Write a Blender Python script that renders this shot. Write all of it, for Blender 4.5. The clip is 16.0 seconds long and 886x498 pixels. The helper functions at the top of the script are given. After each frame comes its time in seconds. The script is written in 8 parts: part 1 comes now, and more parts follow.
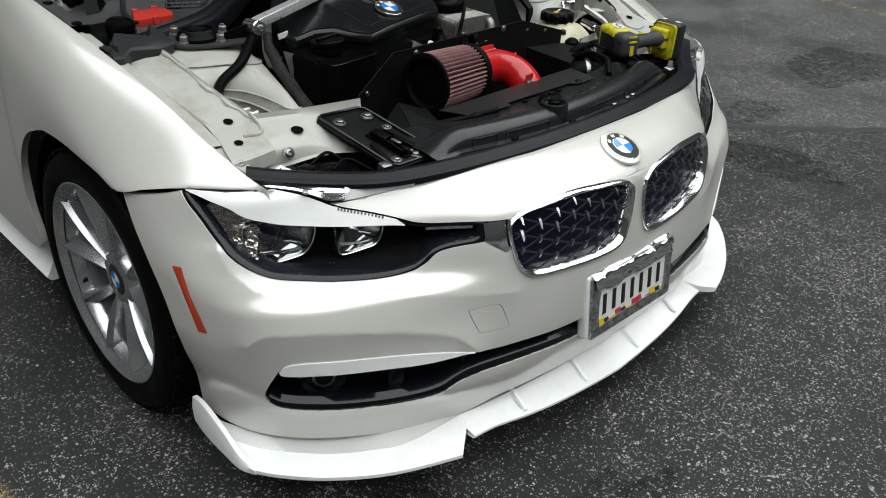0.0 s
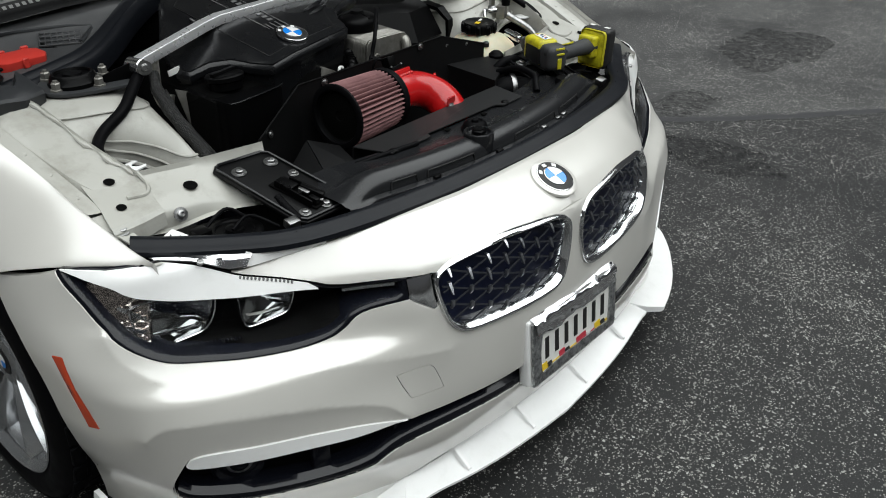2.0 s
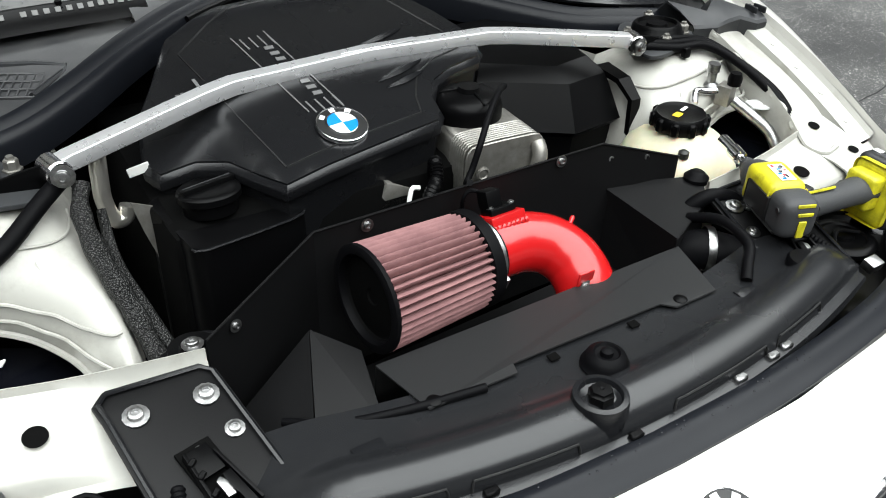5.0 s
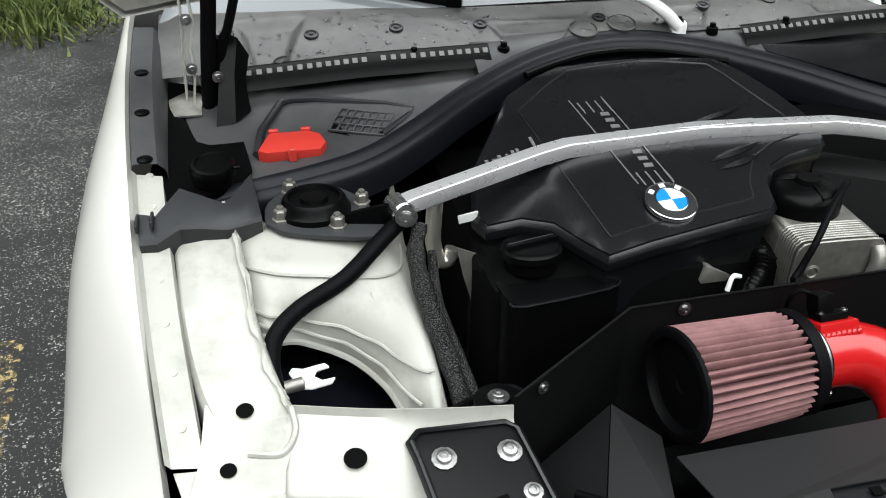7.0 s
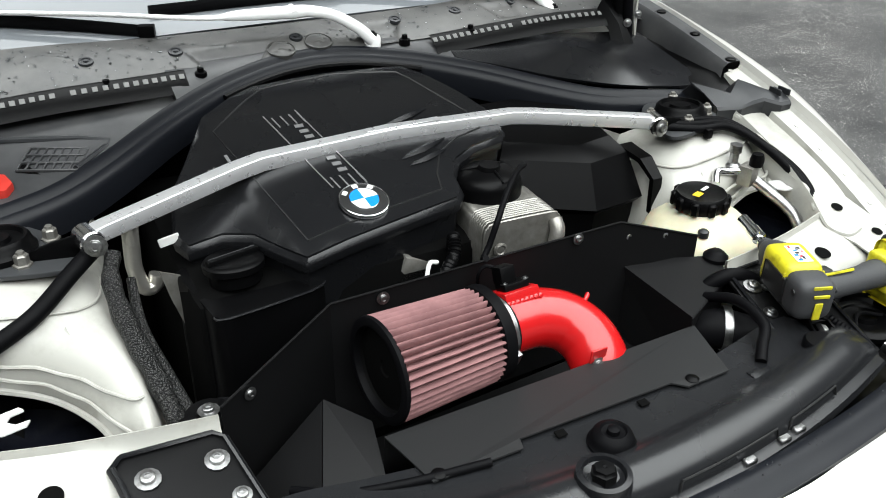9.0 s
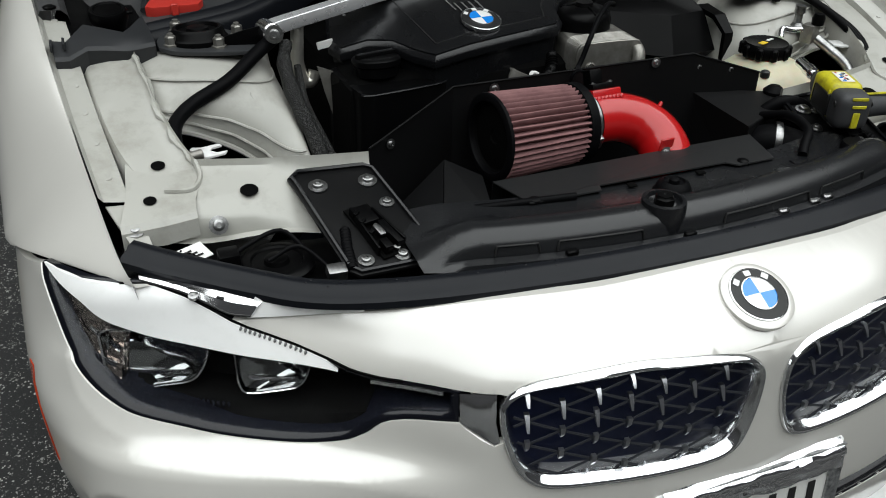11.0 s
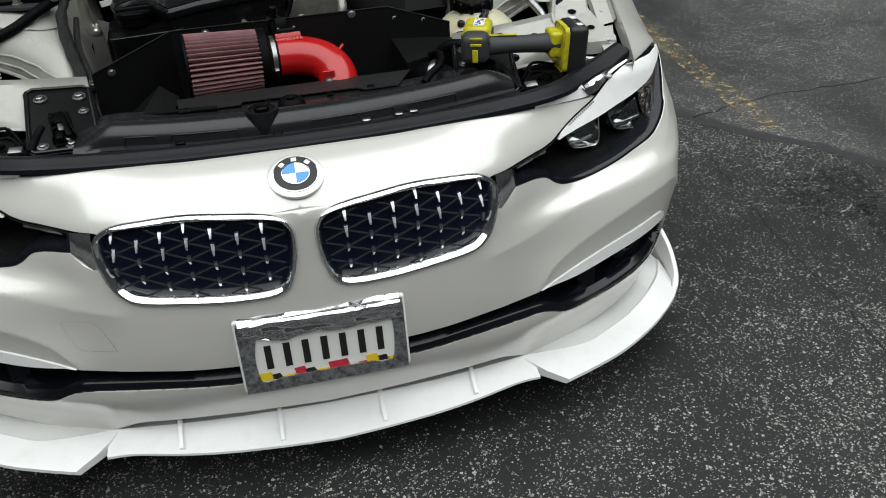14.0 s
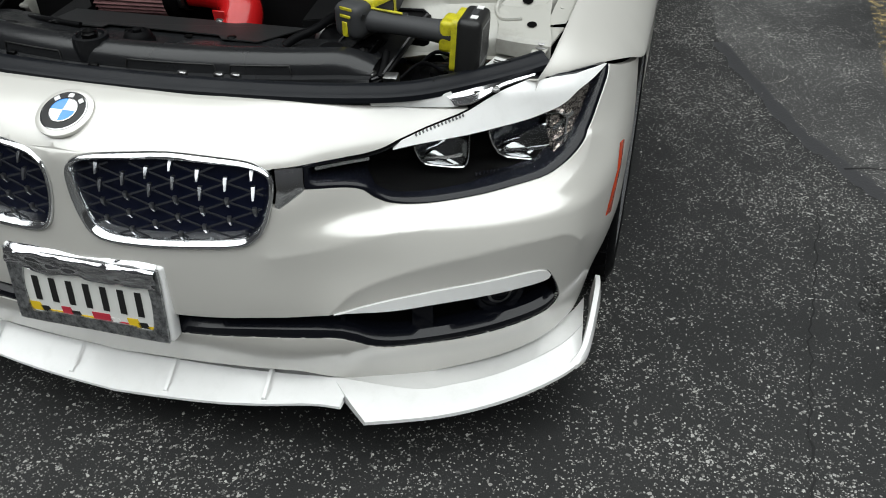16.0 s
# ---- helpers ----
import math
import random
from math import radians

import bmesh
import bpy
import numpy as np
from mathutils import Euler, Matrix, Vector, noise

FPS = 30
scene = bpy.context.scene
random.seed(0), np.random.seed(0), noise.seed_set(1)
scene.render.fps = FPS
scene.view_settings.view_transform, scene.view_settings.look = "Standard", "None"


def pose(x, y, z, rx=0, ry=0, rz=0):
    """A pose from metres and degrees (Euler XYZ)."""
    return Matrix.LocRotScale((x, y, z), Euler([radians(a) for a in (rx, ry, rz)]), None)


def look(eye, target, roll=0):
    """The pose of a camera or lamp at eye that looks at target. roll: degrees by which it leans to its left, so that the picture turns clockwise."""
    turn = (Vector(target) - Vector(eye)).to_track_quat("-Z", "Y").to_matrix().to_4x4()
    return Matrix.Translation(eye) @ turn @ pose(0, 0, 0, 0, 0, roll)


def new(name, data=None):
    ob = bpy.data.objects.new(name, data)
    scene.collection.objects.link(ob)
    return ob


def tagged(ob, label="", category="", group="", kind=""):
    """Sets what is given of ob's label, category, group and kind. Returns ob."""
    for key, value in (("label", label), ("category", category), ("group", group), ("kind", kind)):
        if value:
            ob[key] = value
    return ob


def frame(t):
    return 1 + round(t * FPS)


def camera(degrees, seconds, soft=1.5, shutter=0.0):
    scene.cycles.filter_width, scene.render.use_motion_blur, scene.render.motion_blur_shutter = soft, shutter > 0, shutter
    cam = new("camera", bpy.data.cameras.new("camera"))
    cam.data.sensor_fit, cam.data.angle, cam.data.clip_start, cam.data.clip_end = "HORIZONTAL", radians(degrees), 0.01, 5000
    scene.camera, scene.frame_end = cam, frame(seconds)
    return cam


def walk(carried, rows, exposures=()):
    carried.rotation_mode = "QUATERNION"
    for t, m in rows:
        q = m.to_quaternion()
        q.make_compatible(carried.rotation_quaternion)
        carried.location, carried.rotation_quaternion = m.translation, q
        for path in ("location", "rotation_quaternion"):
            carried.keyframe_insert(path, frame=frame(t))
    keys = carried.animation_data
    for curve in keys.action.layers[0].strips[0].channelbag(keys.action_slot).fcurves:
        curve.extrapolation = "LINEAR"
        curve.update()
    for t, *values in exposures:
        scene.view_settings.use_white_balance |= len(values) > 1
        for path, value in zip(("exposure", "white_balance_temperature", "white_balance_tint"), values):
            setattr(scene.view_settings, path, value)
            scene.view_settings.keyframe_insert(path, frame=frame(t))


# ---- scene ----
from mathutils import geometry

cam = camera(54.5, 16.0, 1.0)
METRES, EYE, TILT, LEAN, TURN = 8.0, 1.5, 0.0, 0.0, 0.0
PATH = [
    (0, (-1.531, -0.938, 1.408), (-0.3, 0.288, 0.417), 2.6),
    (0.5, (-1.542, -0.942, 1.422), (-0.283, 0.236, 0.409), 1.3),
    (1, (-1.537, -0.925, 1.428), (-0.248, 0.217, 0.412), 0.8),
    (1.5, (-1.51, -0.866, 1.432), (-0.199, 0.251, 0.415), 0.5),
    (2, (-1.339, -0.82, 1.435), (-0.037, 0.307, 0.417), 0.8),
    (2.5, (-1.17, -0.765, 1.445), (0.051, 0.449, 0.426), 0.3),
    (3, (-1.033, -0.576, 1.437), (0.12, 0.67, 0.379), 1.7),
    (5.5, (-0.526, -0.26, 1.388), (0.264, 1.175, 0.24), 1.3),
    (6, (-0.562, -0.243, 1.393), (0.099, 1.252, 0.24), 0.4),
    (6.5, (-0.611, -0.228, 1.395), (-0.151, 1.347, 0.251), 0.1),
    (7, (-0.636, -0.22, 1.429), (-0.26, 1.424, 0.354), 0.8),
    (7.5, (-0.594, -0.233, 1.441), (-0.199, 1.449, 0.434), 0.1),
    (8, (-0.536, -0.254, 1.432), (0.098, 1.367, 0.445), 1.1),
    (8.5, (-0.505, -0.277, 1.43), (0.324, 1.256, 0.449), 1.0),
    (11, (-0.737, -0.655, 1.309), (-0.083, 0.915, 0.257), 1.3),
    (11.5, (-0.704, -0.811, 1.321), (-0.208, 0.838, 0.304), -0.1),
    (12, (-0.574, -0.977, 1.293), (-0.219, 0.655, 0.194), -0.2),
    (12.5, (-0.564, -1.157, 1.329), (-0.307, 0.463, 0.186), -1.2),
    (13, (-0.521, -1.313, 1.36), (-0.213, 0.293, 0.209), 0.1),
    (13.5, (-0.353, -1.363, 1.376), (0.066, 0.251, 0.271), -0.9),
    (14, (-0.014, -1.354, 1.375), (0.311, 0.302, 0.303), -3.0),
    (14.5, (0.18, -1.271, 1.362), (0.437, 0.398, 0.291), -2.7),
    (15, (0.339, -1.165, 1.343), (0.568, 0.463, 0.204), 0.7),
    (15.5, (0.66, -1.129, 1.336), (0.536, 0.493, 0.172), -1.8),
    (16, (0.955, -1.042, 1.33), (0.522, 0.516, 0.152), -0.7),
]
walk(cam, [(t, look(eye, target, roll)) for t, eye, target, roll in PATH],
     exposures=[(0.0, 0.40), (2.0, 0.36), (3.2, 0.24), (5.3, 1.50), (6.2, 1.50), (7.1, 1.10), (7.8, 1.15), (8.7, 1.45), (10.8, 0.30), (12.5, 0.20), (14.0, 0.24), (16.0, 0.34)])

# ---- light: an overcast day ----
world = bpy.data.worlds.new("overcast_sky")
scene.world = world
world.use_nodes = True
wt = world.node_tree
sky = wt.nodes.new("ShaderNodeTexSky")
sky.sky_type, sky.sun_disc = "NISHITA", False
sky.sun_elevation, sky.sun_rotation = radians(80), radians(200)
sky.air_density, sky.dust_density, sky.ozone_density = 1.0, 3.0, 1.0
grey = wt.nodes.new("ShaderNodeHueSaturation")
grey.inputs["Saturation"].default_value = 0.16
wt.links.new(sky.outputs["Color"], grey.inputs["Color"])
wt.links.new(grey.outputs["Color"], wt.nodes["Background"].inputs["Color"])
wt.nodes["Background"].inputs["Strength"].default_value = 0.0085
sun_data = bpy.data.lights.new("sun", "SUN")
sun_data.energy, sun_data.angle, sun_data.color = 4.2, radians(100), (0.955, 1.0, 1.0)
sun = new("sun", sun_data)
sun.matrix_world = look((0.6, -1.6, 12), (0, 0.4, 0))


# ---- materials ----
def material(name, color, rough=0.5, metal=0.0, coat=0.0, spec=0.5, trans=0.0, ior=1.45):
    m = bpy.data.materials.new(name)
    m.use_nodes = True
    b = m.node_tree.nodes["Principled BSDF"]
    b.inputs["Base Color"].default_value = (*color, 1)
    b.inputs["Roughness"].default_value, b.inputs["Metallic"].default_value = rough, metal
    b.inputs["Coat Weight"].default_value, b.inputs["Coat Roughness"].default_value = coat, 0.04
    b.inputs["Specular IOR Level"].default_value = spec
    b.inputs["Transmission Weight"].default_value, b.inputs["IOR"].default_value = trans, ior
    return m


def node(m, kind, **values):
    n = m.node_tree.nodes.new(kind)
    for key, value in values.items():
        n.inputs[key.replace("_", " ")].default_value = value
    return n


def link(m, a, out, b, to):
    m.node_tree.links.new(a.outputs[out], b.inputs[to])


def bsdf(m):
    return m.node_tree.nodes["Principled BSDF"]


def coords(m):
    return node(m, "ShaderNodeTexCoord")


def mottled(m, dark, light, scale, detail=6.0, low=0.35, high=0.65):
    """Base colour between two shades by noise."""
    tex = node(m, "ShaderNodeTexNoise", Scale=scale, Detail=detail, Roughness=0.65)
    ramp = node(m, "ShaderNodeValToRGB")
    ramp.color_ramp.elements[0].color, ramp.color_ramp.elements[1].color = (*dark, 1), (*light, 1)
    ramp.color_ramp.elements[0].position, ramp.color_ramp.elements[1].position = low, high
    link(m, coords(m), "Object", tex, "Vector")
    link(m, tex, "Fac", ramp, "Fac")
    link(m, ramp, "Color", bsdf(m), "Base Color")
    return tex, ramp


def relief(m, scale, strength, distance=0.001, detail=4.0):
    tex = node(m, "ShaderNodeTexNoise", Scale=scale, Detail=detail)
    bump = node(m, "ShaderNodeBump", Strength=strength, Distance=distance)
    link(m, coords(m), "Object", tex, "Vector")
    link(m, tex, "Fac", bump, "Height")
    link(m, bump, "Normal", bsdf(m), "Normal")
    return tex


def worn_gloss(m, scale, low, high):
    """Roughness that wanders between two values."""
    tex = node(m, "ShaderNodeTexNoise", Scale=scale, Detail=5.0)
    mapping = node(m, "ShaderNodeMapRange", To_Min=low, To_Max=high)
    link(m, coords(m), "Object", tex, "Vector")
    link(m, tex, "Fac", mapping, "Value")
    link(m, mapping, "Result", bsdf(m), "Roughness")


PAINT = material("pearl_white_paint", (0.78, 0.775, 0.75), 0.34, 0.08, 1.0)
bsdf(PAINT).inputs["Coat IOR"].default_value = 2.0
bsdf(PAINT).inputs["Coat Roughness"].default_value = 0.19
mottled(PAINT, (0.570, 0.556, 0.518), (0.598, 0.584, 0.547), 3.0, 3.0)
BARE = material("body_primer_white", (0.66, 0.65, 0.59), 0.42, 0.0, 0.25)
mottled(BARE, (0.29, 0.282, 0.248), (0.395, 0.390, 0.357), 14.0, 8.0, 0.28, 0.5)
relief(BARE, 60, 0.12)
LIP = material("gloss_white_plastic", (0.80, 0.80, 0.79), 0.3, 0.0, 0.6)
mottled(LIP, (0.77, 0.77, 0.755), (0.82, 0.82, 0.81), 25.0, 6.0, 0.25, 0.5)
PLASTIC = material("black_textured_plastic", (0.0016, 0.0016, 0.0018), 0.36, spec=0.11)
relief(PLASTIC, 900, 0.18, 0.0006)
worn_gloss(PLASTIC, 14, 0.24, 0.46)
SATIN = material("black_satin_cover", (0.0065, 0.0068, 0.0078), 0.3, spec=0.45)
relief(SATIN, 1400, 0.1, 0.0004)
worn_gloss(SATIN, 9, 0.16, 0.34)
COVERMAT = material("satin_black_engine_cover", (0.006, 0.0062, 0.007), 0.28, spec=0.45)
relief(COVERMAT, 1400, 0.1, 0.0004)
worn_gloss(COVERMAT, 9, 0.2, 0.34)
# satin black with a raised base colour that holds reflected sky sheen
SLAMMAT = material("black_moulded_cross_panel", (0.011, 0.0114, 0.0125), 0.3, spec=0.5)
relief(SLAMMAT, 1400, 0.1, 0.0004)
worn_gloss(SLAMMAT, 9, 0.18, 0.34)
# lighter copy of the black sheet: sky sheen put into its base colour
SHELFMAT = material("sheen_black_sheet", (0.013, 0.0133, 0.0138), 0.5, spec=0.35)
relief(SHELFMAT, 900, 0.2, 0.0005)
SHEETMETAL = material("black_powder_coated_sheet", (0.0042, 0.0042, 0.0045), 0.45, spec=0.2)
relief(SHEETMETAL, 700, 0.25, 0.0005)
RUBBER = material("black_rubber", (0.0025, 0.0025, 0.003), 0.55, spec=0.07)
worn_gloss(RUBBER, 30, 0.4, 0.62)
SEALMAT = material("navy_black_rubber_seal", (0.006, 0.0068, 0.009), 0.42, spec=0.2)
worn_gloss(SEALMAT, 20, 0.26, 0.46)
MESHBAR = material("dark_satin_mesh", (0.035, 0.037, 0.044), 0.25, 0.2)
PIANO = material("gloss_black", (0.004, 0.0045, 0.007), 0.16, 0.0, 0.0, 0.4)
# near-black base colour; shade of deep gaps and holes is put into it
DARK = material("shade_black_plastic", (0.002, 0.002, 0.002), 0.75, spec=0.05)
CHROME = material("chrome", (0.86, 0.87, 0.88), 0.06, 1.0)
worn_gloss(CHROME, 40, 0.09, 0.18)
ALLOY = material("polished_aluminium", (0.80, 0.80, 0.81), 0.16, 1.0)
worn_gloss(ALLOY, 60, 0.1, 0.26)
STEEL = material("zinc_plated_steel", (0.56, 0.56, 0.56), 0.32, 1.0)
mottled(STEEL, (0.20, 0.20, 0.195), (0.42, 0.42, 0.42), 80.0)
CAST = material("cast_aluminium", (0.50, 0.49, 0.46), 0.46, 0.8)
mottled(CAST, (0.22, 0.21, 0.19), (0.33, 0.32, 0.295), 40.0)
relief(CAST, 220, 0.25)
WHEELSILVER = material("silver_wheel_paint", (0.46, 0.47, 0.48), 0.26, 0.85, 0.5)
RED = material("red_powder_coat", (0.42, 0.007, 0.008), 0.26, 0.0, 0.4)
relief(RED, 300, 0.06, 0.0005)
REDPLASTIC = material("red_moulded_plastic", (0.50, 0.035, 0.025), 0.38)
PLEAT = material("oiled_red_cotton_gauze", (0.2, 0.1, 0.1), 0.85)
mottled(PLEAT, (0.165, 0.078, 0.080), (0.225, 0.112, 0.112), 30.0, 3.0)
relief(PLEAT, 1500, 0.3, 0.0006)
YELLOW = material("acid_yellow_plastic", (0.55, 0.50, 0.015), 0.4)
mottled(YELLOW, (0.26, 0.23, 0.012), (0.52, 0.47, 0.016), 45.0, 8.0, 0.3, 0.55)
GREYGRIP = material("dark_grey_grip_rubber", (0.032, 0.033, 0.035), 0.6)
relief(GREYGRIP, 700, 0.3)
BLUE = material("enamel_blue", (0.012, 0.22, 0.72), 0.2, 0.0, 0.8)
WHITE = material("enamel_white", (0.80, 0.80, 0.79), 0.25, 0.0, 0.6)
ORANGE = material("amber_red_reflector", (0.42, 0.045, 0.012), 0.18, 0.0, 0.8)
relief(ORANGE, 500, 0.4, 0.0008)
AMBER = material("amber_bulb", (0.70, 0.20, 0.03), 0.2, 0.0, 0.5)
GLASS = material("clear_lens", (0.97, 0.98, 0.98), 0.02, 0.0, 0.0, 0.5, 1.0, 1.12)
WATER = material("rain_water", (0.9, 0.93, 0.95), 0.03, 0.0, 0.0, 0.5, 1.0, 1.33)
# opaque glass: its grey-blue base colour stands in for the reflected sky
SCREEN = material("windscreen_glass", (0.13, 0.14, 0.15), 0.06, 0.0, 0.0, 0.5)
TANK = material("milky_coolant_tank", (0.62, 0.58, 0.42), 0.35)
bsdf(TANK).inputs["Subsurface Weight"].default_value = 0.25
mottled(TANK, (0.52, 0.48, 0.34), (0.66, 0.62, 0.47), 8.0)
FOIL = material("braided_heat_sleeve", (0.03, 0.03, 0.031), 0.42, 0.5)
FLAGYELLOW = material("plate_yellow", (0.70, 0.48, 0.02), 0.4)
FLAGRED = material("plate_red", (0.45, 0.03, 0.05), 0.4)
PLATEWHITE = material("plate_white", (0.68, 0.68, 0.65), 0.35, 0.0, 0.3)
INK = material("black_ink", (0.012, 0.012, 0.012), 0.45)
SILVERINK = material("silver_print", (0.15, 0.15, 0.15), 0.4, 0.1)
PAPER = material("label_paper", (0.70, 0.70, 0.68), 0.6)
GRASS = material("grass_blades", (0.09, 0.14, 0.03), 0.7)
FILM = material("crumpled_chrome_film", (0.80, 0.80, 0.82), 0.12, 1.0)
relief(FILM, 22, 0.2, 0.003, 1.0)
PLATEFRAME = material("silver_grey_frame", (0.42, 0.43, 0.44), 0.3, 0.9)
mottled(PLATEFRAME, (0.16, 0.165, 0.17), (0.55, 0.56, 0.57), 90.0, 6.0)
relief(PLATEFRAME, 260, 0.5, 0.002)
worn_gloss(PLATEFRAME, 60, 0.25, 0.5)
TOOTH = material("satin_silver_tooth", (0.46, 0.47, 0.49), 0.28, 1.0)
NAVY = material("navy_black_backing", (0.003, 0.005, 0.018), 0.4, spec=0.3)
FROST = material("smoked_glass_bowl", (0.05, 0.052, 0.052), 0.06, 0.5, 1.0)
FACET = material("ribbed_chrome", (0.55, 0.49, 0.45), 0.16, 1.0)
relief(FACET, 110, 0.6, 0.005, 1.0)
BOWL = material("dull_chrome_bowl", (0.34, 0.35, 0.35), 0.10, 1.0)
CRINKLE = material("crinkled_foil", (0.62, 0.60, 0.55), 0.3, 0.9)
relief(CRINKLE, 120, 0.6, 0.003)
SLOT = material("grey_slot_mesh", (0.17, 0.17, 0.165), 0.5)
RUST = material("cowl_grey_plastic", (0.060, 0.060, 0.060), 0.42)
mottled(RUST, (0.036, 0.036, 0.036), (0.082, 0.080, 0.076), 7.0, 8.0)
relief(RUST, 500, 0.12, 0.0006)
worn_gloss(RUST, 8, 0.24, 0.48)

BRACE = material("brushed_aluminium_bar", (0.82, 0.82, 0.83), 0.3, 0.7)
worn_gloss(BRACE, 60, 0.22, 0.36)
PLATESTEEL = material("dark_grey_coated_steel", (0.050, 0.052, 0.055), 0.42, 0.4)
TRIM = material("dark_grey_trim_plastic", (0.020, 0.021, 0.023), 0.4, spec=0.4)
worn_gloss(TRIM, 12, 0.3, 0.5)
COVERGREY = material("charcoal_moulded_plastic", (0.05, 0.05, 0.052), 0.42, spec=0.5)
mottled(COVERGREY, (0.034, 0.035, 0.037), (0.06, 0.06, 0.061), 9.0, 6.0)
relief(COVERGREY, 900, 0.15, 0.0006)

# sleeve: a braid of fine cells
braid = node(FOIL, "ShaderNodeTexVoronoi", Scale=430.0)
braid_tint = node(FOIL, "ShaderNodeValToRGB")
braid_tint.color_ramp.elements[0].color, braid_tint.color_ramp.elements[1].color = (0.085, 0.085, 0.082, 1), (0.010, 0.010, 0.010, 1)
braid_tint.color_ramp.elements[0].position, braid_tint.color_ramp.elements[1].position = 0.18, 0.5
braid_bump = node(FOIL, "ShaderNodeBump", Strength=0.9, Distance=0.002)
link(FOIL, coords(FOIL), "Object", braid, "Vector")
link(FOIL, braid, "Distance", braid_bump, "Height")
link(FOIL, braid, "Distance", braid_tint, "Fac")
link(FOIL, braid_tint, "Color", bsdf(FOIL), "Base Color")
link(FOIL, braid_bump, "Normal", bsdf(FOIL), "Normal")


def asphalt(name, dark, light, cover):
    """Worn asphalt: dark binder, angular broken stone of mixed greys, stains and damp patches. cover: how far the binder hides the stones."""
    m = material(name, (0.05, 0.05, 0.05), 0.8, spec=0.42)
    c = coords(m)
    big = node(m, "ShaderNodeTexNoise", Scale=1.3, Detail=7.0, Roughness=0.6)
    mid = node(m, "ShaderNodeTexNoise", Scale=9.0, Detail=6.0)
    fine = node(m, "ShaderNodeTexNoise", Scale=420.0, Detail=3.0)
    for t in (big, mid, fine):
        link(m, c, "Object", t, "Vector")
    # binder, lighter where it is worn
    base = node(m, "ShaderNodeValToRGB")
    for e, p, v in zip(base.color_ramp.elements, (0.32, 0.72), (dark, light)):
        e.position, e.color = p, (*v, 1)
    link(m, big, "Fac", base, "Fac")
    grit = node(m, "ShaderNodeMapRange", From_Min=0.3, From_Max=0.7, To_Min=0.35, To_Max=1.7)
    link(m, fine, "Fac", grit, "Value")
    mul = node(m, "ShaderNodeMix")
    mul.data_type, mul.blend_type = "RGBA", "MULTIPLY"
    mul.inputs["Factor"].default_value = 1.0
    m.node_tree.links.new(base.outputs["Color"], mul.inputs[6])
    link(m, grit, "Result", mul, 7)
    last, heights = mul.outputs[2], []
    # stones lie bare in some places and under tar in others
    bare = node(m, "ShaderNodeMath")
    bare.operation = "MULTIPLY_ADD"
    link(m, mid, "Fac", bare, 0)
    bare.inputs[1].default_value, bare.inputs[2].default_value = -0.45, 1.08 + cover
    worn = node(m, "ShaderNodeMapRange", From_Min=0.30, From_Max=0.70, To_Min=0.14, To_Max=-0.10)
    link(m, big, "Fac", worn, "Value")
    bar = node(m, "ShaderNodeMath")
    bar.operation = "ADD"
    link(m, bare, "Value", bar, 0)
    link(m, worn, "Result", bar, 1)
    for scale, more in ((150.0, 0.04), (270.0, -0.06)):
        cell = node(m, "ShaderNodeTexVoronoi", Scale=scale, Randomness=1.0)
        edge = node(m, "ShaderNodeTexVoronoi", Scale=scale, Randomness=1.0)
        edge.feature = "DISTANCE_TO_EDGE"
        for t in (cell, edge):
            link(m, c, "Object", t, "Vector")
        sep = node(m, "ShaderNodeSeparateColor")
        link(m, cell, "Color", sep, "Color")
        chosen = node(m, "ShaderNodeMath")
        chosen.operation = "SUBTRACT"
        link(m, sep, "Red", chosen, 0)
        link(m, bar, "Value", chosen, 1)
        is_stone = node(m, "ShaderNodeMath")
        is_stone.operation = "GREATER_THAN"
        link(m, chosen, "Value", is_stone, 0)
        is_stone.inputs[1].default_value = more
        rim = node(m, "ShaderNodeMapRange", From_Min=0.0, From_Max=1.0, To_Min=0.04, To_Max=0.17)
        link(m, sep, "Blue", rim, "Value")
        core = node(m, "ShaderNodeMath")
        core.operation = "GREATER_THAN"
        link(m, edge, "Distance", core, 0)
        link(m, rim, "Result", core, 1)
        both = node(m, "ShaderNodeMath")
        both.operation = "MULTIPLY"
        link(m, is_stone, "Value", both, 0)
        link(m, core, "Value", both, 1)
        shade = node(m, "ShaderNodeValToRGB")
        shade.color_ramp.elements[0].color, shade.color_ramp.elements[1].color = (0.030, 0.030, 0.029, 1), (0.40, 0.393, 0.37, 1)
        link(m, sep, "Green", shade, "Fac")
        mix = node(m, "ShaderNodeMix")
        mix.data_type = "RGBA"
        link(m, both, "Value", mix, "Factor")
        m.node_tree.links.new(last, mix.inputs[6])
        m.node_tree.links.new(shade.outputs["Color"], mix.inputs[7])
        last = mix.outputs[2]
        heights.append(both)
    m.node_tree.links.new(last, bsdf(m).inputs["Base Color"])
    wet = node(m, "ShaderNodeMapRange", From_Min=0.35, From_Max=0.65, To_Min=0.55, To_Max=0.8)
    link(m, big, "Fac", wet, "Value")
    link(m, wet, "Result", bsdf(m), "Roughness")
    bump = node(m, "ShaderNodeBump", Strength=0.6, Distance=0.0015)
    link(m, heights[0], "Value", bump, "Height")
    bump2 = node(m, "ShaderNodeBump", Strength=0.6, Distance=0.0015)
    link(m, fine, "Fac", bump2, "Height")
    link(m, bump2, "Normal", bump, "Normal")
    link(m, bump, "Normal", bsdf(m), "Normal")
    return m


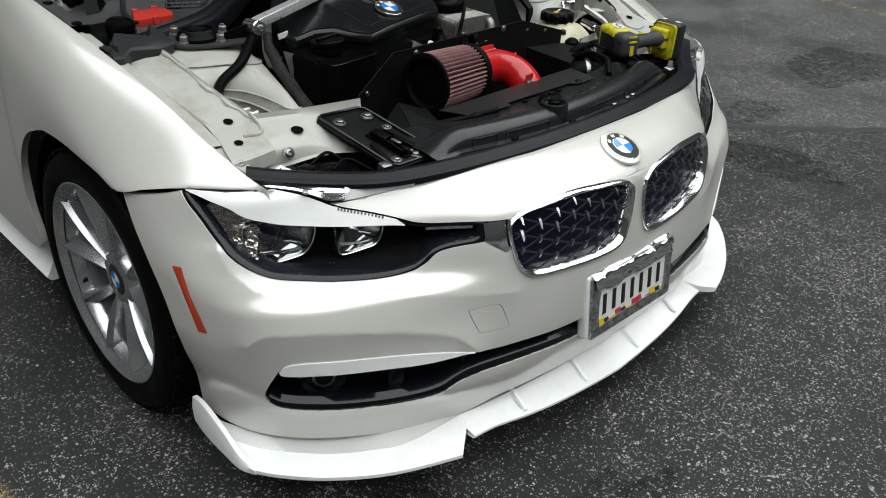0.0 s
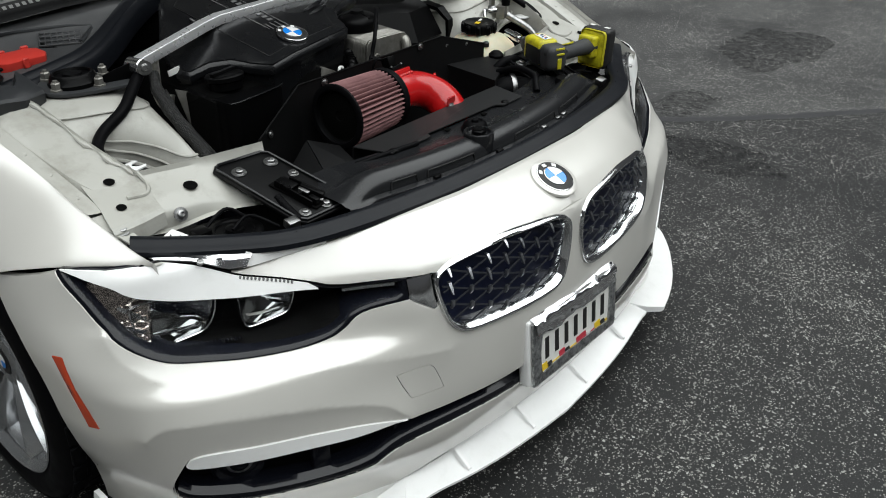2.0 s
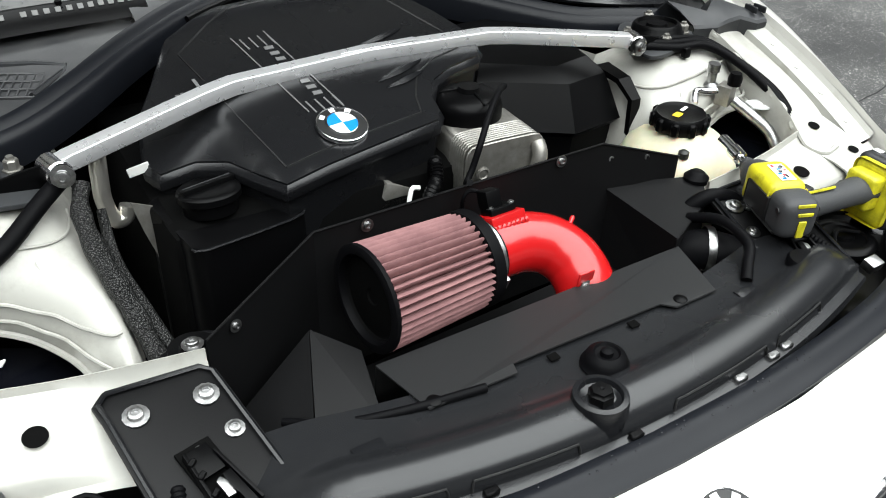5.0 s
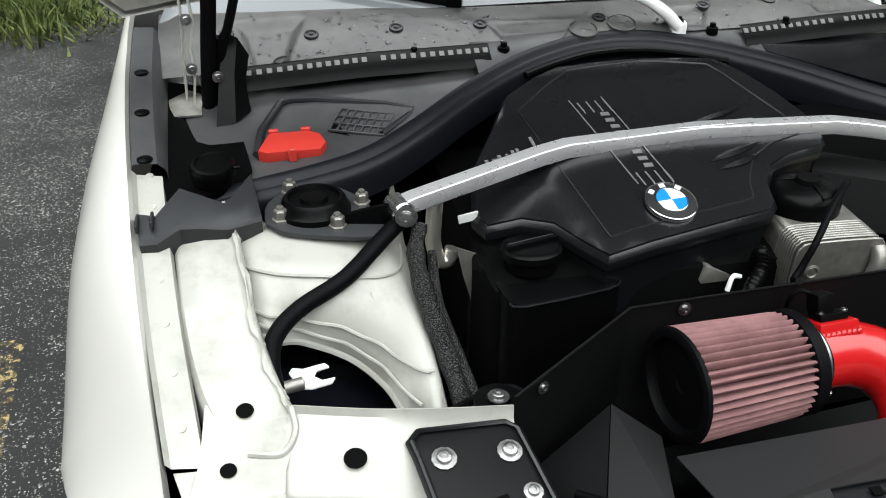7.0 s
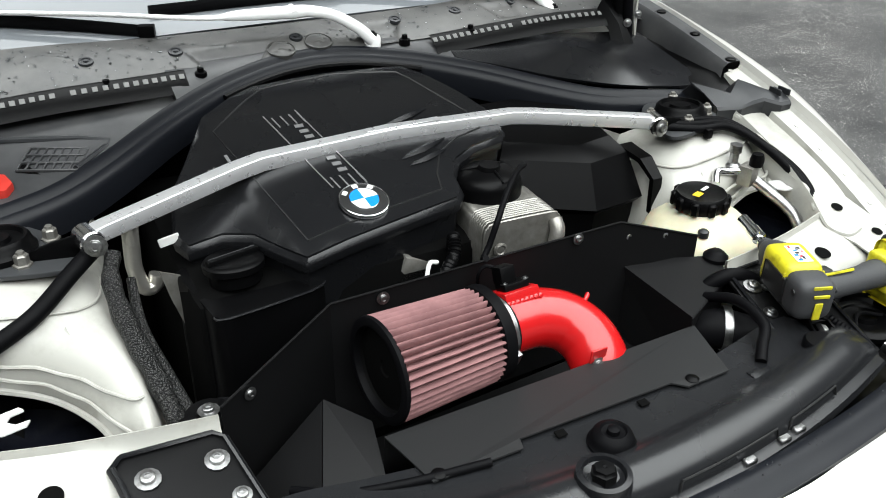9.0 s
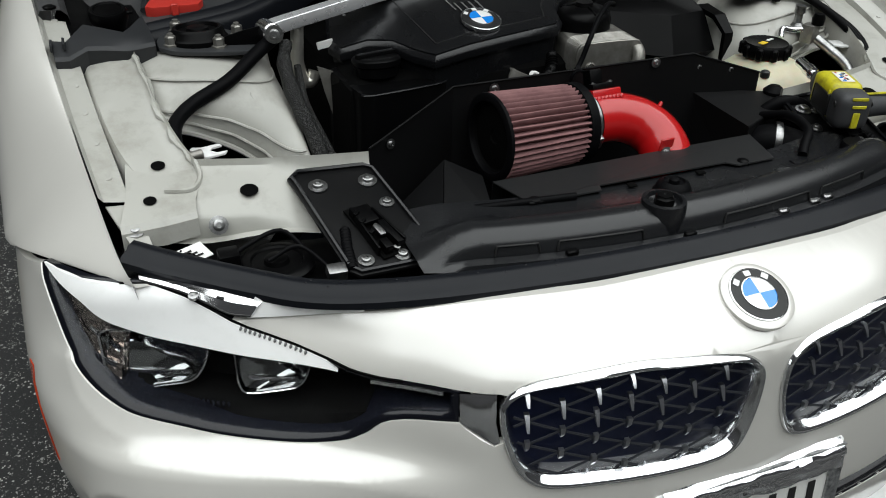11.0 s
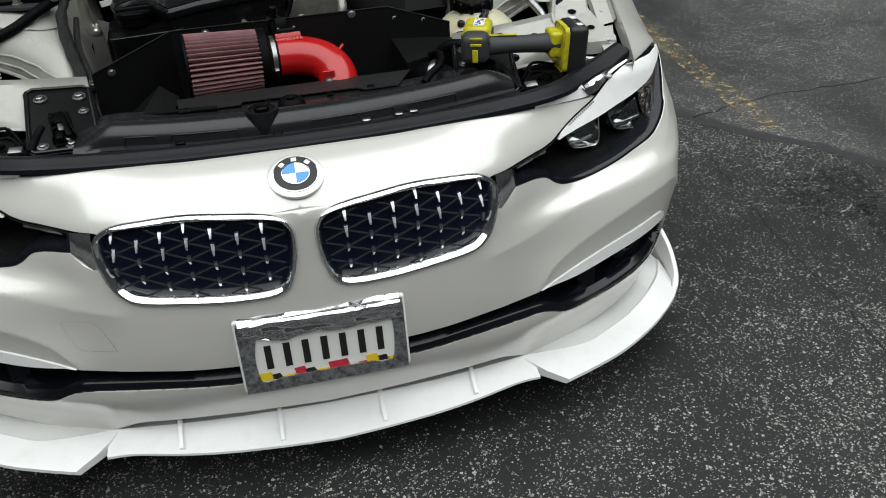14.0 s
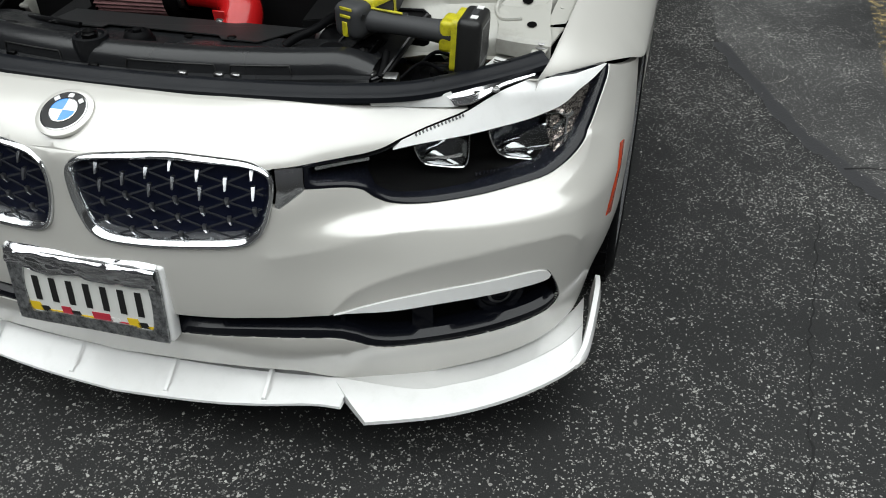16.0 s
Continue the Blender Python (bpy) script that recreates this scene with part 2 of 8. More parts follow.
def flaking_paint(name, color, bald, soft=0.1):
    """Road paint worn through to the stone."""
    m = material(name, color, 0.7)
    c = coords(m)
    wear = node(m, "ShaderNodeTexNoise", Scale=26.0, Detail=8.0, Roughness=0.75)
    link(m, c, "Object", wear, "Vector")
    cut = node(m, "ShaderNodeMapRange", From_Min=bald, From_Max=bald + soft, To_Min=0.0, To_Max=1.0)
    link(m, wear, "Fac", cut, "Value")
    link(m, cut, "Result", bsdf(m), "Alpha")
    return m


ASPHALT = asphalt("worn_asphalt", (0.0036, 0.0038, 0.0040), (0.019, 0.019, 0.0187), 0.035)
# paler copy of the asphalt, sky sheen at grazing angles put into its colours
PALEASPHALT = asphalt("sheen_pale_asphalt", (0.013, 0.0131, 0.0132), (0.056, 0.0555, 0.054), 0.05)
LINEYELLOW = flaking_paint("worn_yellow_line", (0.27, 0.205, 0.09), 0.50)
STAIN = flaking_paint("oil_stain_on_asphalt", (0.006, 0.006, 0.0062), 0.40, 0.45)
bsdf(STAIN).inputs["Roughness"].default_value = 0.7
bsdf(STAIN).inputs["Specular IOR Level"].default_value = 0.25
TAR = material("crack_sealant", (0.020, 0.020, 0.022), 0.55)
relief(TAR, 150, 0.5, 0.002)
CRACK = material("open_crack", (0.008, 0.008, 0.008), 0.9)
# ---- the shape of the nose: a plan curve and how far the skin lies inside it at each height ----
PLAN = [(0, -0.030), (0.2, -0.019), (0.38, 0.014), (0.5, 0.058), (0.62, 0.106), (0.74, 0.160), (0.83, 0.225),
        (0.88, 0.300), (0.904, 0.380), (0.914, 0.480), (0.920, 0.620)]
LEVELS = (0.19, 0.27, 0.35, 0.42, 0.49, 0.52, 0.56, 0.62, 0.655, 0.68, 0.70)
INSET = [
    (0.030, 0.026, 0.012, 0.015, 0.022, 0.032, 0.045, 0.05, 0.05, 0.05, 0.05),
    (0.008, 0.004, -0.008, -0.018, -0.010, 0.002, 0.018, 0.028, 0.032, 0.035, 0.035),
    (0.000, -0.002, -0.006, -0.012, -0.006, 0.000, 0.006, 0.009, 0.010, 0.010, 0.010),
    (0.0, 0.0, 0.0, 0.0, 0.0, 0.0, 0.0, 0.0, 0.0, 0.0, 0.0),
    (0.005, 0.007, 0.008, 0.014, 0.018, 0.016, 0.008, 0.002, 0.000, 0.000, 0.000),
    (0.008, 0.010, 0.012, 0.040, 0.056, 0.052, 0.032, 0.010, 0.001, 0.000, 0.000),
    (0.011, 0.013, 0.018, 0.050, 0.070, 0.074, 0.058, 0.030, 0.010, 0.004, 0.002),
    (0.014, 0.018, 0.038, 0.070, 0.096, 0.106, 0.090, 0.058, 0.034, 0.016, 0.008),
    (0.043, 0.047, 0.068, 0.096, 0.119, 0.122, 0.102, 0.070, 0.046, 0.026, 0.014),
    (0.091, 0.093, 0.106, 0.121, 0.138, 0.134, 0.110, 0.078, 0.054, 0.034, 0.020),
    (0.175, 0.172, 0.172, 0.170, 0.175, 0.160, 0.130, 0.095, 0.068, 0.045, 0.030),
]
KNOT = [0.0]
for (xa, ya), (xb, yb) in zip(PLAN, PLAN[1:]):
    KNOT.append(KNOT[-1] + math.hypot(xb - xa, yb - ya))
SIDE = KNOT[-1]


def glide(xs, ys, x):
    """A smooth curve through points, without overshoot (x in order); runs straight on past its ends."""
    n = len(xs)
    i = max(0, min(n - 2, int(np.searchsorted(xs, x)) - 1))
    m = []
    for k in (i, i + 1):
        if k == 0 or k == n - 1:
            a, b = (0, 1) if k == 0 else (n - 2, n - 1)
            m.append((ys[b] - ys[a]) / (xs[b] - xs[a]))
        else:
            l, r = (ys[k] - ys[k - 1]) / (xs[k] - xs[k - 1]), (ys[k + 1] - ys[k]) / (xs[k + 1] - xs[k])
            m.append(0.0 if l * r <= 0 else 2 * l * r / (l + r))
    h = xs[i + 1] - xs[i]
    u = (x - xs[i]) / h
    if u < 0:
        return ys[i] + m[0] * (x - xs[i])
    if u > 1:
        return ys[i + 1] + m[1] * (x - xs[i + 1])
    return ((1 + 2 * u) * (1 - u) ** 2 * ys[i] + u * (1 - u) ** 2 * h * m[0] + u * u * (3 - 2 * u) * ys[i + 1] + u * u * (u - 1) * h * m[1])


PX, PY = [p[0] for p in PLAN], [p[1] for p in PLAN]


def plan(s):
    return glide(KNOT, PX, s), glide(KNOT, PY, s)


# sharp creases of the bumper: the shelf under the lamp and the edge above the fog lamp opening
SHELF = [(0.36, 0.460), (0.44, 0.472), (0.535, 0.486), (0.61, 0.494), (0.71, 0.503), (0.82, 0.513), (0.89, 0.526), (0.95, 0.556), (0.99, 0.595)]
SCOOP = [(0.45, 0.345), (0.502, 0.390), (0.578, 0.415), (0.688, 0.437), (0.792, 0.452), (0.865, 0.453), (0.893, 0.444), (0.915, 0.424)]


def tent(line, a, z, height, above, below):
    """How far a crease pushes the skin out at a metres along and height z."""
    if a < line[0][0] - 0.06 or a > line[-1][0] + 0.06:
        return 0.0
    u = min(max(a, line[0][0]), line[-1][0])
    zc = glide([p[0] for p in line], [p[1] for p in line], u)
    fade = max(0.0, 1 - abs(a - u) / 0.06)
    return height * fade * fade * math.exp(-abs(z - zc) / (above if z > zc else below))


def skin(s, z, out=0.0):
    """The place on the nose at s metres along the plan from the middle (negative on the car's right) and height z, out metres proud."""
    a = min(abs(s), SIDE + 0.1)
    x, y = plan(a)
    x2, y2 = plan(a + 0.004)
    x1, y1 = plan(max(a - 0.004, 0.0)) if a > 0.004 else (-plan(0.004 - a)[0], plan(0.004 - a)[1])
    k = math.hypot(x2 - x1, y2 - y1)
    nx, ny = -(y2 - y1) / k, (x2 - x1) / k
    d = glide(LEVELS, [glide(KNOT, row, a) for row in INSET], z) - out
    if z < 0.60:
        d -= tent(SHELF, a, z, 0.0050, 0.030, 0.045) + tent(SCOOP, a, z, 0.0075, 0.060, 0.026)
    x, y = x + nx * d, y + ny * d
    return Vector((math.copysign(x, s) if abs(s) > 1e-9 else 0.0, y, z))


def across(x):
    """How far along the plan the given x lies (front only)."""
    return math.copysign(glide(PX[:8], KNOT[:8], abs(x)), x)


# ---- builders ----
def part(name, bm, mat, parent=None, label="", angle=40):
    """One mesh object from a bmesh or from (points, faces), under a thing or a part."""
    me = bpy.data.meshes.new(name)
    if isinstance(bm, tuple):
        me.from_pydata([tuple(v) for v in bm[0]], [], bm[1])
        me.update()
        b2 = bmesh.new()
        b2.from_mesh(me)
        bmesh.ops.recalc_face_normals(b2, faces=b2.faces)
        b2.to_mesh(me)
        b2.free()
    else:
        bmesh.ops.recalc_face_normals(bm, faces=bm.faces)
        bm.to_mesh(me)
        bm.free()
    me.polygons.foreach_set("use_smooth", [True] * len(me.polygons))
    me.set_sharp_from_angle(angle=radians(angle))
    me.materials.append(mat)
    ob = new(name, me)
    if parent is not None:
        ob.parent = parent
        ob.matrix_parent_inverse = parent.matrix_world.inverted() if parent.type == "EMPTY" else Matrix()
    if label:
        tagged(ob, label)
    return ob


def thing(name, label, category, group="", kind="", at=(0, 0, 0)):
    ob = new(name)
    ob.empty_display_size = 0.1
    ob.location = at
    bpy.context.view_layer.update()
    return tagged(ob, label, category, group, kind)


def spl(points, n=6, closed=False):
    """A smooth curve through points of any dimension."""
    p = [np.array(q, float) for q in points]
    k = len(p)
    out = []
    for i in range(k if closed else k - 1):
        if closed:
            a, b, c, d = p[i - 1], p[i], p[(i + 1) % k], p[(i + 2) % k]
        else:
            b, c = p[i], p[i + 1]
            a = p[i - 1] if i else 2 * b - c
            d = p[i + 2] if i + 2 < k else 2 * c - b
        for j in range(n):
            t = j / n
            out.append(tuple(0.5 * (2 * b + (c - a) * t + (2 * a - 5 * b + 4 * c - d) * t * t + (3 * b - a - 3 * c + d) * t**3)))
    if not closed:
        out.append(tuple(p[-1]))
    return out


def inside(x, y, poly):
    hit = False
    j = len(poly) - 1
    for i in range(len(poly)):
        (xi, yi), (xj, yj) = poly[i], poly[j]
        if (yi > y) != (yj > y) and x < (xj - xi) * (y - yi) / (yj - yi) + xi:
            hit = not hit
        j = i
    return hit


def shrink(poly, d):
    """A closed outline moved inwards by d."""
    area = sum(a[0] * b[1] - b[0] * a[1] for a, b in zip(poly, poly[1:] + poly[:1]))
    sign = 1 if area > 0 else -1
    out = []
    for i in range(len(poly)):
        a, b, c = (np.array(poly[k % len(poly)], float) for k in (i - 1, i, i + 1))
        u, v = b - a, c - b
        u, v = u / (np.linalg.norm(u) + 1e-12), v / (np.linalg.norm(v) + 1e-12)
        m = u + v
        m = m / (np.linalg.norm(m) + 1e-12)
        nrm = np.array([-m[1], m[0]]) * sign
        k = d / max(0.45, float(np.dot(nrm, np.array([-u[1], u[0]]) * sign)))
        out.append(tuple(b + nrm * k))
    return out


def mesh_region(outline, holes=(), step=(0.014, 0.009), extra=()):
    """Triangles that fill an outline in the plane, with holes: points, faces and the loops' point numbers."""
    loops = [list(outline), *[list(h) for h in holes]]
    pts, edges, marks = [], [], []
    for loop in loops:
        k = len(pts)
        pts += [Vector(p) for p in loop]
        edges += [(k + i, k + (i + 1) % len(loop)) for i in range(len(loop))]
    border = np.array([tuple(p) for p in pts])
    lo, hi = border.min(0), border.max(0)
    ys = np.arange(lo[1] + step[1] / 2, hi[1], step[1])
    for r, y in enumerate(ys):
        for x in np.arange(lo[0] + step[0] * (0.5 + 0.5 * (r % 2)), hi[0], step[0]):
            if inside(x, y, loops[0]) and not any(inside(x, y, h) for h in loops[1:]):
                d = np.abs((border - (x, y)) / step)
                if (d.max(1) > 0.45).all():
                    pts.append(Vector((x, y)))
    for x, y in extra:
        if inside(x, y, loops[0]) and not any(inside(x, y, h) for h in loops[1:]):
            pts.append(Vector((x, y)))
    v, e, f, ov, oe, of = geometry.delaunay_2d_cdt(pts, edges, [], 0, 1e-6)
    faces = []
    for t in f:
        cx, cy = sum(v[i][0] for i in t) / 3, sum(v[i][1] for i in t) / 3
        if inside(cx, cy, loops[0]) and not any(inside(cx, cy, h) for h in loops[1:]):
            faces.append(tuple(t))
    where = {}
    for i, src in enumerate(ov):
        for k in src:
            where[k] = i
    n, marks = 0, []
    for loop in loops:
        marks.append([where[n + i] for i in range(len(loop))])
        n += len(loop)
    return v, faces, marks


def panel(outline, place, holes=(), step=(0.014, 0.009), edge=0.012, base=0.0, flip=False, extra=()):
    """A skin over an outline: place(u, v, out) gives points; its borders turn in by edge."""
    v, faces, loops = mesh_region(outline, holes, step, extra)
    pts = [place(p[0], p[1], base) for p in v]
    out = [tuple(reversed(f)) if flip else f for f in faces]
    if edge:
        for loop in loops:
            k = len(pts)
            for i in loop:
                pts.append(place(v[i][0], v[i][1], base))
            for i in loop:
                pts.append(place(v[i][0], v[i][1], base - edge))
            n = len(loop)
            out += [(k + i, k + (i + 1) % n, k + n + (i + 1) % n, k + n + i) for i in range(n)]
    return pts, out


def frames_along(path):
    """Points with side and up vectors that do not twist."""
    p = [Vector(q) for q in path]
    tangents = [(p[min(i + 1, len(p) - 1)] - p[max(i - 1, 0)]).normalized() for i in range(len(p))]
    ref = Vector((0, 0, 1)) if abs(tangents[0].z) < 0.9 else Vector((1, 0, 0))
    side = tangents[0].cross(ref).normalized()
    out = []
    for q, t in zip(p, tangents):
        side = (side - t * side.dot(t)).normalized()
        out.append((q, side, side.cross(t).normalized(), t))
    return out


def sweep(path, profile, caps=True, closed=False):
    """A profile of (side, up) points swept along a path; profile may be a function of the path's 0 to 1."""
    fr = frames_along(path)
    pts, faces = [], []
    n = None
    for i, (q, s, u, t) in enumerate(fr):
        pr = profile(i / (len(fr) - 1)) if callable(profile) else profile
        n = len(pr)
        pts += [q + s * a + u * b for a, b in pr]
    m = len(fr)
    for i in range(m if closed else m - 1):
        for j in range(n):
            a, b = i * n, ((i + 1) % m) * n
            faces.append((a + j, a + (j + 1) % n, b + (j + 1) % n, b + j))
    if caps and not closed:
        faces += [tuple(range(n)), tuple(range((m - 1) * n, m * n))]
    return pts, faces


def ring(r, n=12, squash=1.0):
    return [(r * math.cos(2 * math.pi * i / n), r * squash * math.sin(2 * math.pi * i / n)) for i in range(n)]


def tube(path, r, n=12, smooth=5):
    if len(path) > 2 and smooth > 1:
        path = spl(path, smooth)
    if callable(r):
        return sweep(path, lambda u: ring(r(u), n))
    return sweep(path, ring(r, n))


def corrugated(path, r, pitch=0.006):
    path = spl(path, 14)
    length = sum((Vector(b) - Vector(a)).length for a, b in zip(path, path[1:]))
    k = max(12, int(length / pitch * 2))
    q = [path[int(i * (len(path) - 1) / k)] for i in range(k + 1)]
    return sweep(q, lambda u: ring(r * (1.0 if round(u * k) % 2 else 0.82), 10))


def lathe(profile, m, n=32):
    """A profile of (radius, height) turned round z, laid by the pose m."""
    pts, faces = [], []
    for r, h in profile:
        pts += [m @ Vector((r * math.cos(2 * math.pi * i / n), r * math.sin(2 * math.pi * i / n), h)) for i in range(n)]
    for k in range(len(profile) - 1):
        for i in range(n):
            faces.append((k * n + i, k * n + (i + 1) % n, (k + 1) * n + (i + 1) % n, (k + 1) * n + i))
    return pts, faces


def aim(at, direction, spin=0.0):
    """A pose at a place, its z axis along direction."""
    q = Vector(direction).normalized().to_track_quat("Z", "Y")
    return Matrix.Translation(at) @ q.to_matrix().to_4x4() @ Matrix.Rotation(radians(spin), 4, "Z")


def merged(*shapes):
    pts, faces = [], []
    for p, f in shapes:
        k = len(pts)
        pts += list(p)
        faces += [tuple(k + i for i in q) for q in f]
    return pts, faces


def block(size, m=Matrix(), bevel=0.004, segments=2, taper=1.0):
    """A bevelled box, centred, laid by the pose m; taper narrows its top."""
    bm = bmesh.new()
    bmesh.ops.create_cube(bm, size=1.0)
    for v in bm.verts:
        k = taper if v.co.z > 0 else 1.0
        v.co = Vector((v.co.x * size[0] * k, v.co.y * size[1] * k, v.co.z * size[2]))
    if bevel:
        bmesh.ops.bevel(bm, geom=bm.edges[:], offset=bevel, segments=segments, affect="EDGES", profile=0.6)
    bm.transform(m)
    pts = [v.co.copy() for v in bm.verts]
    bm.verts.index_update()
    faces = [tuple(v.index for v in f.verts) for f in bm.faces]
    bm.free()
    return pts, faces


def slab(outline, thick, m=Matrix(), bevel=0.0, segments=2):
    """A flat outline (x, y) with thickness down from z = 0, its edges bevelled."""
    bm = bmesh.new()
    vs = [bm.verts.new((x, y, 0)) for x, y in outline]
    f = bm.faces.new(vs)
    f.normal_update()
    if f.normal.z < 0:
        f.normal_flip()
    r = bmesh.ops.extrude_face_region(bm, geom=[f])
    for v in r["geom"]:
        if isinstance(v, bmesh.types.BMVert):
            v.co.z += thick
    bmesh.ops.translate(bm, verts=bm.verts[:], vec=(0, 0, -thick))
    if bevel:
        bmesh.ops.bevel(bm, geom=[e for e in bm.edges if not e.is_manifold or e.calc_face_angle(0) > 0.5], offset=bevel, segments=segments, affect="EDGES", profile=0.6)
    bmesh.ops.triangulate(bm, faces=[f for f in bm.faces if len(f.verts) > 4])
    bm.transform(m)
    pts = [v.co.copy() for v in bm.verts]
    bm.verts.index_update()
    faces = [tuple(v.index for v in f.verts) for f in bm.faces]
    bm.free()
    return pts, faces


def plane_pose(o, u, v):
    """A pose whose x runs along u and whose y leans to v."""
    u = Vector(u).normalized()
    w = u.cross(Vector(v)).normalized()
    y = w.cross(u)
    return Matrix(((u.x, y.x, w.x, o[0]), (u.y, y.y, w.y, o[1]), (u.z, y.z, w.z, o[2]), (0, 0, 0, 1)))


def loft(rows, closed=False):
    """A skin over rows of equally many points."""
    n = len(rows[0])
    pts = [Vector(p) for r in rows for p in r]
    faces = []
    for i in range(len(rows) - 1):
        for j in range(n if closed else n - 1):
            a = i * n
            faces.append((a + j, a + (j + 1) % n, a + n + (j + 1) % n, a + n + j))
    return pts, faces


def thick(shape, d):
    """A skin given thickness d against its normals, with closed rims."""
    bm = bmesh.new()
    vs = [bm.verts.new(p) for p in shape[0]]
    for f in shape[1]:
        try:
            bm.faces.new([vs[i] for i in f])
        except ValueError:
            pass
    bmesh.ops.remove_doubles(bm, verts=bm.verts[:], dist=1e-6)
    bmesh.ops.recalc_face_normals(bm, faces=bm.faces[:])
    bmesh.ops.solidify(bm, geom=bm.faces[:], thickness=d)
    pts = [v.co.copy() for v in bm.verts]
    bm.verts.index_update()
    faces = [tuple(v.index for v in f.verts) for f in bm.faces]
    bm.free()
    return pts, faces


def flipped(shape):
    """The mirror image across the car's middle."""
    return [Vector((-p[0], p[1], p[2])) for p in shape[0]], [tuple(reversed(f)) for f in shape[1]]


def bolt(at, direction, r, parent, mat=None, name="bolt", washer=True):
    prof = [(r * 1.7, 0), (r * 1.7, r * 0.25), (r * 1.05, r * 0.3)] if washer else [(r, 0)]
    base = lathe(prof + [(r * 1.0, r * 0.35), (r * 0.98, r * 0.9), (r * 0.8, r * 1.0), (r * 0.45, r * 1.0), (r * 0.4, r * 0.7), (0, r * 0.7)], aim(at, direction), 6 if not washer else 12)
    return part(name, base, mat or STEEL, parent, angle=30)


# ---- the ground ----
def ground():
    g = 240.0
    cells = sorted(set([-g, -60, -20, -8, -4, -2, 0, 2, 4, 8, 20, 60, g]))
    pts = [(x, y + 1.0, 0) for y in cells for x in cells]
    n = len(cells)
    faces = [(j * n + i, j * n + i + 1, (j + 1) * n + i + 1, (j + 1) * n + i) for j in range(n - 1) for i in range(n - 1)]
    return tagged(part("ground", (pts, faces), ASPHALT), "worn dark grey asphalt car park with pale stone grit", "ground", kind="structure")


ground()

# ---- the car ----
car = thing("car", "white saloon car with raised bonnet and open engine bay", "car")

# outlines on the nose: (metres along the plan, height)
LAMP_LOW = [(0.430, 0.576), (0.515, 0.560), (0.546, 0.539), (0.577, 0.525), (0.635, 0.519), (0.72, 0.525), (0.81, 0.536), (0.89, 0.551),
            (0.948, 0.575), (1.0, 0.610), (1.038, 0.642), (1.075, 0.667), (1.098, 0.687)]
NOSE_LOW = [(0.378, 0.6155), (0.45, 0.615), (0.52, 0.614), (0.56, 0.617), (0.59, 0.625), (0.635, 0.636), (0.675, 0.646), (0.722, 0.657)]
NOSE_TOP = [(0.0, 0.6925), (0.18, 0.691), (0.3, 0.690), (0.42, 0.687), (0.5, 0.681), (0.553, 0.676)]
GLARE_LOW = [(0.580, 0.612), (0.65, 0.6155), (0.73, 0.620), (0.82, 0.629), (0.91, 0.645), (0.95, 0.657), (0.985, 0.672), (1.04, 0.684), (1.088, 0.690)]
KIDNEY = [(0.019, 0.600), (0.033, 0.621), (0.06, 0.632), (0.13, 0.639), (0.215, 0.643), (0.31, 0.634), (0.352, 0.624), (0.376, 0.606), (0.379, 0.580),
          (0.373, 0.553), (0.361, 0.520), (0.343, 0.496), (0.312, 0.480), (0.23, 0.473), (0.15, 0.467), (0.078, 0.468), (0.044, 0.481), (0.027, 0.513), (0.018, 0.558)]
OPEN_UP = [(0.0, 0.318), (0.2, 0.323), (0.32, 0.331), (0.4, 0.337), (0.455, 0.345)]
FOG_UP = [(0.455, 0.345), (0.535, 0.362), (0.62, 0.372), (0.74, 0.382), (0.815, 0.385), (0.848, 0.378), (0.861, 0.362)]
FOG_BROW = [(0.861, 0.362), (0.848, 0.352), (0.78, 0.349), (0.65, 0.342), (0.56, 0.339), (0.455, 0.345)]
OPEN_END = [(0.861, 0.362), (0.885, 0.320), (0.896, 0.290), (0.888, 0.272)]
OPEN_LOW = [(0.888, 0.272), (0.86, 0.260), (0.78, 0.255), (0.66, 0.247), (0.58, 0.249), (0.53, 0.258), (0.49, 0.277), (0.44, 0.287), (0.31, 0.282), (0.18, 0.272), (0.0, 0.268)]
SKIRT = [(0.0, 0.172), (0.15, 0.177), (0.25, 0.183), (0.33, 0.187), (0.385, 0.184), (0.44, 0.158), (0.505, 0.126), (0.61, 0.122), (0.735, 0.140), (0.865, 0.149), (1.0, 0.150), (1.13, 0.155)]
SEAM = [(1.098, 0.687), (1.15, 0.668), (1.22, 0.648), (1.262, 0.640)]
ARCH_EDGE = [(1.262, 0.640), (1.220, 0.584), (1.168, 0.525), (1.124, 0.454), (1.100, 0.380), (1.098, 0.29), (1.115, 0.20), (1.13, 0.155)]


def mirror_line(line):
    return [(-s, z) for s, z in reversed(line)]


def dedupe(loop):
    out = []
    for p in loop:
        if not out or math.hypot(p[0] - out[-1][0], p[1] - out[-1][1]) > 5e-4:
            out.append((float(p[0]), float(p[1])))
    if math.hypot(out[0][0] - out[-1][0], out[0][1] - out[-1][1]) < 5e-4:
        out.pop()
    return out


kid = dedupe(spl(KIDNEY, 5, True))
kid_left, kid_right = kid, [(-s, z) for s, z in reversed(kid)]
lamp_low = spl(LAMP_LOW, 4)
nose_low = spl(NOSE_LOW, 4)


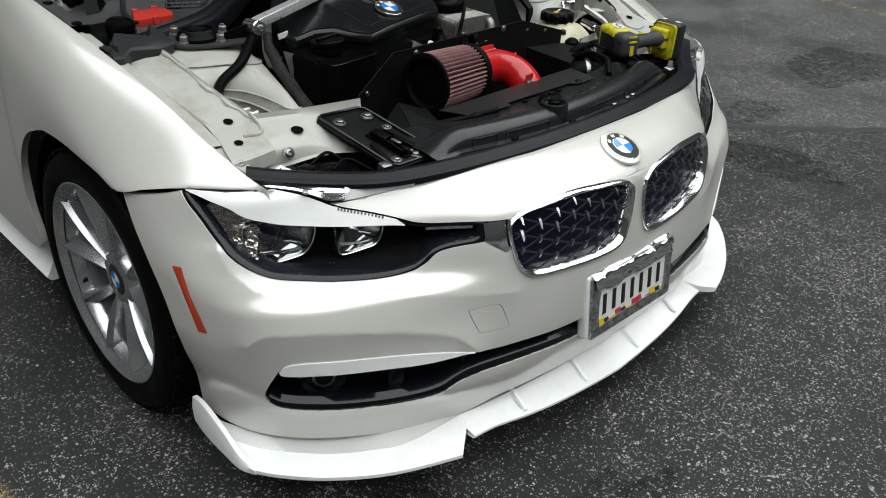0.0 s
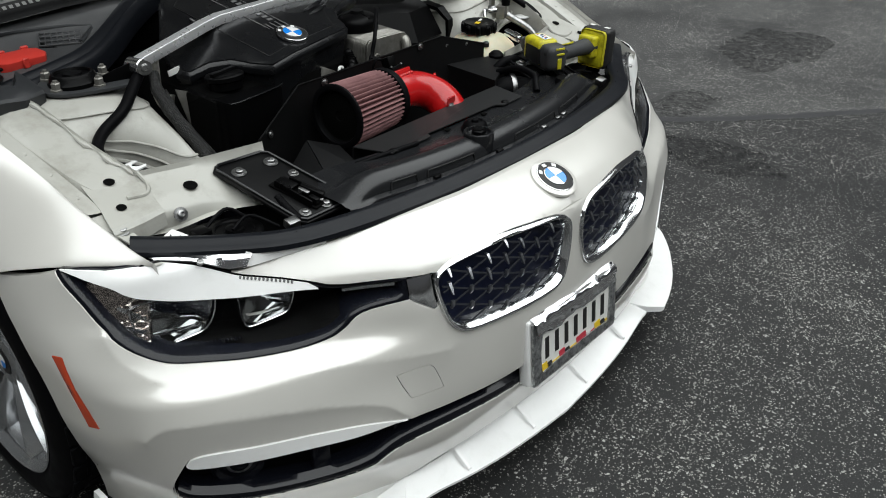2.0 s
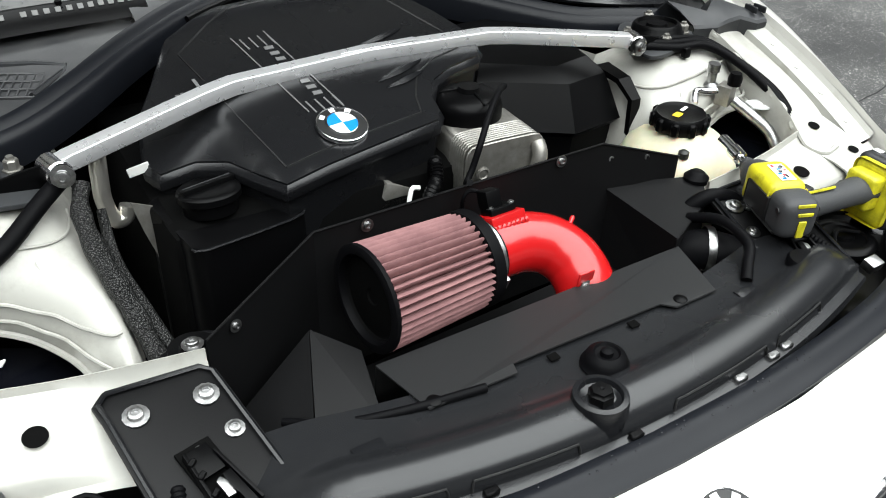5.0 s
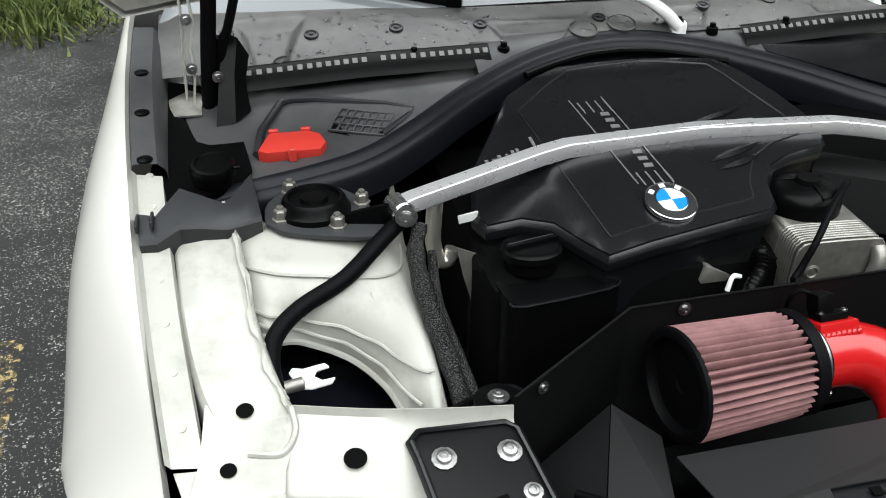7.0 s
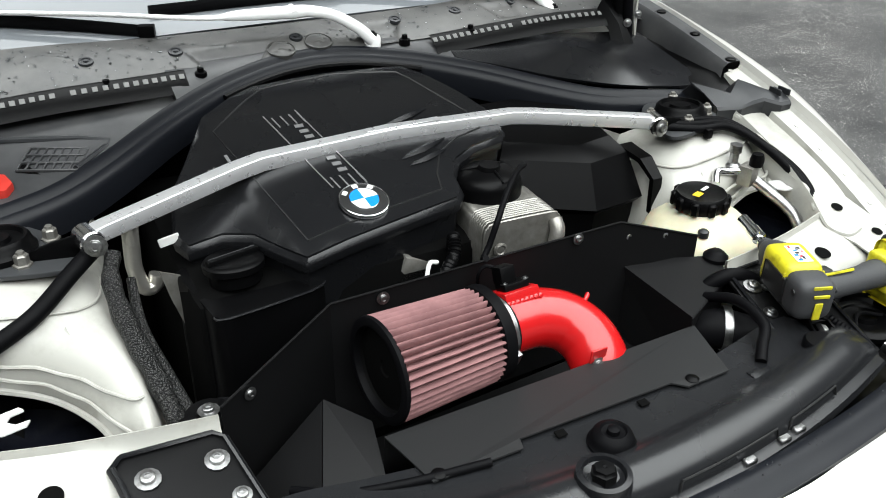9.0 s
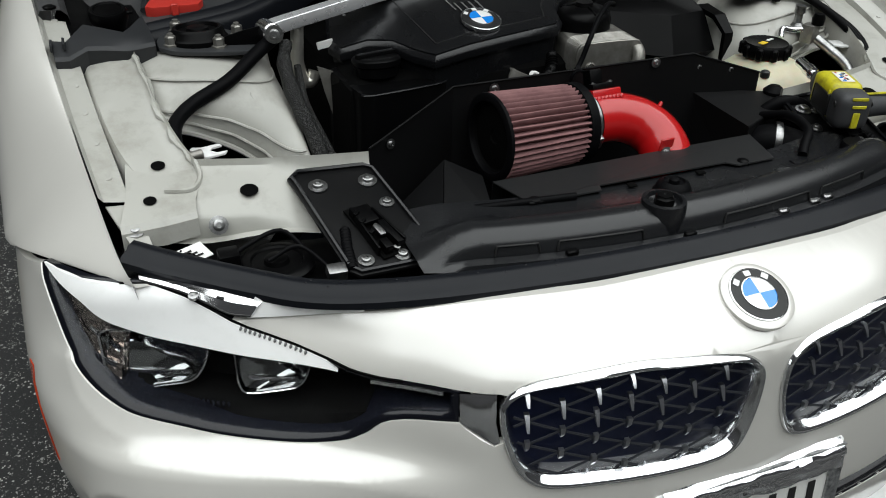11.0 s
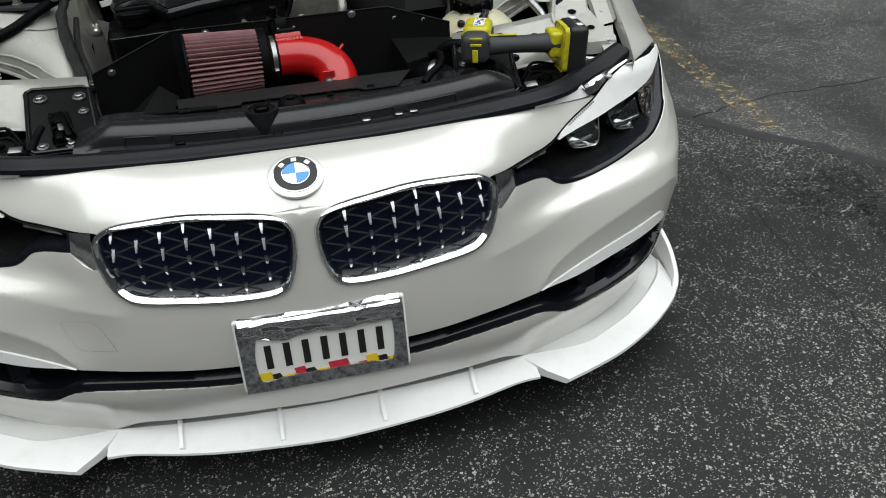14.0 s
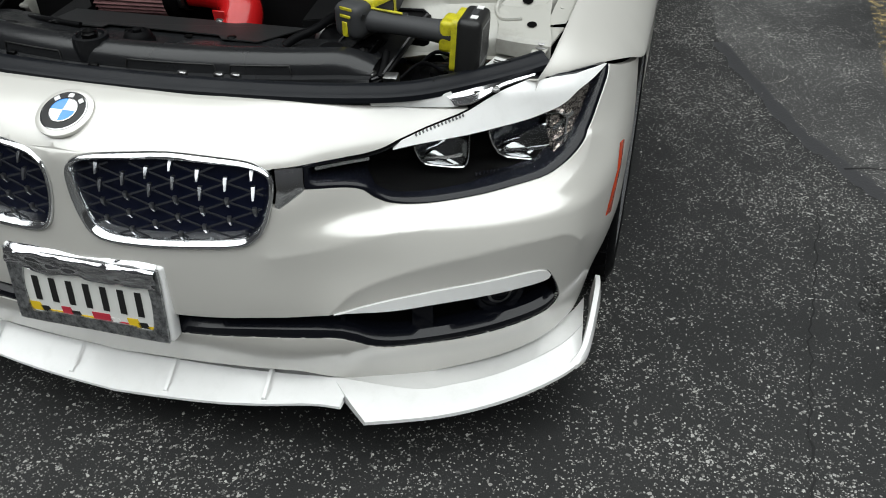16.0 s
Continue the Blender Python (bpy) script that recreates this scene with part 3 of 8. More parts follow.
def bumper_half():
    # the middle strip between the two grilles, down under them and out to the lamp
    k = [p for p in kid]
    # part of the grille's outline that the bumper meets: from the top of the bridge, down the inner side, along the bottom, up to the outer corner
    i_top = min(range(len(k)), key=lambda i: math.hypot(k[i][0] - 0.06, k[i][1] - 0.632))
    i_out = min(range(len(k)), key=lambda i: math.hypot(k[i][0] - 0.373, k[i][1] - 0.553))
    inner = []
    i = i_top
    while i != i_out:
        inner.append(k[i])
        i = (i - 1) % len(k)
    inner.append(k[i_out])
    return inner


inner = bumper_half()
half = inner + [(0.385, 0.549), (0.425, 0.572)] + lamp_low + spl(SEAM, 4)[1:] + spl(ARCH_EDGE, 5)[1:] + list(reversed(spl(SKIRT, 4)))[1:]
bumper_loop = dedupe(half + [(-s, z) for s, z in reversed(half)])
opening_half = spl(OPEN_UP, 4) + spl(FOG_UP, 4)[1:] + spl(OPEN_END, 4)[1:] + spl(OPEN_LOW, 3)[1:]
opening = dedupe(opening_half + [(-s, z) for s, z in reversed(opening_half)][1:-1])
TOW = [(-0.467, 0.443), (-0.415, 0.4445), (-0.400, 0.438), (-0.392, 0.425), (-0.377, 0.385), (-0.382, 0.381), (-0.440, 0.385), (-0.453, 0.395), (-0.472, 0.436)]
tow = dedupe(spl(TOW, 3, True))
MARK = [(1.064, 0.5525), (1.089, 0.548), (1.026, 0.425), (1.003, 0.4285)]
mark_l, mark_r = MARK, [(-s, z) for s, z in MARK]
crease_points = []
for line in (SHELF, SCOOP):
    for a, zc in spl(line, 8):
        for dz in (-0.0045, 0.0, 0.0045):
            crease_points += [(a, zc + dz), (-a, zc + dz)]
bumper = part("front_bumper", panel(bumper_loop, skin, (opening, tow, mark_l, mark_r), (0.014, 0.008), extra=crease_points), PAINT, car, "pearl white painted front bumper")
part("tow_eye_cover", panel(shrink(tow, 0.0012), skin, edge=0.006, base=0.0003, step=(0.012, 0.012)), PAINT, bumper)
for outline in (mark_l, mark_r):
    part("side_marker", panel(shrink(outline, 0.0005), skin, edge=0.008, base=0.0015, step=(0.012, 0.012)), ORANGE, bumper, "amber-red side marker reflector")

# nose panel above the grilles
i_a = min(range(len(kid)), key=lambda i: math.hypot(kid[i][0] - 0.06, kid[i][1] - 0.632))
i_b = min(range(len(kid)), key=lambda i: math.hypot(kid[i][0] - 0.370, kid[i][1] - 0.612))
over = []
i = i_a
while i != i_b:
    over.append(kid[i])
    i = (i + 1) % len(kid)
over.append(kid[i_b])
nose_half = over + nose_low + list(reversed(spl(NOSE_TOP, 4)))
nose_loop = dedupe(nose_half + [(-s, z) for s, z in reversed(nose_half)][1:])
nose = part("nose_panel", panel(nose_loop, skin, (), (0.009, 0.004)), PAINT, car, "pearl white nose panel above the twin grilles")

# black intake behind the lower opening, with its ducts and bars
def behind(s, z, out=0.0):
    return skin(s, z, out)


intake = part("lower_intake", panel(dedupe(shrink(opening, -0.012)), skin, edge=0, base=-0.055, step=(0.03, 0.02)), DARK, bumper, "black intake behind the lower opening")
rim_rows = [[skin(s, z, -d) for s, z in opening + opening[:1]] for d in (0.0015, 0.056)]
part("intake_surround", loft(rim_rows), PIANO, bumper, "gloss black surround of the lower opening")
low_band = spl(list(reversed(OPEN_LOW)), 4)
for side in (1, -1):
    rows = [[skin(side * s, z + h, -d) for s, z in low_band] for h, d in ((-0.002, 0.003), (0.016, 0.006), (0.026, 0.02), (0.024, 0.05))]
    part("intake_lip", loft(rows), PIANO, bumper, "gloss black lower lip of the intake")
for k in range(5):
    z = 0.285 + 0.012 * k
    line = [skin(s, z, -0.038) for s in np.linspace(-0.47, 0.47, 30)]
    part("intake_bar", sweep(line, [(-0.012, -0.002), (0.012, -0.002), (0.012, 0.002), (-0.012, 0.002)]), DARK, intake)
for side in (1, -1):
    for s in (0.30, 0.46, 0.62):
        line = [skin(side * s, z, -0.035) for z in np.linspace(0.262, 0.345, 6)]
        part("intake_rib", sweep(line, [(-0.004, -0.02), (0.004, -0.02), (0.004, 0.02), (-0.004, 0.02)]), PIANO, intake)
    c = skin(side * 0.77, 0.318, -0.045)
    nrm = (skin(side * 0.77, 0.318, 0.0) - c).normalized()
    fog = part("fog_lamp", lathe([(0.05, -0.01), (0.052, 0.004), (0.046, 0.010), (0.040, 0.004), (0.0, 0.000)], aim(c, nrm), 28), PIANO, bumper, "round fog lamp in a black bezel")
    part("fog_lens", lathe([(0.038, 0.004), (0.03, 0.009), (0.0, 0.012)], aim(c, nrm), 24), PIANO, fog, "dark glass lens")
    # bright steel ring set on the dark lens in place of a glint
    part("fog_glint", lathe([(0.024, 0.010), (0.022, 0.0115), (0.018, 0.0118)], aim(c, nrm), 20), STEEL, fog)
    brow = dedupe(spl([(side * s, z) for s, z in FOG_UP], 4) + spl([(side * s, z) for s, z in FOG_BROW], 4)[1:-1])
    part("fog_brow", panel(shrink(brow, 0.0018), skin, edge=0.02, base=0.003, step=(0.014, 0.007)), LIP, bumper, "white trim strip over the fog lamp opening")


# splitter: a white lip under the bumper in three pieces
def lip_rows(crease, front, drop=0.010, back=0.05):
    rows = []
    for c, f in zip(crease, front):
        c, f = Vector(c), Vector(f)
        out = (f - c)
        level = Vector((out.x, out.y, 0)).normalized()
        bow = c + out * 0.55 + Vector((0, 0, -0.006))
        rows.append([c - level * 0.10 - Vector((0, 0, 0.008)), c - level * 0.010 - Vector((0, 0, 0.005)), c, bow, f - level * 0.004 + Vector((0, 0, 0.001)), f, f - Vector((0, 0, drop * 0.6)), f - level * 0.006 - Vector((0, 0, drop)), c - level * back - Vector((0, 0, 0.035))])
    return rows


FRONT_C = [(0.0, -0.046, 0.113), (0.11, -0.040, 0.115), (0.22, -0.030, 0.118), (0.31, -0.018, 0.124), (0.40, -0.001, 0.131), (0.455, 0.009, 0.126)]
CREASE_C = [(0.0, 0.026, 0.149), (0.11, 0.029, 0.149), (0.22, 0.034, 0.150), (0.31, 0.041, 0.152), (0.40, 0.052, 0.153), (0.455, 0.066, 0.146)]
FRONT_O = [(0.513, -0.012, 0.122), (0.58, 0.008, 0.127), (0.65, 0.038, 0.127), (0.72, 0.078, 0.129), (0.79, 0.128, 0.134), (0.85, 0.185, 0.140), (0.882, 0.233, 0.140)]
CREASE_O = [(0.425, 0.060, 0.150), (0.58, 0.085, 0.132), (0.65, 0.116, 0.132), (0.72, 0.153, 0.138), (0.79, 0.208, 0.146), (0.845, 0.270, 0.152), (0.872, 0.330, 0.154)]
fc, cc = spl(FRONT_C, 4), spl(CREASE_C, 4)
full_f = [(-x, y, z) for x, y, z in reversed(fc[1:])] + fc
full_c = [(-x, y, z) for x, y, z in reversed(cc[1:])] + cc
lip = part("front_splitter", loft(lip_rows(full_c, full_f)), LIP, car, "white aftermarket front splitter lip", angle=30)
for side in (1, -1):
    fo, co = spl(FRONT_O, 4), spl(CREASE_O, 4)
    rows = lip_rows(co, fo, 0.014)
    shape = loft(rows)
    shape = (shape[0], shape[1] + [tuple(range(len(rows[0])))])
    part("splitter_end", shape if side > 0 else flipped(shape), LIP, lip, angle=30)
    # upright fin at the corner
    fin_rows = []
    for (x, y, z), h in zip(spl([(0.872, 0.222, 0.140), (0.888, 0.255, 0.142), (0.893, 0.31, 0.150), (0.893, 0.38, 0.155), (0.888, 0.43, 0.16)], 4),
                            spl([(0.002,), (0.022,), (0.050,), (0.066,), (0.050,)], 4)):
        h = h[0]
        fin_rows.append([(x - 0.016, y, z - 0.014), (x + 0.004, y, z - 0.012), (x + 0.006, y, z + h * 0.5), (x + 0.002, y, z + h), (x - 0.008, y, z + h), (x - 0.012, y, z + h * 0.5)])
    shape = loft(fin_rows, closed=True)
    n = len(fin_rows)
    shape = (shape[0], shape[1] + [tuple(range(6)), tuple(range(6 * n - 6, 6 * n))])
    part("splitter_fin", shape if side > 0 else flipped(shape), LIP, lip, angle=35)
    for x, yt, yb, zt, zb in ((0.106, 0.030, -0.030, 0.153, 0.119), (0.307, 0.040, -0.010, 0.158, 0.129)):
        fin = loft([[(x - w, yb, zb - 0.004), (x - w, yt, zt - 0.006), (x - w * 0.6, yt, zt + 0.008), (x - w * 0.6, yb, zb + 0.003)] if w > 0 else
                    [(x - w, yb, zb - 0.004), (x - w, yt, zt - 0.006), (x - w * 0.6, yt, zt + 0.008), (x - w * 0.6, yb, zb + 0.003)] for w in (0.006, -0.006)], closed=True)
        part("splitter_rib", fin if side > 0 else flipped(fin), LIP, lip, angle=20)

# twin grilles
for outline in (kid_left, kid_right):
    sg = 1 if outline is kid_left else -1
    ringed = shrink(outline, 0.0005)
    grille = part("kidney_grille", panel(shrink(outline, 0.006), skin, edge=0, base=-0.024, step=(0.02, 0.02)), NAVY, car, "kidney grille with chrome surround and black diamond mesh")
    rows = []
    for inset, out in ((0.0, -0.012), (0.0, 0.004), (0.0015, 0.0065), (0.0045, 0.0068), (0.0075, 0.004), (0.0150, -0.010), (0.0155, -0.03)):
        loop = shrink(ringed, inset)
        rows.append([skin(s, z, out) for s, z in loop + loop[:1]])
    part("chrome_surround", loft(rows), CHROME, grille, "bright chrome surround", angle=50)
    ds, dz, s0, z0 = 0.0447, 0.0168, 0.030, 0.628
    field = shrink(outline, 0.0155)
    nodes = {}
    for i in range(9):
        for j in range(11):
            if (i + j) % 2 == 0:
                nodes[i, j] = (sg * (s0 + ds * i), z0 - dz * j)
    for (i, j), (s, z) in nodes.items():
        for dj in (1, -1):
            if (i + 1, j + dj) in nodes:
                s2, z2 = nodes[i + 1, j + dj]
                seg = [(s + (s2 - s) * u, z + (z2 - z) * u) for u in np.linspace(0, 1, 9)]
                seg = [p for p in seg if inside(p[0], p[1], field)]
                if len(seg) > 1:
                    line = [skin(a, b, -0.006) for a, b in seg]
                    part("mesh_bar", sweep(line, [(-0.0010, -0.0022), (0.0010, -0.0022), (0.0006, 0.0010), (-0.0006, 0.0010)]), MESHBAR, grille, angle=25)
        if inside(s, z - 0.004, field):
            top = 0.008 if j > 1 else 0.005
            w = 0.0033
            lean = (-0.006, -0.001, 0.003) if j < 4 else (0.001, 0.000, -0.006)
            tooth = [[skin(s - w * k, z + top, o) for k, o in ((1, lean[0] - 0.006), (1, lean[0]), (-1, lean[0]), (-1, lean[0] - 0.006))],
                     [skin(s - w * 0.8 * k, z - 0.002, o) for k, o in ((1, lean[1] - 0.006), (1, lean[1]), (-1, lean[1]), (-1, lean[1] - 0.006))],
                     [skin(s - w * 0.45 * k, z - 0.011, o) for k, o in ((1, lean[2] - 0.006), (1, lean[2]), (-1, lean[2]), (-1, lean[2] - 0.006))]]
            shape = loft(tooth, closed=True)
            shape = (shape[0], shape[1] + [(0, 1, 2, 3), (8, 9, 10, 11)])
            part("mesh_tooth", shape, TOOTH, grille, angle=20)
    wedge = [(sg * s, z) for s, z in ((0.430, 0.611), (0.381, 0.6135), (0.3825, 0.580), (0.3775, 0.553), (0.384, 0.550), (0.429, 0.576))]
    part("chrome_wedge", panel(dedupe(wedge), skin, edge=0.012, base=-0.001, step=(0.012, 0.01)), CHROME, grille, "chrome wedge beside the lamp", angle=60)


# round badges: a dark ring, silver rims and quartered blue and white field
def badge(m, r, parent, dome=0.1):
    b = part("badge", lathe([(r * 0.99, -0.003), (r, 0.0), (r * 0.985, 0.0025), (r * 0.95, 0.003), (r * 0.93, 0.0018)], m, 48), ALLOY, parent, "round badge with quartered blue and white field")
    part("badge_ring", lathe([(r * 0.945, 0.0), (r * 0.93, 0.0022), (r * 0.6, 0.0035), (0.0, 0.0036)], m, 48), INK, b, "black enamel ring")
    for q in range(4):
        pts = [Vector((0, 0, 0.0052))] + [Vector((r * 0.575 * math.cos(math.pi / 2 * (q + k / 10)), r * 0.575 * math.sin(math.pi / 2 * (q + k / 10)), 0.0048)) for k in range(11)]
        low = [Vector((p.x, p.y, 0.003)) for p in pts]
        n = len(pts)
        faces = [tuple(range(n))] + [(i, (i + 1) % n, n + (i + 1) % n, n + i) for i in range(n)]
        part("badge_quarter", ([m @ p for p in pts + low], faces), BLUE if q in (1, 3) else WHITE, b, angle=30)
    part("badge_rim", lathe([(r * 0.62, 0.003), (r * 0.615, 0.0052), (r * 0.585, 0.0055), (r * 0.575, 0.003)], m, 40), ALLOY, b)
    for a in (135, 90, 45):
        mm = m @ Matrix.Rotation(radians(a - 90), 4, "Z") @ Matrix.Translation((0, r * 0.785, 0.0036))
        part("badge_mark", block((r * 0.24, r * 0.2, 0.0012), mm, 0.0004, 1), WHITE, b)
    return b


bp = skin(0.0, 0.673)
bn = (skin(0.0, 0.664) - skin(0.0, 0.682)).cross(Vector((1, 0, 0)))
if bn.y > 0:
    bn = -bn
bu = Vector((1, 0, 0)).cross(bn.normalized())
bm_pose = plane_pose(bp + bn.normalized() * 0.0035, (1, 0, 0), -bu if bu.z < 0 else bu)
badge(bm_pose, 0.041, nose)
part("badge_seat", lathe([(0.050, -0.008), (0.0505, -0.001), (0.046, 0.001), (0.041, 0.0012)], bm_pose, 40), PAINT, nose)

# number plate with its frame; the characters are plain bars
PW, PH = 0.157, 0.0775
pm = plane_pose((0.004, -0.040, 0.350), (1, 0.0, 0.006), (0, 0.10, 1))
plate = part("number_plate", slab([(-0.150, -0.070), (0.150, -0.070), (0.150, 0.070), (-0.150, 0.070)], 0.002, pm, 0.0006, 1), PLATEWHITE, car, "white number plate in a chipped grey frame")
frame_out = spl([(-PW, -PH + 0.012), (-PW + 0.004, -PH + 0.004), (-PW + 0.012, -PH), (0, -PH), (PW - 0.012, -PH), (PW - 0.004, -PH + 0.004), (PW, -PH + 0.012),
                 (PW, 0), (PW, PH - 0.012), (PW - 0.004, PH - 0.004), (PW - 0.012, PH), (0, PH), (-PW + 0.012, PH), (-PW + 0.004, PH - 0.004), (-PW, PH - 0.012), (-PW, 0)], 3, True)
frame_in = spl([(-0.128, -0.050), (-0.118, -0.058), (-0.095, -0.056), (-0.085, -0.052), (0, -0.052), (0.085, -0.052), (0.095, -0.056), (0.118, -0.057), (0.130, -0.048), (0.135, 0), (0.132, 0.045), (0.125, 0.055),
                (0, 0.056), (-0.10, 0.053), (-0.120, 0.048), (-0.131, 0)], 3, True)
part("plate_frame", panel(dedupe(frame_out), lambda u, v, o=0.0: pm @ Vector((u, v, 0.004 + o)), (dedupe(frame_in),), (0.02, 0.02), edge=0.006), PLATEFRAME, plate, "dark silver frame with chips")
part("plate_backing", block((2 * PW + 0.012, 2 * PH + 0.006, 0.03), pm @ Matrix.Translation((0, 0, -0.019)), 0.008, 3), LIP, plate, "white plate holder")
random.seed(5)
film_rows = []
for k in range(13):
    row = []
    for i in range(61):
        x = -0.152 + 0.304 * i / 60
        q = Vector((x * 22, k * 0.32, 3.1))
        sag = 0.012 * noise.noise(Vector((x * 14, 0.5, 1.0))) * (1 - k / 12)
        lift = 0.006 + 0.006 * noise.noise(q) + 0.003 * noise.noise(q * 2.1 + Vector((7, 1, 0)))
        row.append(pm @ Vector((x, 0.040 + 0.044 * k / 12 + sag, max(0.0035, lift + 0.003) - 0.016 * max(0, k - 9) / 3)))
    film_rows.append(row)
part("plate_film", loft(film_rows), FILM, plate, "crumpled mirror film along the top edge", angle=80)
for k in range(7):
    cx = -0.106 + 0.0355 * k
    for dx, dy, w, h in ((0.0, 0.0, 0.013, 0.054),):
        part("plate_bar", slab([(cx - w / 2, -0.030), (cx + w / 2, -0.030), (cx + w / 2, 0.022), (cx - w / 2, 0.022)], 0.0015, pm @ Matrix.Translation((0, 0, 0.0018)), 0.0004, 1), INK, plate, "plain dark bar")
for k, (a, b, mat) in enumerate(((-0.128, -0.105, FLAGYELLOW), (-0.105, -0.088, INK), (-0.088, -0.06, FLAGYELLOW), (-0.06, -0.04, FLAGRED), (-0.04, -0.022, INK), (-0.022, 0.005, FLAGYELLOW),
                                 (0.005, 0.042, FLAGRED), (0.042, 0.06, PLATEWHITE), (0.06, 0.078, FLAGRED), (0.078, 0.10, FLAGYELLOW), (0.10, 0.118, INK), (0.118, 0.13, FLAGYELLOW))):
    part("plate_band", slab([(a, -0.055), (b + 0.003, -0.055), (b - 0.003, -0.037 - 0.006 * (k % 3)), (a - 0.003, -0.038 - 0.006 * (k % 3))], 0.001, pm @ Matrix.Translation((0, 0, 0.0012))), mat, plate)

# head lamps
lamp_top = nose_low[2:] + [(0.76, 0.672), (0.80, 0.684), (0.86, 0.697), (0.93, 0.6985), (1.0, 0.698), (1.06, 0.696), (1.094, 0.692)]


def deep(s, z, out=0.0):
    return skin(s, z, out)


for sg in (1, -1):
    outline = dedupe([(0.431, 0.6135)] + spl(lamp_top, 1) + list(reversed(lamp_low)))
    outline = [(sg * s, z) for s, z in outline]
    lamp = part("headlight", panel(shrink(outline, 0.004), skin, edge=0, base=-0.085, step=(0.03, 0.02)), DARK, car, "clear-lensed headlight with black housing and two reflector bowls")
    rows = []
    for inset, out in ((0.0006, -0.010), (0.0006, -0.0015), (0.004, -0.001), (0.008, -0.004), (0.012, -0.012), (0.014, -0.085)):
        loop = shrink(outline, inset)
        rows.append([skin(s, z, out) for s, z in loop + loop[:1]])
    part("lamp_bezel", loft(rows), PIANO, lamp, "black lamp rim", angle=50)
    lens = part("lamp_lens", panel(shrink(outline, 0.010), skin, edge=0, base=-0.0045, step=(0.016, 0.008)), GLASS, lamp, "clear lens")
    lens.visible_shadow = False
    # stepped black bezel under the bowls
    sill = [(0.46, 0.577), (0.56, 0.555), (0.66, 0.542), (0.76, 0.543), (0.86, 0.556), (0.95, 0.580)]
    rows = []
    for out, dz in ((-0.016, -0.024), (-0.022, -0.004), (-0.05, 0.004), (-0.085, 0.006)):
        rows.append([skin(sg * s, z + dz, out) for s, z in spl(sill, 4)])
    part("lamp_sill", loft(rows), DARK, lamp, "gloss black inner shelf")
    for s, z, w, h, d in ((0.856, 0.596, 0.068, 0.050, -0.031), (0.668, 0.592, 0.048, 0.040, -0.034)):
        c = skin(sg * s, z, d)
        m = plane_pose(c, Vector((1, sg * 0.42, 0)), (0, 0.12, 1))
        m = m if (m.to_3x3() @ Vector((0, 0, 1))).y < 0 else m @ Matrix.Rotation(math.pi, 4, "Y")
        if (m.to_3x3() @ Vector((1, 0, 0))).x * sg < 0:
            m = m @ Matrix.Diagonal((-1, 1, 1, 1))
        dee = spl([(0.98, 0.75), (1.0, 0.2), (0.97, -0.45), (0.86, -0.82), (0.6, -0.90), (-0.2, -0.74), (-0.62, -0.60), (-0.85, -0.25), (-0.98, 0.3), (-0.9, 0.75), (-0.5, 0.85), (0.5, 0.85)], 4, True)
        oval = [(0.80 * math.cos(math.tau * q / 48 + 0.75), 0.55 * math.sin(math.tau * q / 48 + 0.75) - 0.06) for q in range(48)]

        def hoop(f, k, depth):
            return [m @ Vector((w * (p[0] * (1 - k) + o[0] * k) * f, h * (p[1] * (1 - k) + o[1] * k) * f, depth)) for p, o in zip(dee + dee[:1], oval + oval[:1])]

        bowl = part("reflector", loft([hoop(1.0, 0, 0.010), hoop(0.97, 0, 0.012), hoop(0.95, 0, 0.004), hoop(0.96, 0.55, -0.010), hoop(1.0, 1, -0.022), hoop(0.97, 1, -0.026)]), BOWL, lamp, "chrome reflector bowl", angle=45)
        part("bowl_glass", loft([hoop(0.98, 1, -0.024), hoop(0.9, 1, -0.019), hoop(0.6, 1, -0.014), hoop(0.3, 1, -0.012), hoop(0.01, 1, -0.0115)]), FROST, bowl, "smoked glass dome")
        part("bowl_step", sweep([m @ Vector((w * x, h * (-0.42 - 0.10 * (1 - x * x)), 0.000)) for x in np.linspace(-0.6, 0.8, 12)], [(-0.0012, -0.003), (0.0012, -0.003), (0.0012, 0.003), (-0.0012, 0.003)]), ALLOY, bowl)
        part("bowl_rim", loft([hoop(0.99, 0, 0.012), hoop(1.03, 0, 0.013), hoop(1.06, 0, 0.006), hoop(1.08, 0, -0.03)]), ALLOY, bowl)
    # turn signal corner: ribbed chrome, thin steps and an amber bulb
    part("signal_reflector", panel([(sg * s, z) for s, z in dedupe(((0.912, 0.572), (0.945, 0.580), (1.0, 0.617), (1.05, 0.662), (1.035, 0.675), (0.97, 0.672), (0.925, 0.66)))], skin, edge=0.01, base=-0.020, step=(0.012, 0.01)), FACET, lamp, "ribbed chrome turn signal reflector")
    for k in range(2):
        z = 0.592 + 0.020 * k
        line = [skin(sg * s, z + 0.25 * (s - 0.93) + 0.010 * k * (s - 0.93) / 0.06, -0.016) for s in np.linspace(0.922, 0.962 + 0.018 * k, 6)]
        part("signal_step", sweep(line, [(-0.0015, -0.004), (0.0015, -0.004), (0.0015, 0.004), (-0.0015, 0.004)]), CHROME, lamp, angle=20)
    part("signal_bulb", lathe([(0.0, -0.012), (0.008, -0.009), (0.010, 0.0), (0.008, 0.009), (0.0, 0.012)], aim(skin(sg * 0.985, 0.648, -0.036), (0, -1, 0.2)), 16), AMBER, lamp, "amber bulb")
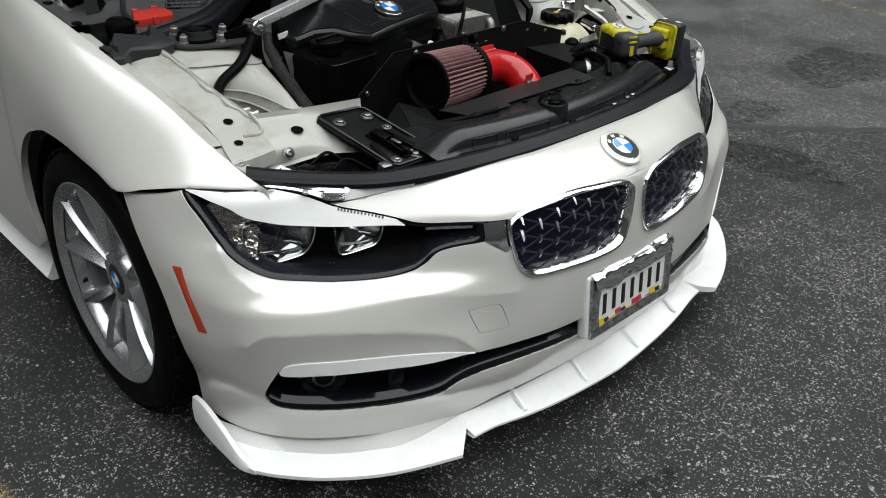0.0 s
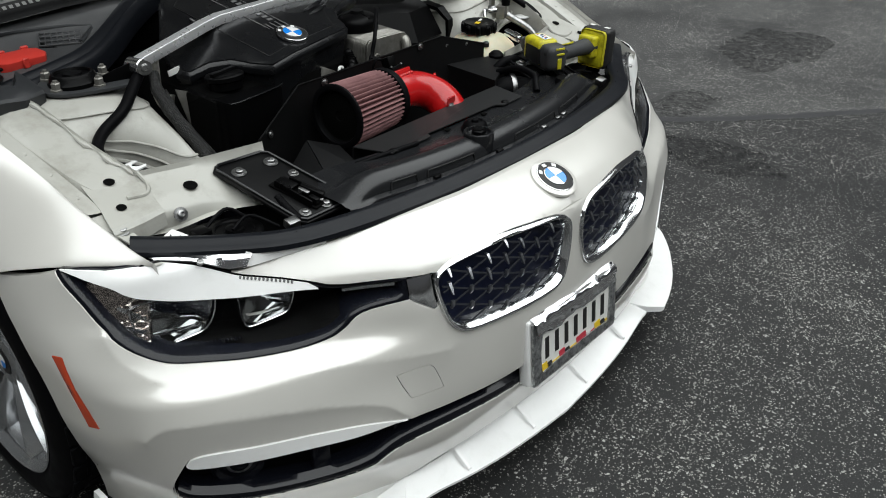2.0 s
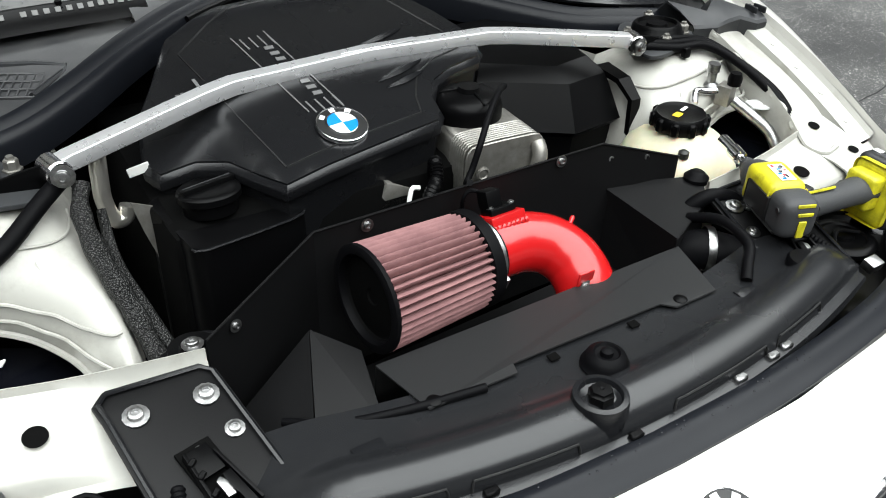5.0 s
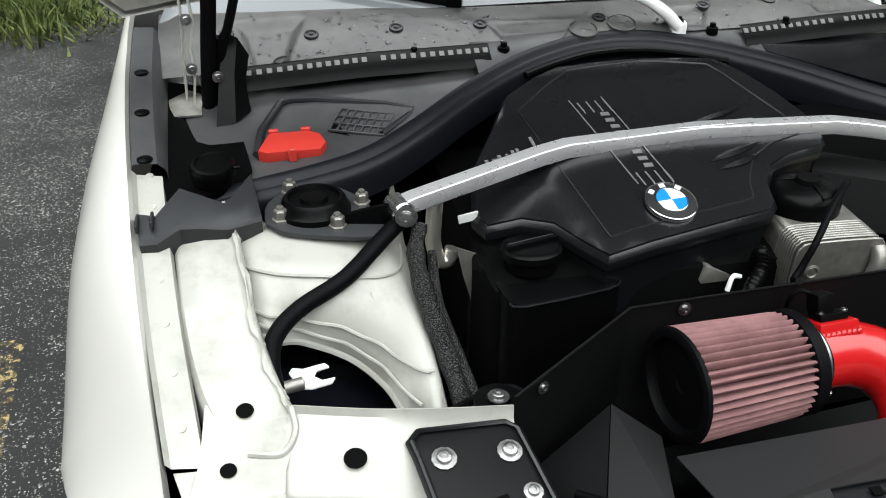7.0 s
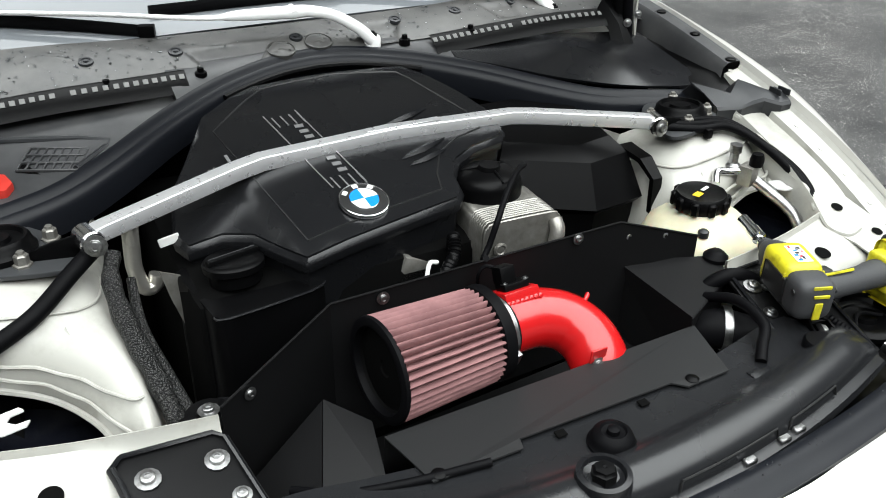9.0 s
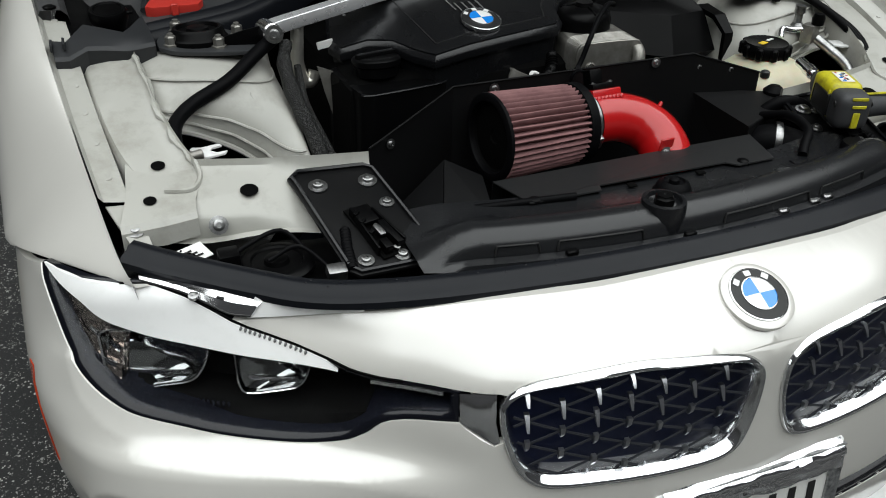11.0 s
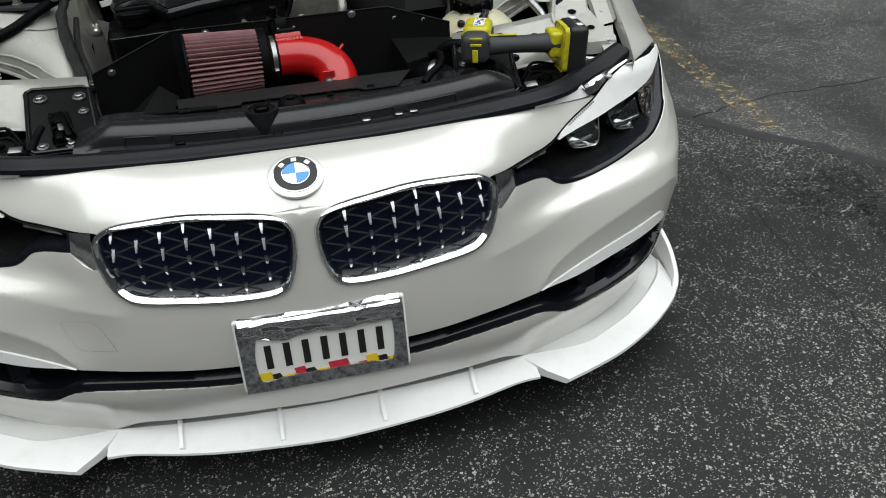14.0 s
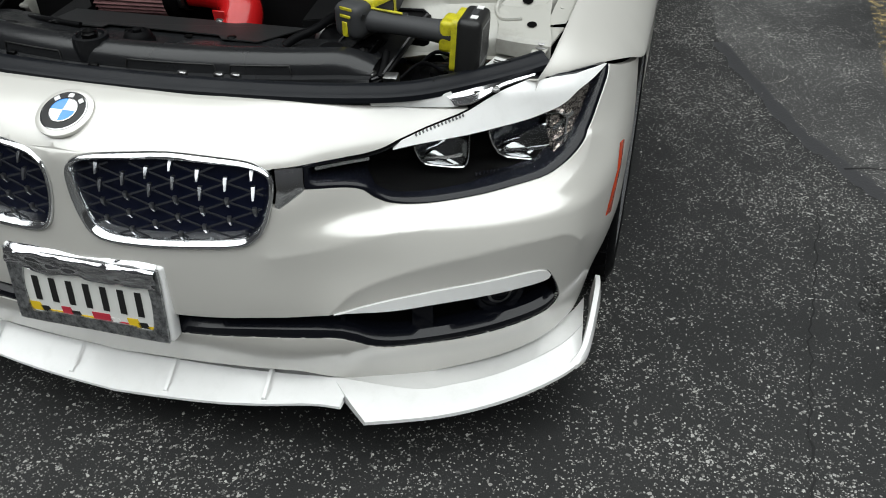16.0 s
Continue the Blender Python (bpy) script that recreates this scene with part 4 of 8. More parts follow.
    part("lamp_accent", sweep([skin(sg * s, z, -0.010) for s, z in ((0.45, 0.603), (0.50, 0.602), (0.54, 0.602))], [(-0.003, -0.003), (0.003, -0.003), (0.003, 0.003), (-0.003, 0.003)]), ALLOY, lamp)
    for k in range(16):
        s = 0.73 + 0.008 * k
        part("lamp_rib", block((0.0035, 0.006, 0.006), Matrix.Translation(skin(sg * s, 0.549 + 0.0004 * k, -0.022)), 0.001, 1), PIANO, lamp)
    # white panel on the lens stands in for the sky reflected there
    upper = [(0.722, 0.6575), (0.76, 0.671), (0.80, 0.683), (0.86, 0.6945), (0.93, 0.6975), (1.0, 0.6970), (1.06, 0.6955), (1.091, 0.692)]
    brow = dedupe(spl(GLARE_LOW, 4) + list(reversed(spl(upper, 3))) + list(reversed(nose_low[17:-1])))
    brow = [(sg * s, z) for s, z in brow]
    part("lens_sky_glare", panel(shrink(brow, 0.001), skin, edge=0.006, base=0.0015, step=(0.014, 0.006)), LIP, lamp, "white panel standing in for the sky's reflection on the lens")
    for k in range(14):
        s = 0.625 + 0.0065 * k
        z = glide([p[0] for p in NOSE_LOW], [p[1] for p in NOSE_LOW], s) - 0.004
        part("lamp_notch", block((0.0025, 0.006, 0.005), Matrix.Translation(skin(sg * s, z, 0.0012)) @ Matrix.Rotation(radians(-30 * sg), 4, "Y"), 0.0006, 1), SILVERINK, lamp)
    seam = [(s, glide([p[0] for p in NOSE_LOW], [p[1] for p in NOSE_LOW], s)) for s in np.linspace(0.50, 0.70, 21)] + [(s, z + 0.001) for s, z in upper[:5]]
    part("lamp_seam", sweep([skin(sg * s, z - 0.0005, 0.0012) for s, z in seam], [(-0.0012, -0.0012), (0.0012, -0.0012), (0.0012, 0.0012), (-0.0012, 0.0012)]), DARK, lamp)
    # clear top of the lamp between seal and glare panel
    high = spl([(0.604, 0.243, 0.684), (0.640, 0.268, 0.686), (0.680, 0.295, 0.690), (0.715, 0.319, 0.695), (0.745, 0.332, 0.699)], 3)
    low = spl([(0.624, 0.236, 0.6675), (0.648, 0.254, 0.665), (0.672, 0.270, 0.6765), (0.698, 0.290, 0.687), (0.744, 0.317, 0.6985)], 3)
    top = [high, [((a[0] + b[0]) / 2, (a[1] + b[1]) / 2 - 0.002, (a[2] + b[2]) / 2 + 0.004) for a, b in zip(high, low)], low]
    shape = thick(loft(top), 0.002)
    shape = shape if sg > 0 else flipped(shape)
    part("lamp_top", shape, ALLOY, lamp, "bright reflector top of the lamp", angle=30)
    part("lamp_top_edge", sweep([(sg * x, y, z + 0.001) for x, y, z in low], ring(0.0013, 6)), INK, lamp)
    for k, w in ((4, 0.010), (7, 0.006), (9, 0.012)):
        a, b = Vector(high[k]), Vector(low[k])
        c = a.lerp(b, 0.4) + Vector((0, -0.002, 0.0035))
        part("lamp_top_slot", block((w, 0.004, 0.0015), Matrix.Translation((sg * c.x, c.y, c.z)) @ Matrix.Rotation(radians(38 * sg), 4, "Z"), 0.0004, 1), INK, lamp)
    part("lamp_mount", lathe([(0.006, -0.002), (0.006, 0.003), (0.003, 0.004), (0, 0.003)], aim((sg * 0.686, 0.276, 0.687), (0, -0.3, 1)), 14), STEEL, lamp)
    # small white return flange beside the lamp top
    fl = thick(loft([[(0.492, 0.181, 0.686), (0.520, 0.190, 0.690), (0.560, 0.209, 0.690), (0.599, 0.238, 0.689), (0.614, 0.248, 0.688)], [(0.492, 0.183, 0.6775), (0.522, 0.197, 0.6735), (0.560, 0.214, 0.669), (0.602, 0.2315, 0.6645), (0.628, 0.2405, 0.664)]]), 0.003)
    part("nose_flange", fl if sg > 0 else flipped(fl), LIP, nose)



# ---- fenders, wheels and the rest of the body ----
LOWER = [(0.750, 0.304, 0.697), (0.80, 0.365, 0.694), (0.858, 0.442, 0.686), (0.893, 0.510, 0.668), (0.916, 0.585, 0.643), (0.920, 0.655, 0.657), (0.922, 0.72, 0.665), (0.922, 0.80, 0.671), (0.921, 0.885, 0.669), (0.920, 0.952, 0.657), (0.918, 1.06, 0.606), (0.916, 1.139, 0.506), (0.912, 1.161, 0.388), (0.905, 1.18, 0.25), (0.90, 1.60, 0.24)]
UPPER = [(0.752, 0.300, 0.702), (0.763, 0.345, 0.715), (0.772, 0.40, 0.735), (0.781, 0.47, 0.757), (0.793, 0.56, 0.791), (0.804, 0.65, 0.820), (0.813, 0.74, 0.845), (0.821, 0.83, 0.865), (0.828, 0.92, 0.883), (0.834, 1.00, 0.897), (0.839, 1.08, 0.910), (0.843, 1.16, 0.922), (0.8455, 1.25, 0.934), (0.848, 1.34, 0.944), (0.85, 1.60, 0.962)]


def fender_shape():
    rows = []
    lo, up = spl(LOWER, 4), spl(UPPER, 4)
    for i, (a, b) in enumerate(zip(lo, up)):
        a, b = Vector(a), Vector(b)
        k = min(1.0, max(0.0, (a.y - 0.50) / 0.34))
        k = k * k * (3 - 2 * k)
        wide = a.x + 0.004 * k
        if 4 * 4 <= i <= 4 * 9:
            wide = max(wide, 0.922)
        n = 1.75 - 0.82 * k
        row = []
        for j in range(22):
            q = j / 21 * math.pi / 2
            c, sn = math.cos(q), math.sin(q)
            u = j / 21
            row.append((b.x + (wide - b.x) * (c ** n if j < 21 else 0.0) - (wide - a.x) * (1 - u) ** 6, a.y + (b.y - a.y) * u, a.z + (b.z - a.z) * sn ** (n + 0.06)))
        inner_edge = b + Vector((-0.004, 0, -0.012 - 0.022 * min(1.0, max(0.0, (0.62 - b.y) / 0.15))))
        lip_in = a + Vector((-0.018, 0, 0.0 if i < 14 else 0.008))
        rows.append([tuple(lip_in)] + row + [tuple(inner_edge)])
    return loft(rows)


for sg in (-1, 1):
    shape = fender_shape()
    fender = part("fender", shape if sg > 0 else flipped(shape), PAINT, car, "pearl white front fender", angle=50)
    # painted flange inside the fender's top edge with its bolts
    rows = []
    for x, y, z in spl(UPPER[3:9], 4):
        rows.append([(x - 0.004, y, z - 0.012), (x - 0.010, y, z - 0.020), (x - 0.044, y, z - 0.026), (x - 0.047, y, z - 0.042)])
    f2 = loft(rows)
    flange = part("fender_flange", f2 if sg > 0 else flipped(f2), BARE, fender, "unpolished white fender flange")
    f3 = thick(loft([[(0.770, 0.47, 0.730), (0.732, 0.47, 0.727)], [(0.748, 0.40, 0.708), (0.722, 0.41, 0.706)], [(0.734, 0.355, 0.692), (0.716, 0.365, 0.691)]]), 0.003)
    part("flange_tip", f3 if sg > 0 else flipped(f3), BARE, fender)
    bolt((sg * 0.738, 0.42, 0.7125), (0, -0.3, 1), 0.008, fender)
    for k in range(7):
        u = spl(UPPER[3:9], 4)[2 + 3 * k]
        part("weld_spot", lathe([(0.006, -0.001), (0.0055, 0.0008), (0.003, 0.0002), (0, 0.0)], aim((sg * (u[0] - 0.027), u[1], u[2] - 0.0235), (0, -0.25, 1)), 12), BARE, flange)
    # dark block on the flange, drawn for the shade inside a slot
    part("flange_slot", block((0.012, 0.018, 0.002), Matrix.Translation((sg * 0.755, 0.50, 0.7415)) @ Matrix.Rotation(radians(16), 4, "X"), 0.001, 1), INK, fender)
    # black plastic rail along the fender behind the tower
    rows = []
    for x, y, z in spl(UPPER[8:14], 4):
        rows.append([(x - 0.004, y, z - 0.012), (x - 0.008, y, z - 0.004), (x - 0.040, y, z - 0.006), (x - 0.050, y, z - 0.016), (x - 0.058, y, z - 0.070)])
    f4 = loft(rows)
    rail = part("fender_rail_cover", f4 if sg > 0 else flipped(f4), COVERGREY, fender, "grey-black plastic rail cover dotted with water")
    for y in (0.93, 1.05, 1.17):
        z = glide([u[1] for u in UPPER], [u[2] for u in UPPER], y)
        x = glide([u[1] for u in UPPER], [u[0] for u in UPPER], y)
        part("rail_clip", lathe([(0.011, 0), (0.011, 0.003), (0.007, 0.005), (0, 0.005)], Matrix.Translation((sg * (x - 0.024), y, z - 0.006)), 16), PLASTIC, rail)
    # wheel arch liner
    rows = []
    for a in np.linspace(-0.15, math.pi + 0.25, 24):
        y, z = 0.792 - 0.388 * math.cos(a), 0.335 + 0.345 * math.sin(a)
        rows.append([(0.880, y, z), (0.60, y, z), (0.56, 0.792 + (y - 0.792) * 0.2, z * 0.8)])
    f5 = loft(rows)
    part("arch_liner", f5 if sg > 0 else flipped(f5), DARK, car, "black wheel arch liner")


def wheel(sg):
    c = Vector((sg * 0.797, 0.792, 0.322))
    mt = aim(c, (sg, 0, 0))
    m = mt @ Matrix.Diagonal((1.05, 1.05, 1, 1))
    tyre = part("wheel", lathe([(0.2376, -0.1), (0.2603, -0.112), (0.2954, -0.108), (0.3149, -0.096), (0.3211, -0.075), (0.3219, 0.0), (0.3211, 0.075), (0.3164, 0.092), (0.3063, 0.104), (0.2876, 0.112), (0.2657, 0.113), (0.247, 0.106), (0.2408, 0.098)], mt, 72), RUBBER, car, "black road tyre on a silver alloy wheel", angle=60)
    part("rim", lathe([(0.206, 0.060), (0.212, 0.08), (0.222, 0.090), (0.228, 0.098), (0.2325, 0.104), (0.2345, 0.108), (0.231, 0.1095), (0.226, 0.106), (0.221, 0.097), (0.214, 0.092)], m, 72), WHEELSILVER, tyre, "silver alloy rim", angle=50)
    for k in range(36):
        for off, zz in ((0.0, 0.085), (5.0, 0.05)):
            mm = mt @ Matrix.Rotation(radians(10 * k + off), 4, "Z") @ Matrix.Translation((0.319, 0, zz))
            part("tread_block", block((0.007, 0.046, 0.028), mm, 0.002, 1), RUBBER, tyre)
    part("hub", lathe([(0.075, 0.02), (0.072, 0.055), (0.060, 0.068), (0.036, 0.070), (0.034, 0.066), (0, 0.066)], m, 40), WHEELSILVER, tyre)
    for k in range(5):
        a = Matrix.Rotation(radians(72 * k + 18), 4, "Z")
        for side in (1, -1):
            pts = []
            for u in np.linspace(0, 1, 10):
                r = 0.040 + 0.178 * u
                off = side * (0.010 + 0.058 * u**1.25)
                h = 0.064 + 0.010 * math.sin(u * 2.4) + 0.026 * u
                wd = 0.0095 + 0.013 * u**1.6
                # a bright crest towards the pair's outer edge, one long face falling to the inside
                line = [(wd, h - 0.040), (wd * 0.9, h - 0.010), (wd * 0.45, h + 0.002), (wd * 0.2, h + 0.002), (-wd * 0.8, h - 0.020), (-wd, h - 0.026), (-wd, h - 0.044)]
                pts.append([(r, off + side * o, z) for o, z in line])
            mm = m @ a
            rows = [[mm @ Vector(p) for p in row] for row in pts]
            part("spoke", loft(rows, closed=True), WHEELSILVER, tyre, angle=22)
        mm = m @ Matrix.Rotation(radians(72 * k + 54), 4, "Z") @ Matrix.Translation((0.054, 0, 0.056))
        part("wheel_bolt", lathe([(0.010, 0), (0.010, 0.004), (0.008, 0.005), (0, 0.002)], mm, 6), STEEL, tyre)
    part("brake_disc", lathe([(0.06, -0.03), (0.145, -0.03), (0.146, -0.05), (0.06, -0.05)], m, 48), CAST, tyre, "grey brake disc")
    part("wheel_barrel", lathe([(0.2065, 0.062), (0.204, 0.02), (0.203, -0.05)], m, 48), WHEELSILVER, tyre, "silver inner barrel")
    part("brake_backing", lathe([(0.203, -0.05), (0.16, -0.055), (0.0, -0.058)], m, 40), DARK, tyre, "dark brake backing plate")
    vm = m @ Matrix.Rotation(radians(205), 4, "Z") @ Matrix.Translation((0.196, 0, 0.075))
    part("valve", lathe([(0.006, 0), (0.0045, 0.004), (0.004, 0.022), (0, 0.024)], vm @ Matrix.Rotation(radians(-60), 4, "Y"), 10), RUBBER, tyre)
    bmx = m @ Matrix.Translation((0, 0, 0.068))
    part("cap", lathe([(0.034, -0.002), (0.033, 0.003), (0.0, 0.004)], bmx, 32), INK, tyre, "small round cap with blue and white quarters")
    for q in range(4):
        pts = [bmx @ Vector((0, 0, 0.0058))] + [bmx @ Vector((0.020 * math.cos(math.pi / 2 * (q + t / 6)), 0.020 * math.sin(math.pi / 2 * (q + t / 6)), 0.0054)) for t in range(7)]
        part("cap_quarter", (pts, [tuple(range(8))]), BLUE if q in (1, 3) else WHITE, tyre)


wheel(-1)
wheel(1)

# side sills with white skirt blades, doors and cabin behind: what closes the car
for sg in (-1, 1):
    rows = []
    for y in (1.20, 1.4, 1.8, 2.6, 3.1):
        rows.append([(0.82, y, 0.13), (0.885, y, 0.132), (0.895, y, 0.145), (0.888, y, 0.155), (0.872, y, 0.185), (0.87, y, 0.25)])
    f = loft(rows)
    cap = (f[0], f[1] + [tuple(range(6))])
    part("side_skirt", cap if sg > 0 else flipped(cap), LIP, car, "white side skirt blade")
    rows = []
    for y in np.linspace(1.6, 4.5, 13):
        k = max(0.0, (y - 3.9) / 0.6)
        rows.append([(0.90 - 0.06 * k, y, 0.24 + 0.1 * k), (0.915 - 0.08 * k, y, 0.45), (0.915 - 0.08 * k, y, 0.70), (0.895 - 0.1 * k, y, 0.85), (0.85 - 0.12 * k, y, 0.962 + 0.02 * min(1, (y - 1.6)))])
    f = loft(rows)
    part("body_side", f if sg > 0 else flipped(f), PAINT, car, "white body side")
roof = []
for y, z, w in ((1.298, 0.971, 0.80), (1.75, 1.18, 0.66), (2.10, 1.37, 0.60), (2.6, 1.425, 0.575), (3.2, 1.40, 0.57), (3.7, 1.22, 0.60), (4.05, 1.06, 0.66), (4.55, 1.02, 0.66)):
    sag = 0.02 if y < 1.4 else 0.05
    roof.append([(w * t, y + (0.06 if y < 1.4 else 0.10) * t * t, z - sag * t * t - 0.012) for t in np.linspace(-1, 1, 13)])
screen_rows = roof[:3]
part("windscreen", thick(loft([[Vector(p) for p in r] for r in screen_rows]), 0.005), SCREEN, car, "windscreen with the sky's reflection in its grey-blue base colour", angle=80)
part("roof", loft(roof[2:]), PAINT, car, "white roof and boot")
for sg in (-1, 1):
    f = loft([[(0.85, 1.6, 0.962), (0.855, 2.6, 0.982), (0.80, 3.7, 0.99), (0.74, 4.5, 0.99)], [(0.70, 1.5, 0.91), (0.575, 2.6, 1.36), (0.60, 3.7, 1.16), (0.66, 4.55, 0.97)]])
    part("side_glass", f if sg > 0 else flipped(f), SCREEN, car)
rear = loft([[(-0.83, 4.5, 0.3), (-0.4, 4.6, 0.3), (0.4, 4.6, 0.3), (0.83, 4.5, 0.3)], [(-0.80, 4.5, 0.97), (-0.4, 4.58, 1.0), (0.4, 4.58, 1.0), (0.80, 4.5, 0.97)]])
part("rear_panel", rear, PAINT, car)


# ---- engine bay ----
def sided(shape, sg):
    return shape if sg > 0 else flipped(shape)


# near-black tub that closes the bay; its deep shade is in the colour
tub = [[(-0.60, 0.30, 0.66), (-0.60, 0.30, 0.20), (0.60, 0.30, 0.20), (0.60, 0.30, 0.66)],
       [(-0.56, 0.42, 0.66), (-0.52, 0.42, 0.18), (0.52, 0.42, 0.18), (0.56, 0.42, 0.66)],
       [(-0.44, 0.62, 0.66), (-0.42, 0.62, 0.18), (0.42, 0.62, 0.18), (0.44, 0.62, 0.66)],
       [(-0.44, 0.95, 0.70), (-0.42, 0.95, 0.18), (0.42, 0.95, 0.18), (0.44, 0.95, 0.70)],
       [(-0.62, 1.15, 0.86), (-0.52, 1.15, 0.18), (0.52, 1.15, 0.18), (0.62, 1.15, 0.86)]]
part("bay_tub", loft(tub), DARK, car, "engine bay walls, near-black with the bay's shade in their colour")
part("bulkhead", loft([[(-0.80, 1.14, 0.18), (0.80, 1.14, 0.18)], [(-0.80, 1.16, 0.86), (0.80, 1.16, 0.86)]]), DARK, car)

# rubber seal along the nose panel
SEAL = [(0.0, 0.119, 0.693), (0.17, 0.125, 0.693), (0.35, 0.146, 0.692), (0.48, 0.172, 0.692), (0.56, 0.206, 0.690), (0.62, 0.252, 0.689), (0.68, 0.296, 0.693), (0.725, 0.326, 0.699), (0.765, 0.354, 0.706)]
line = spl(SEAL, 5)
line = [(-x, y, z) for x, y, z in reversed(line[1:])] + line
rows = []
for i, p in enumerate(line):
    a, b = np.array(line[max(i - 1, 0)]), np.array(line[min(i + 1, len(line) - 1)])
    d = (b - a)[:2] / np.linalg.norm((b - a)[:2])
    nrm = np.array([-d[1], d[0]])
    q = []
    for w, h in ((0.0, -0.006), (0.001, 0.003), (0.008, 0.007), (0.022, 0.009), (0.025, 0.0125), (0.040, 0.0125), (0.046, 0.008), (0.047, -0.012)):
        q.append((p[0] + nrm[0] * w, p[1] + nrm[1] * w, p[2] + h))
    rows.append(q)
rows_seal = rows
seal = part("nose_seal", loft(rows), SEALMAT, car, "navy-black rubber seal along the bonnet edge", angle=50)

# slam panel over the radiator: a moulded black tube with a flat shelf behind
rows = []
for x in np.linspace(-0.40, 0.47, 45):
    yc = 0.205 + 0.36 * x * x
    k = 1.0
    if x < -0.33:
        k = max(0.1, 1 - (-0.33 - x) / 0.07)
    if x > 0.42:
        k = max(0.35, 1 - (x - 0.42) / 0.08)
    rows.append([(x, yc + a, 0.694 + (b - 0.694) * k) for a, b in ((-0.046, 0.688), (-0.043, 0.699), (-0.030, 0.701), (-0.027, 0.716), (-0.020, 0.727), (-0.006, 0.734), (0.012, 0.735), (0.028, 0.729), (0.040, 0.718), (0.052, 0.713), (0.085, 0.711), (0.118, 0.708), (0.120, 0.66))])
slam = part("slam_panel", loft(rows), SLAMMAT, car, "glossy black moulded radiator cross panel", angle=55)
for x, y, z, kind in ((-0.043, 0.209, 0.728, 1), (0.015, 0.266, 0.718, 0)):
    m = Matrix.Translation((x, y, z))
    if kind:
        part("bonnet_stop", lathe([(0.034, -0.034), (0.032, 0.008), (0.031, 0.013), (0.025, 0.014), (0.023, 0.008), (0.012, 0.004), (0.001, 0.003)], m, 32), SATIN, slam)
        part("stop_stud", lathe([(0.013, -0.008), (0.015, 0.004), (0.0150, 0.016), (0.0125, 0.018), (0.012, 0.021), (0.003, 0.0215), (0.0, 0.019)], m, 6), PLASTIC, slam)
    else:
        part("rubber_buffer", lathe([(0.030, -0.010), (0.030, -0.003), (0.027, 0.000), (0.0265, 0.004), (0.023, 0.011), (0.016, 0.015), (0.014, 0.012), (0.008, 0.011), (0.0075, 0.017), (0.004, 0.019), (0, 0.019)], m, 28), RUBBER, slam)
part("buffer_knob", lathe([(0.024, -0.02), (0.024, 0.010), (0.021, 0.014), (0, 0.014)], Matrix.Translation((0.386, 0.286, 0.715)), 28), RUBBER, slam)
for x in (0.150, 0.215, 0.245, -0.02, -0.20):
    y = 0.205 + 0.36 * x * x
    part("panel_clip", block((0.018, 0.010, 0.008), Matrix.Translation((x, y - 0.036, 0.702)), 0.002, 1), STEEL if x > 0.1 else PLASTIC, slam)
for x in (0.274, -0.285):
    y = 0.255 + 0.30 * x * x
    m = Matrix.Translation((x, y - 0.005, 0.715))
    part("panel_lug", slab(spl([(-0.018, 0.02), (-0.017, -0.005), (-0.010, -0.018), (0.010, -0.018), (0.017, -0.005), (0.018, 0.02)], 3), 0.007, m, 0.0015), SATIN, slam)
    # dark disc laid on the lug for its shaded hole
    part("lug_hole", lathe([(0.0045, 0.0), (0.0045, 0.001), (0, 0.001)], m, 14), INK, slam)

# fine grooves moulded into its front face, a blanking disc and beads of rain on the seal
for ends in ((-0.300, -0.245), (-0.215, -0.094), (0.045, 0.205), (0.235, 0.335)):
    run = [(x, 0.205 + 0.36 * x * x - 0.0285, 0.7175) for x in np.linspace(*ends, 10)]
    x0, x1 = run[0], run[-1]
    run = [(x0[0] - 0.003, x0[1] - 0.002, 0.7035), (x0[0] - 0.002, x0[1] - 0.001, 0.712)] + run + [(x1[0] + 0.002, x1[1] - 0.001, 0.712), (x1[0] + 0.003, x1[1] - 0.002, 0.7035)]
    part("panel_groove", tube(run, 0.0014, 6, 1), INK, slam)
part("blanking_disc", lathe([(0.024, -0.008), (0.024, 0.002), (0.021, 0.004), (0.019, 0.001), (0.001, 0.001)], Matrix.Translation((-0.344, 0.292, 0.700)), 28), PLASTIC, slam)
random.seed(41)
beads = []
for k in range(150):
    i = random.choice((random.randint(4, len(line) - 6), random.randint(22, 48)))
    p, q = Vector(rows_seal[i][random.choice((3, 4))]), Vector(rows_seal[i][5])
    at = p.lerp(q, random.random() * 0.9) + Vector((random.uniform(-0.01, 0.01), 0, 0.0))
    r = random.choice((0.0009, 0.0012, 0.0016))
    beads.append(lathe([(r, -0.001), (r * 0.85, r * 0.4), (r * 0.4, r * 0.65), (0, r * 0.7)], Matrix.Translation(at), 6))
tagged(part("rain_drops", merged(*beads), PIANO, seal, "beads of rain on the rubber seal"), kind="stuff")

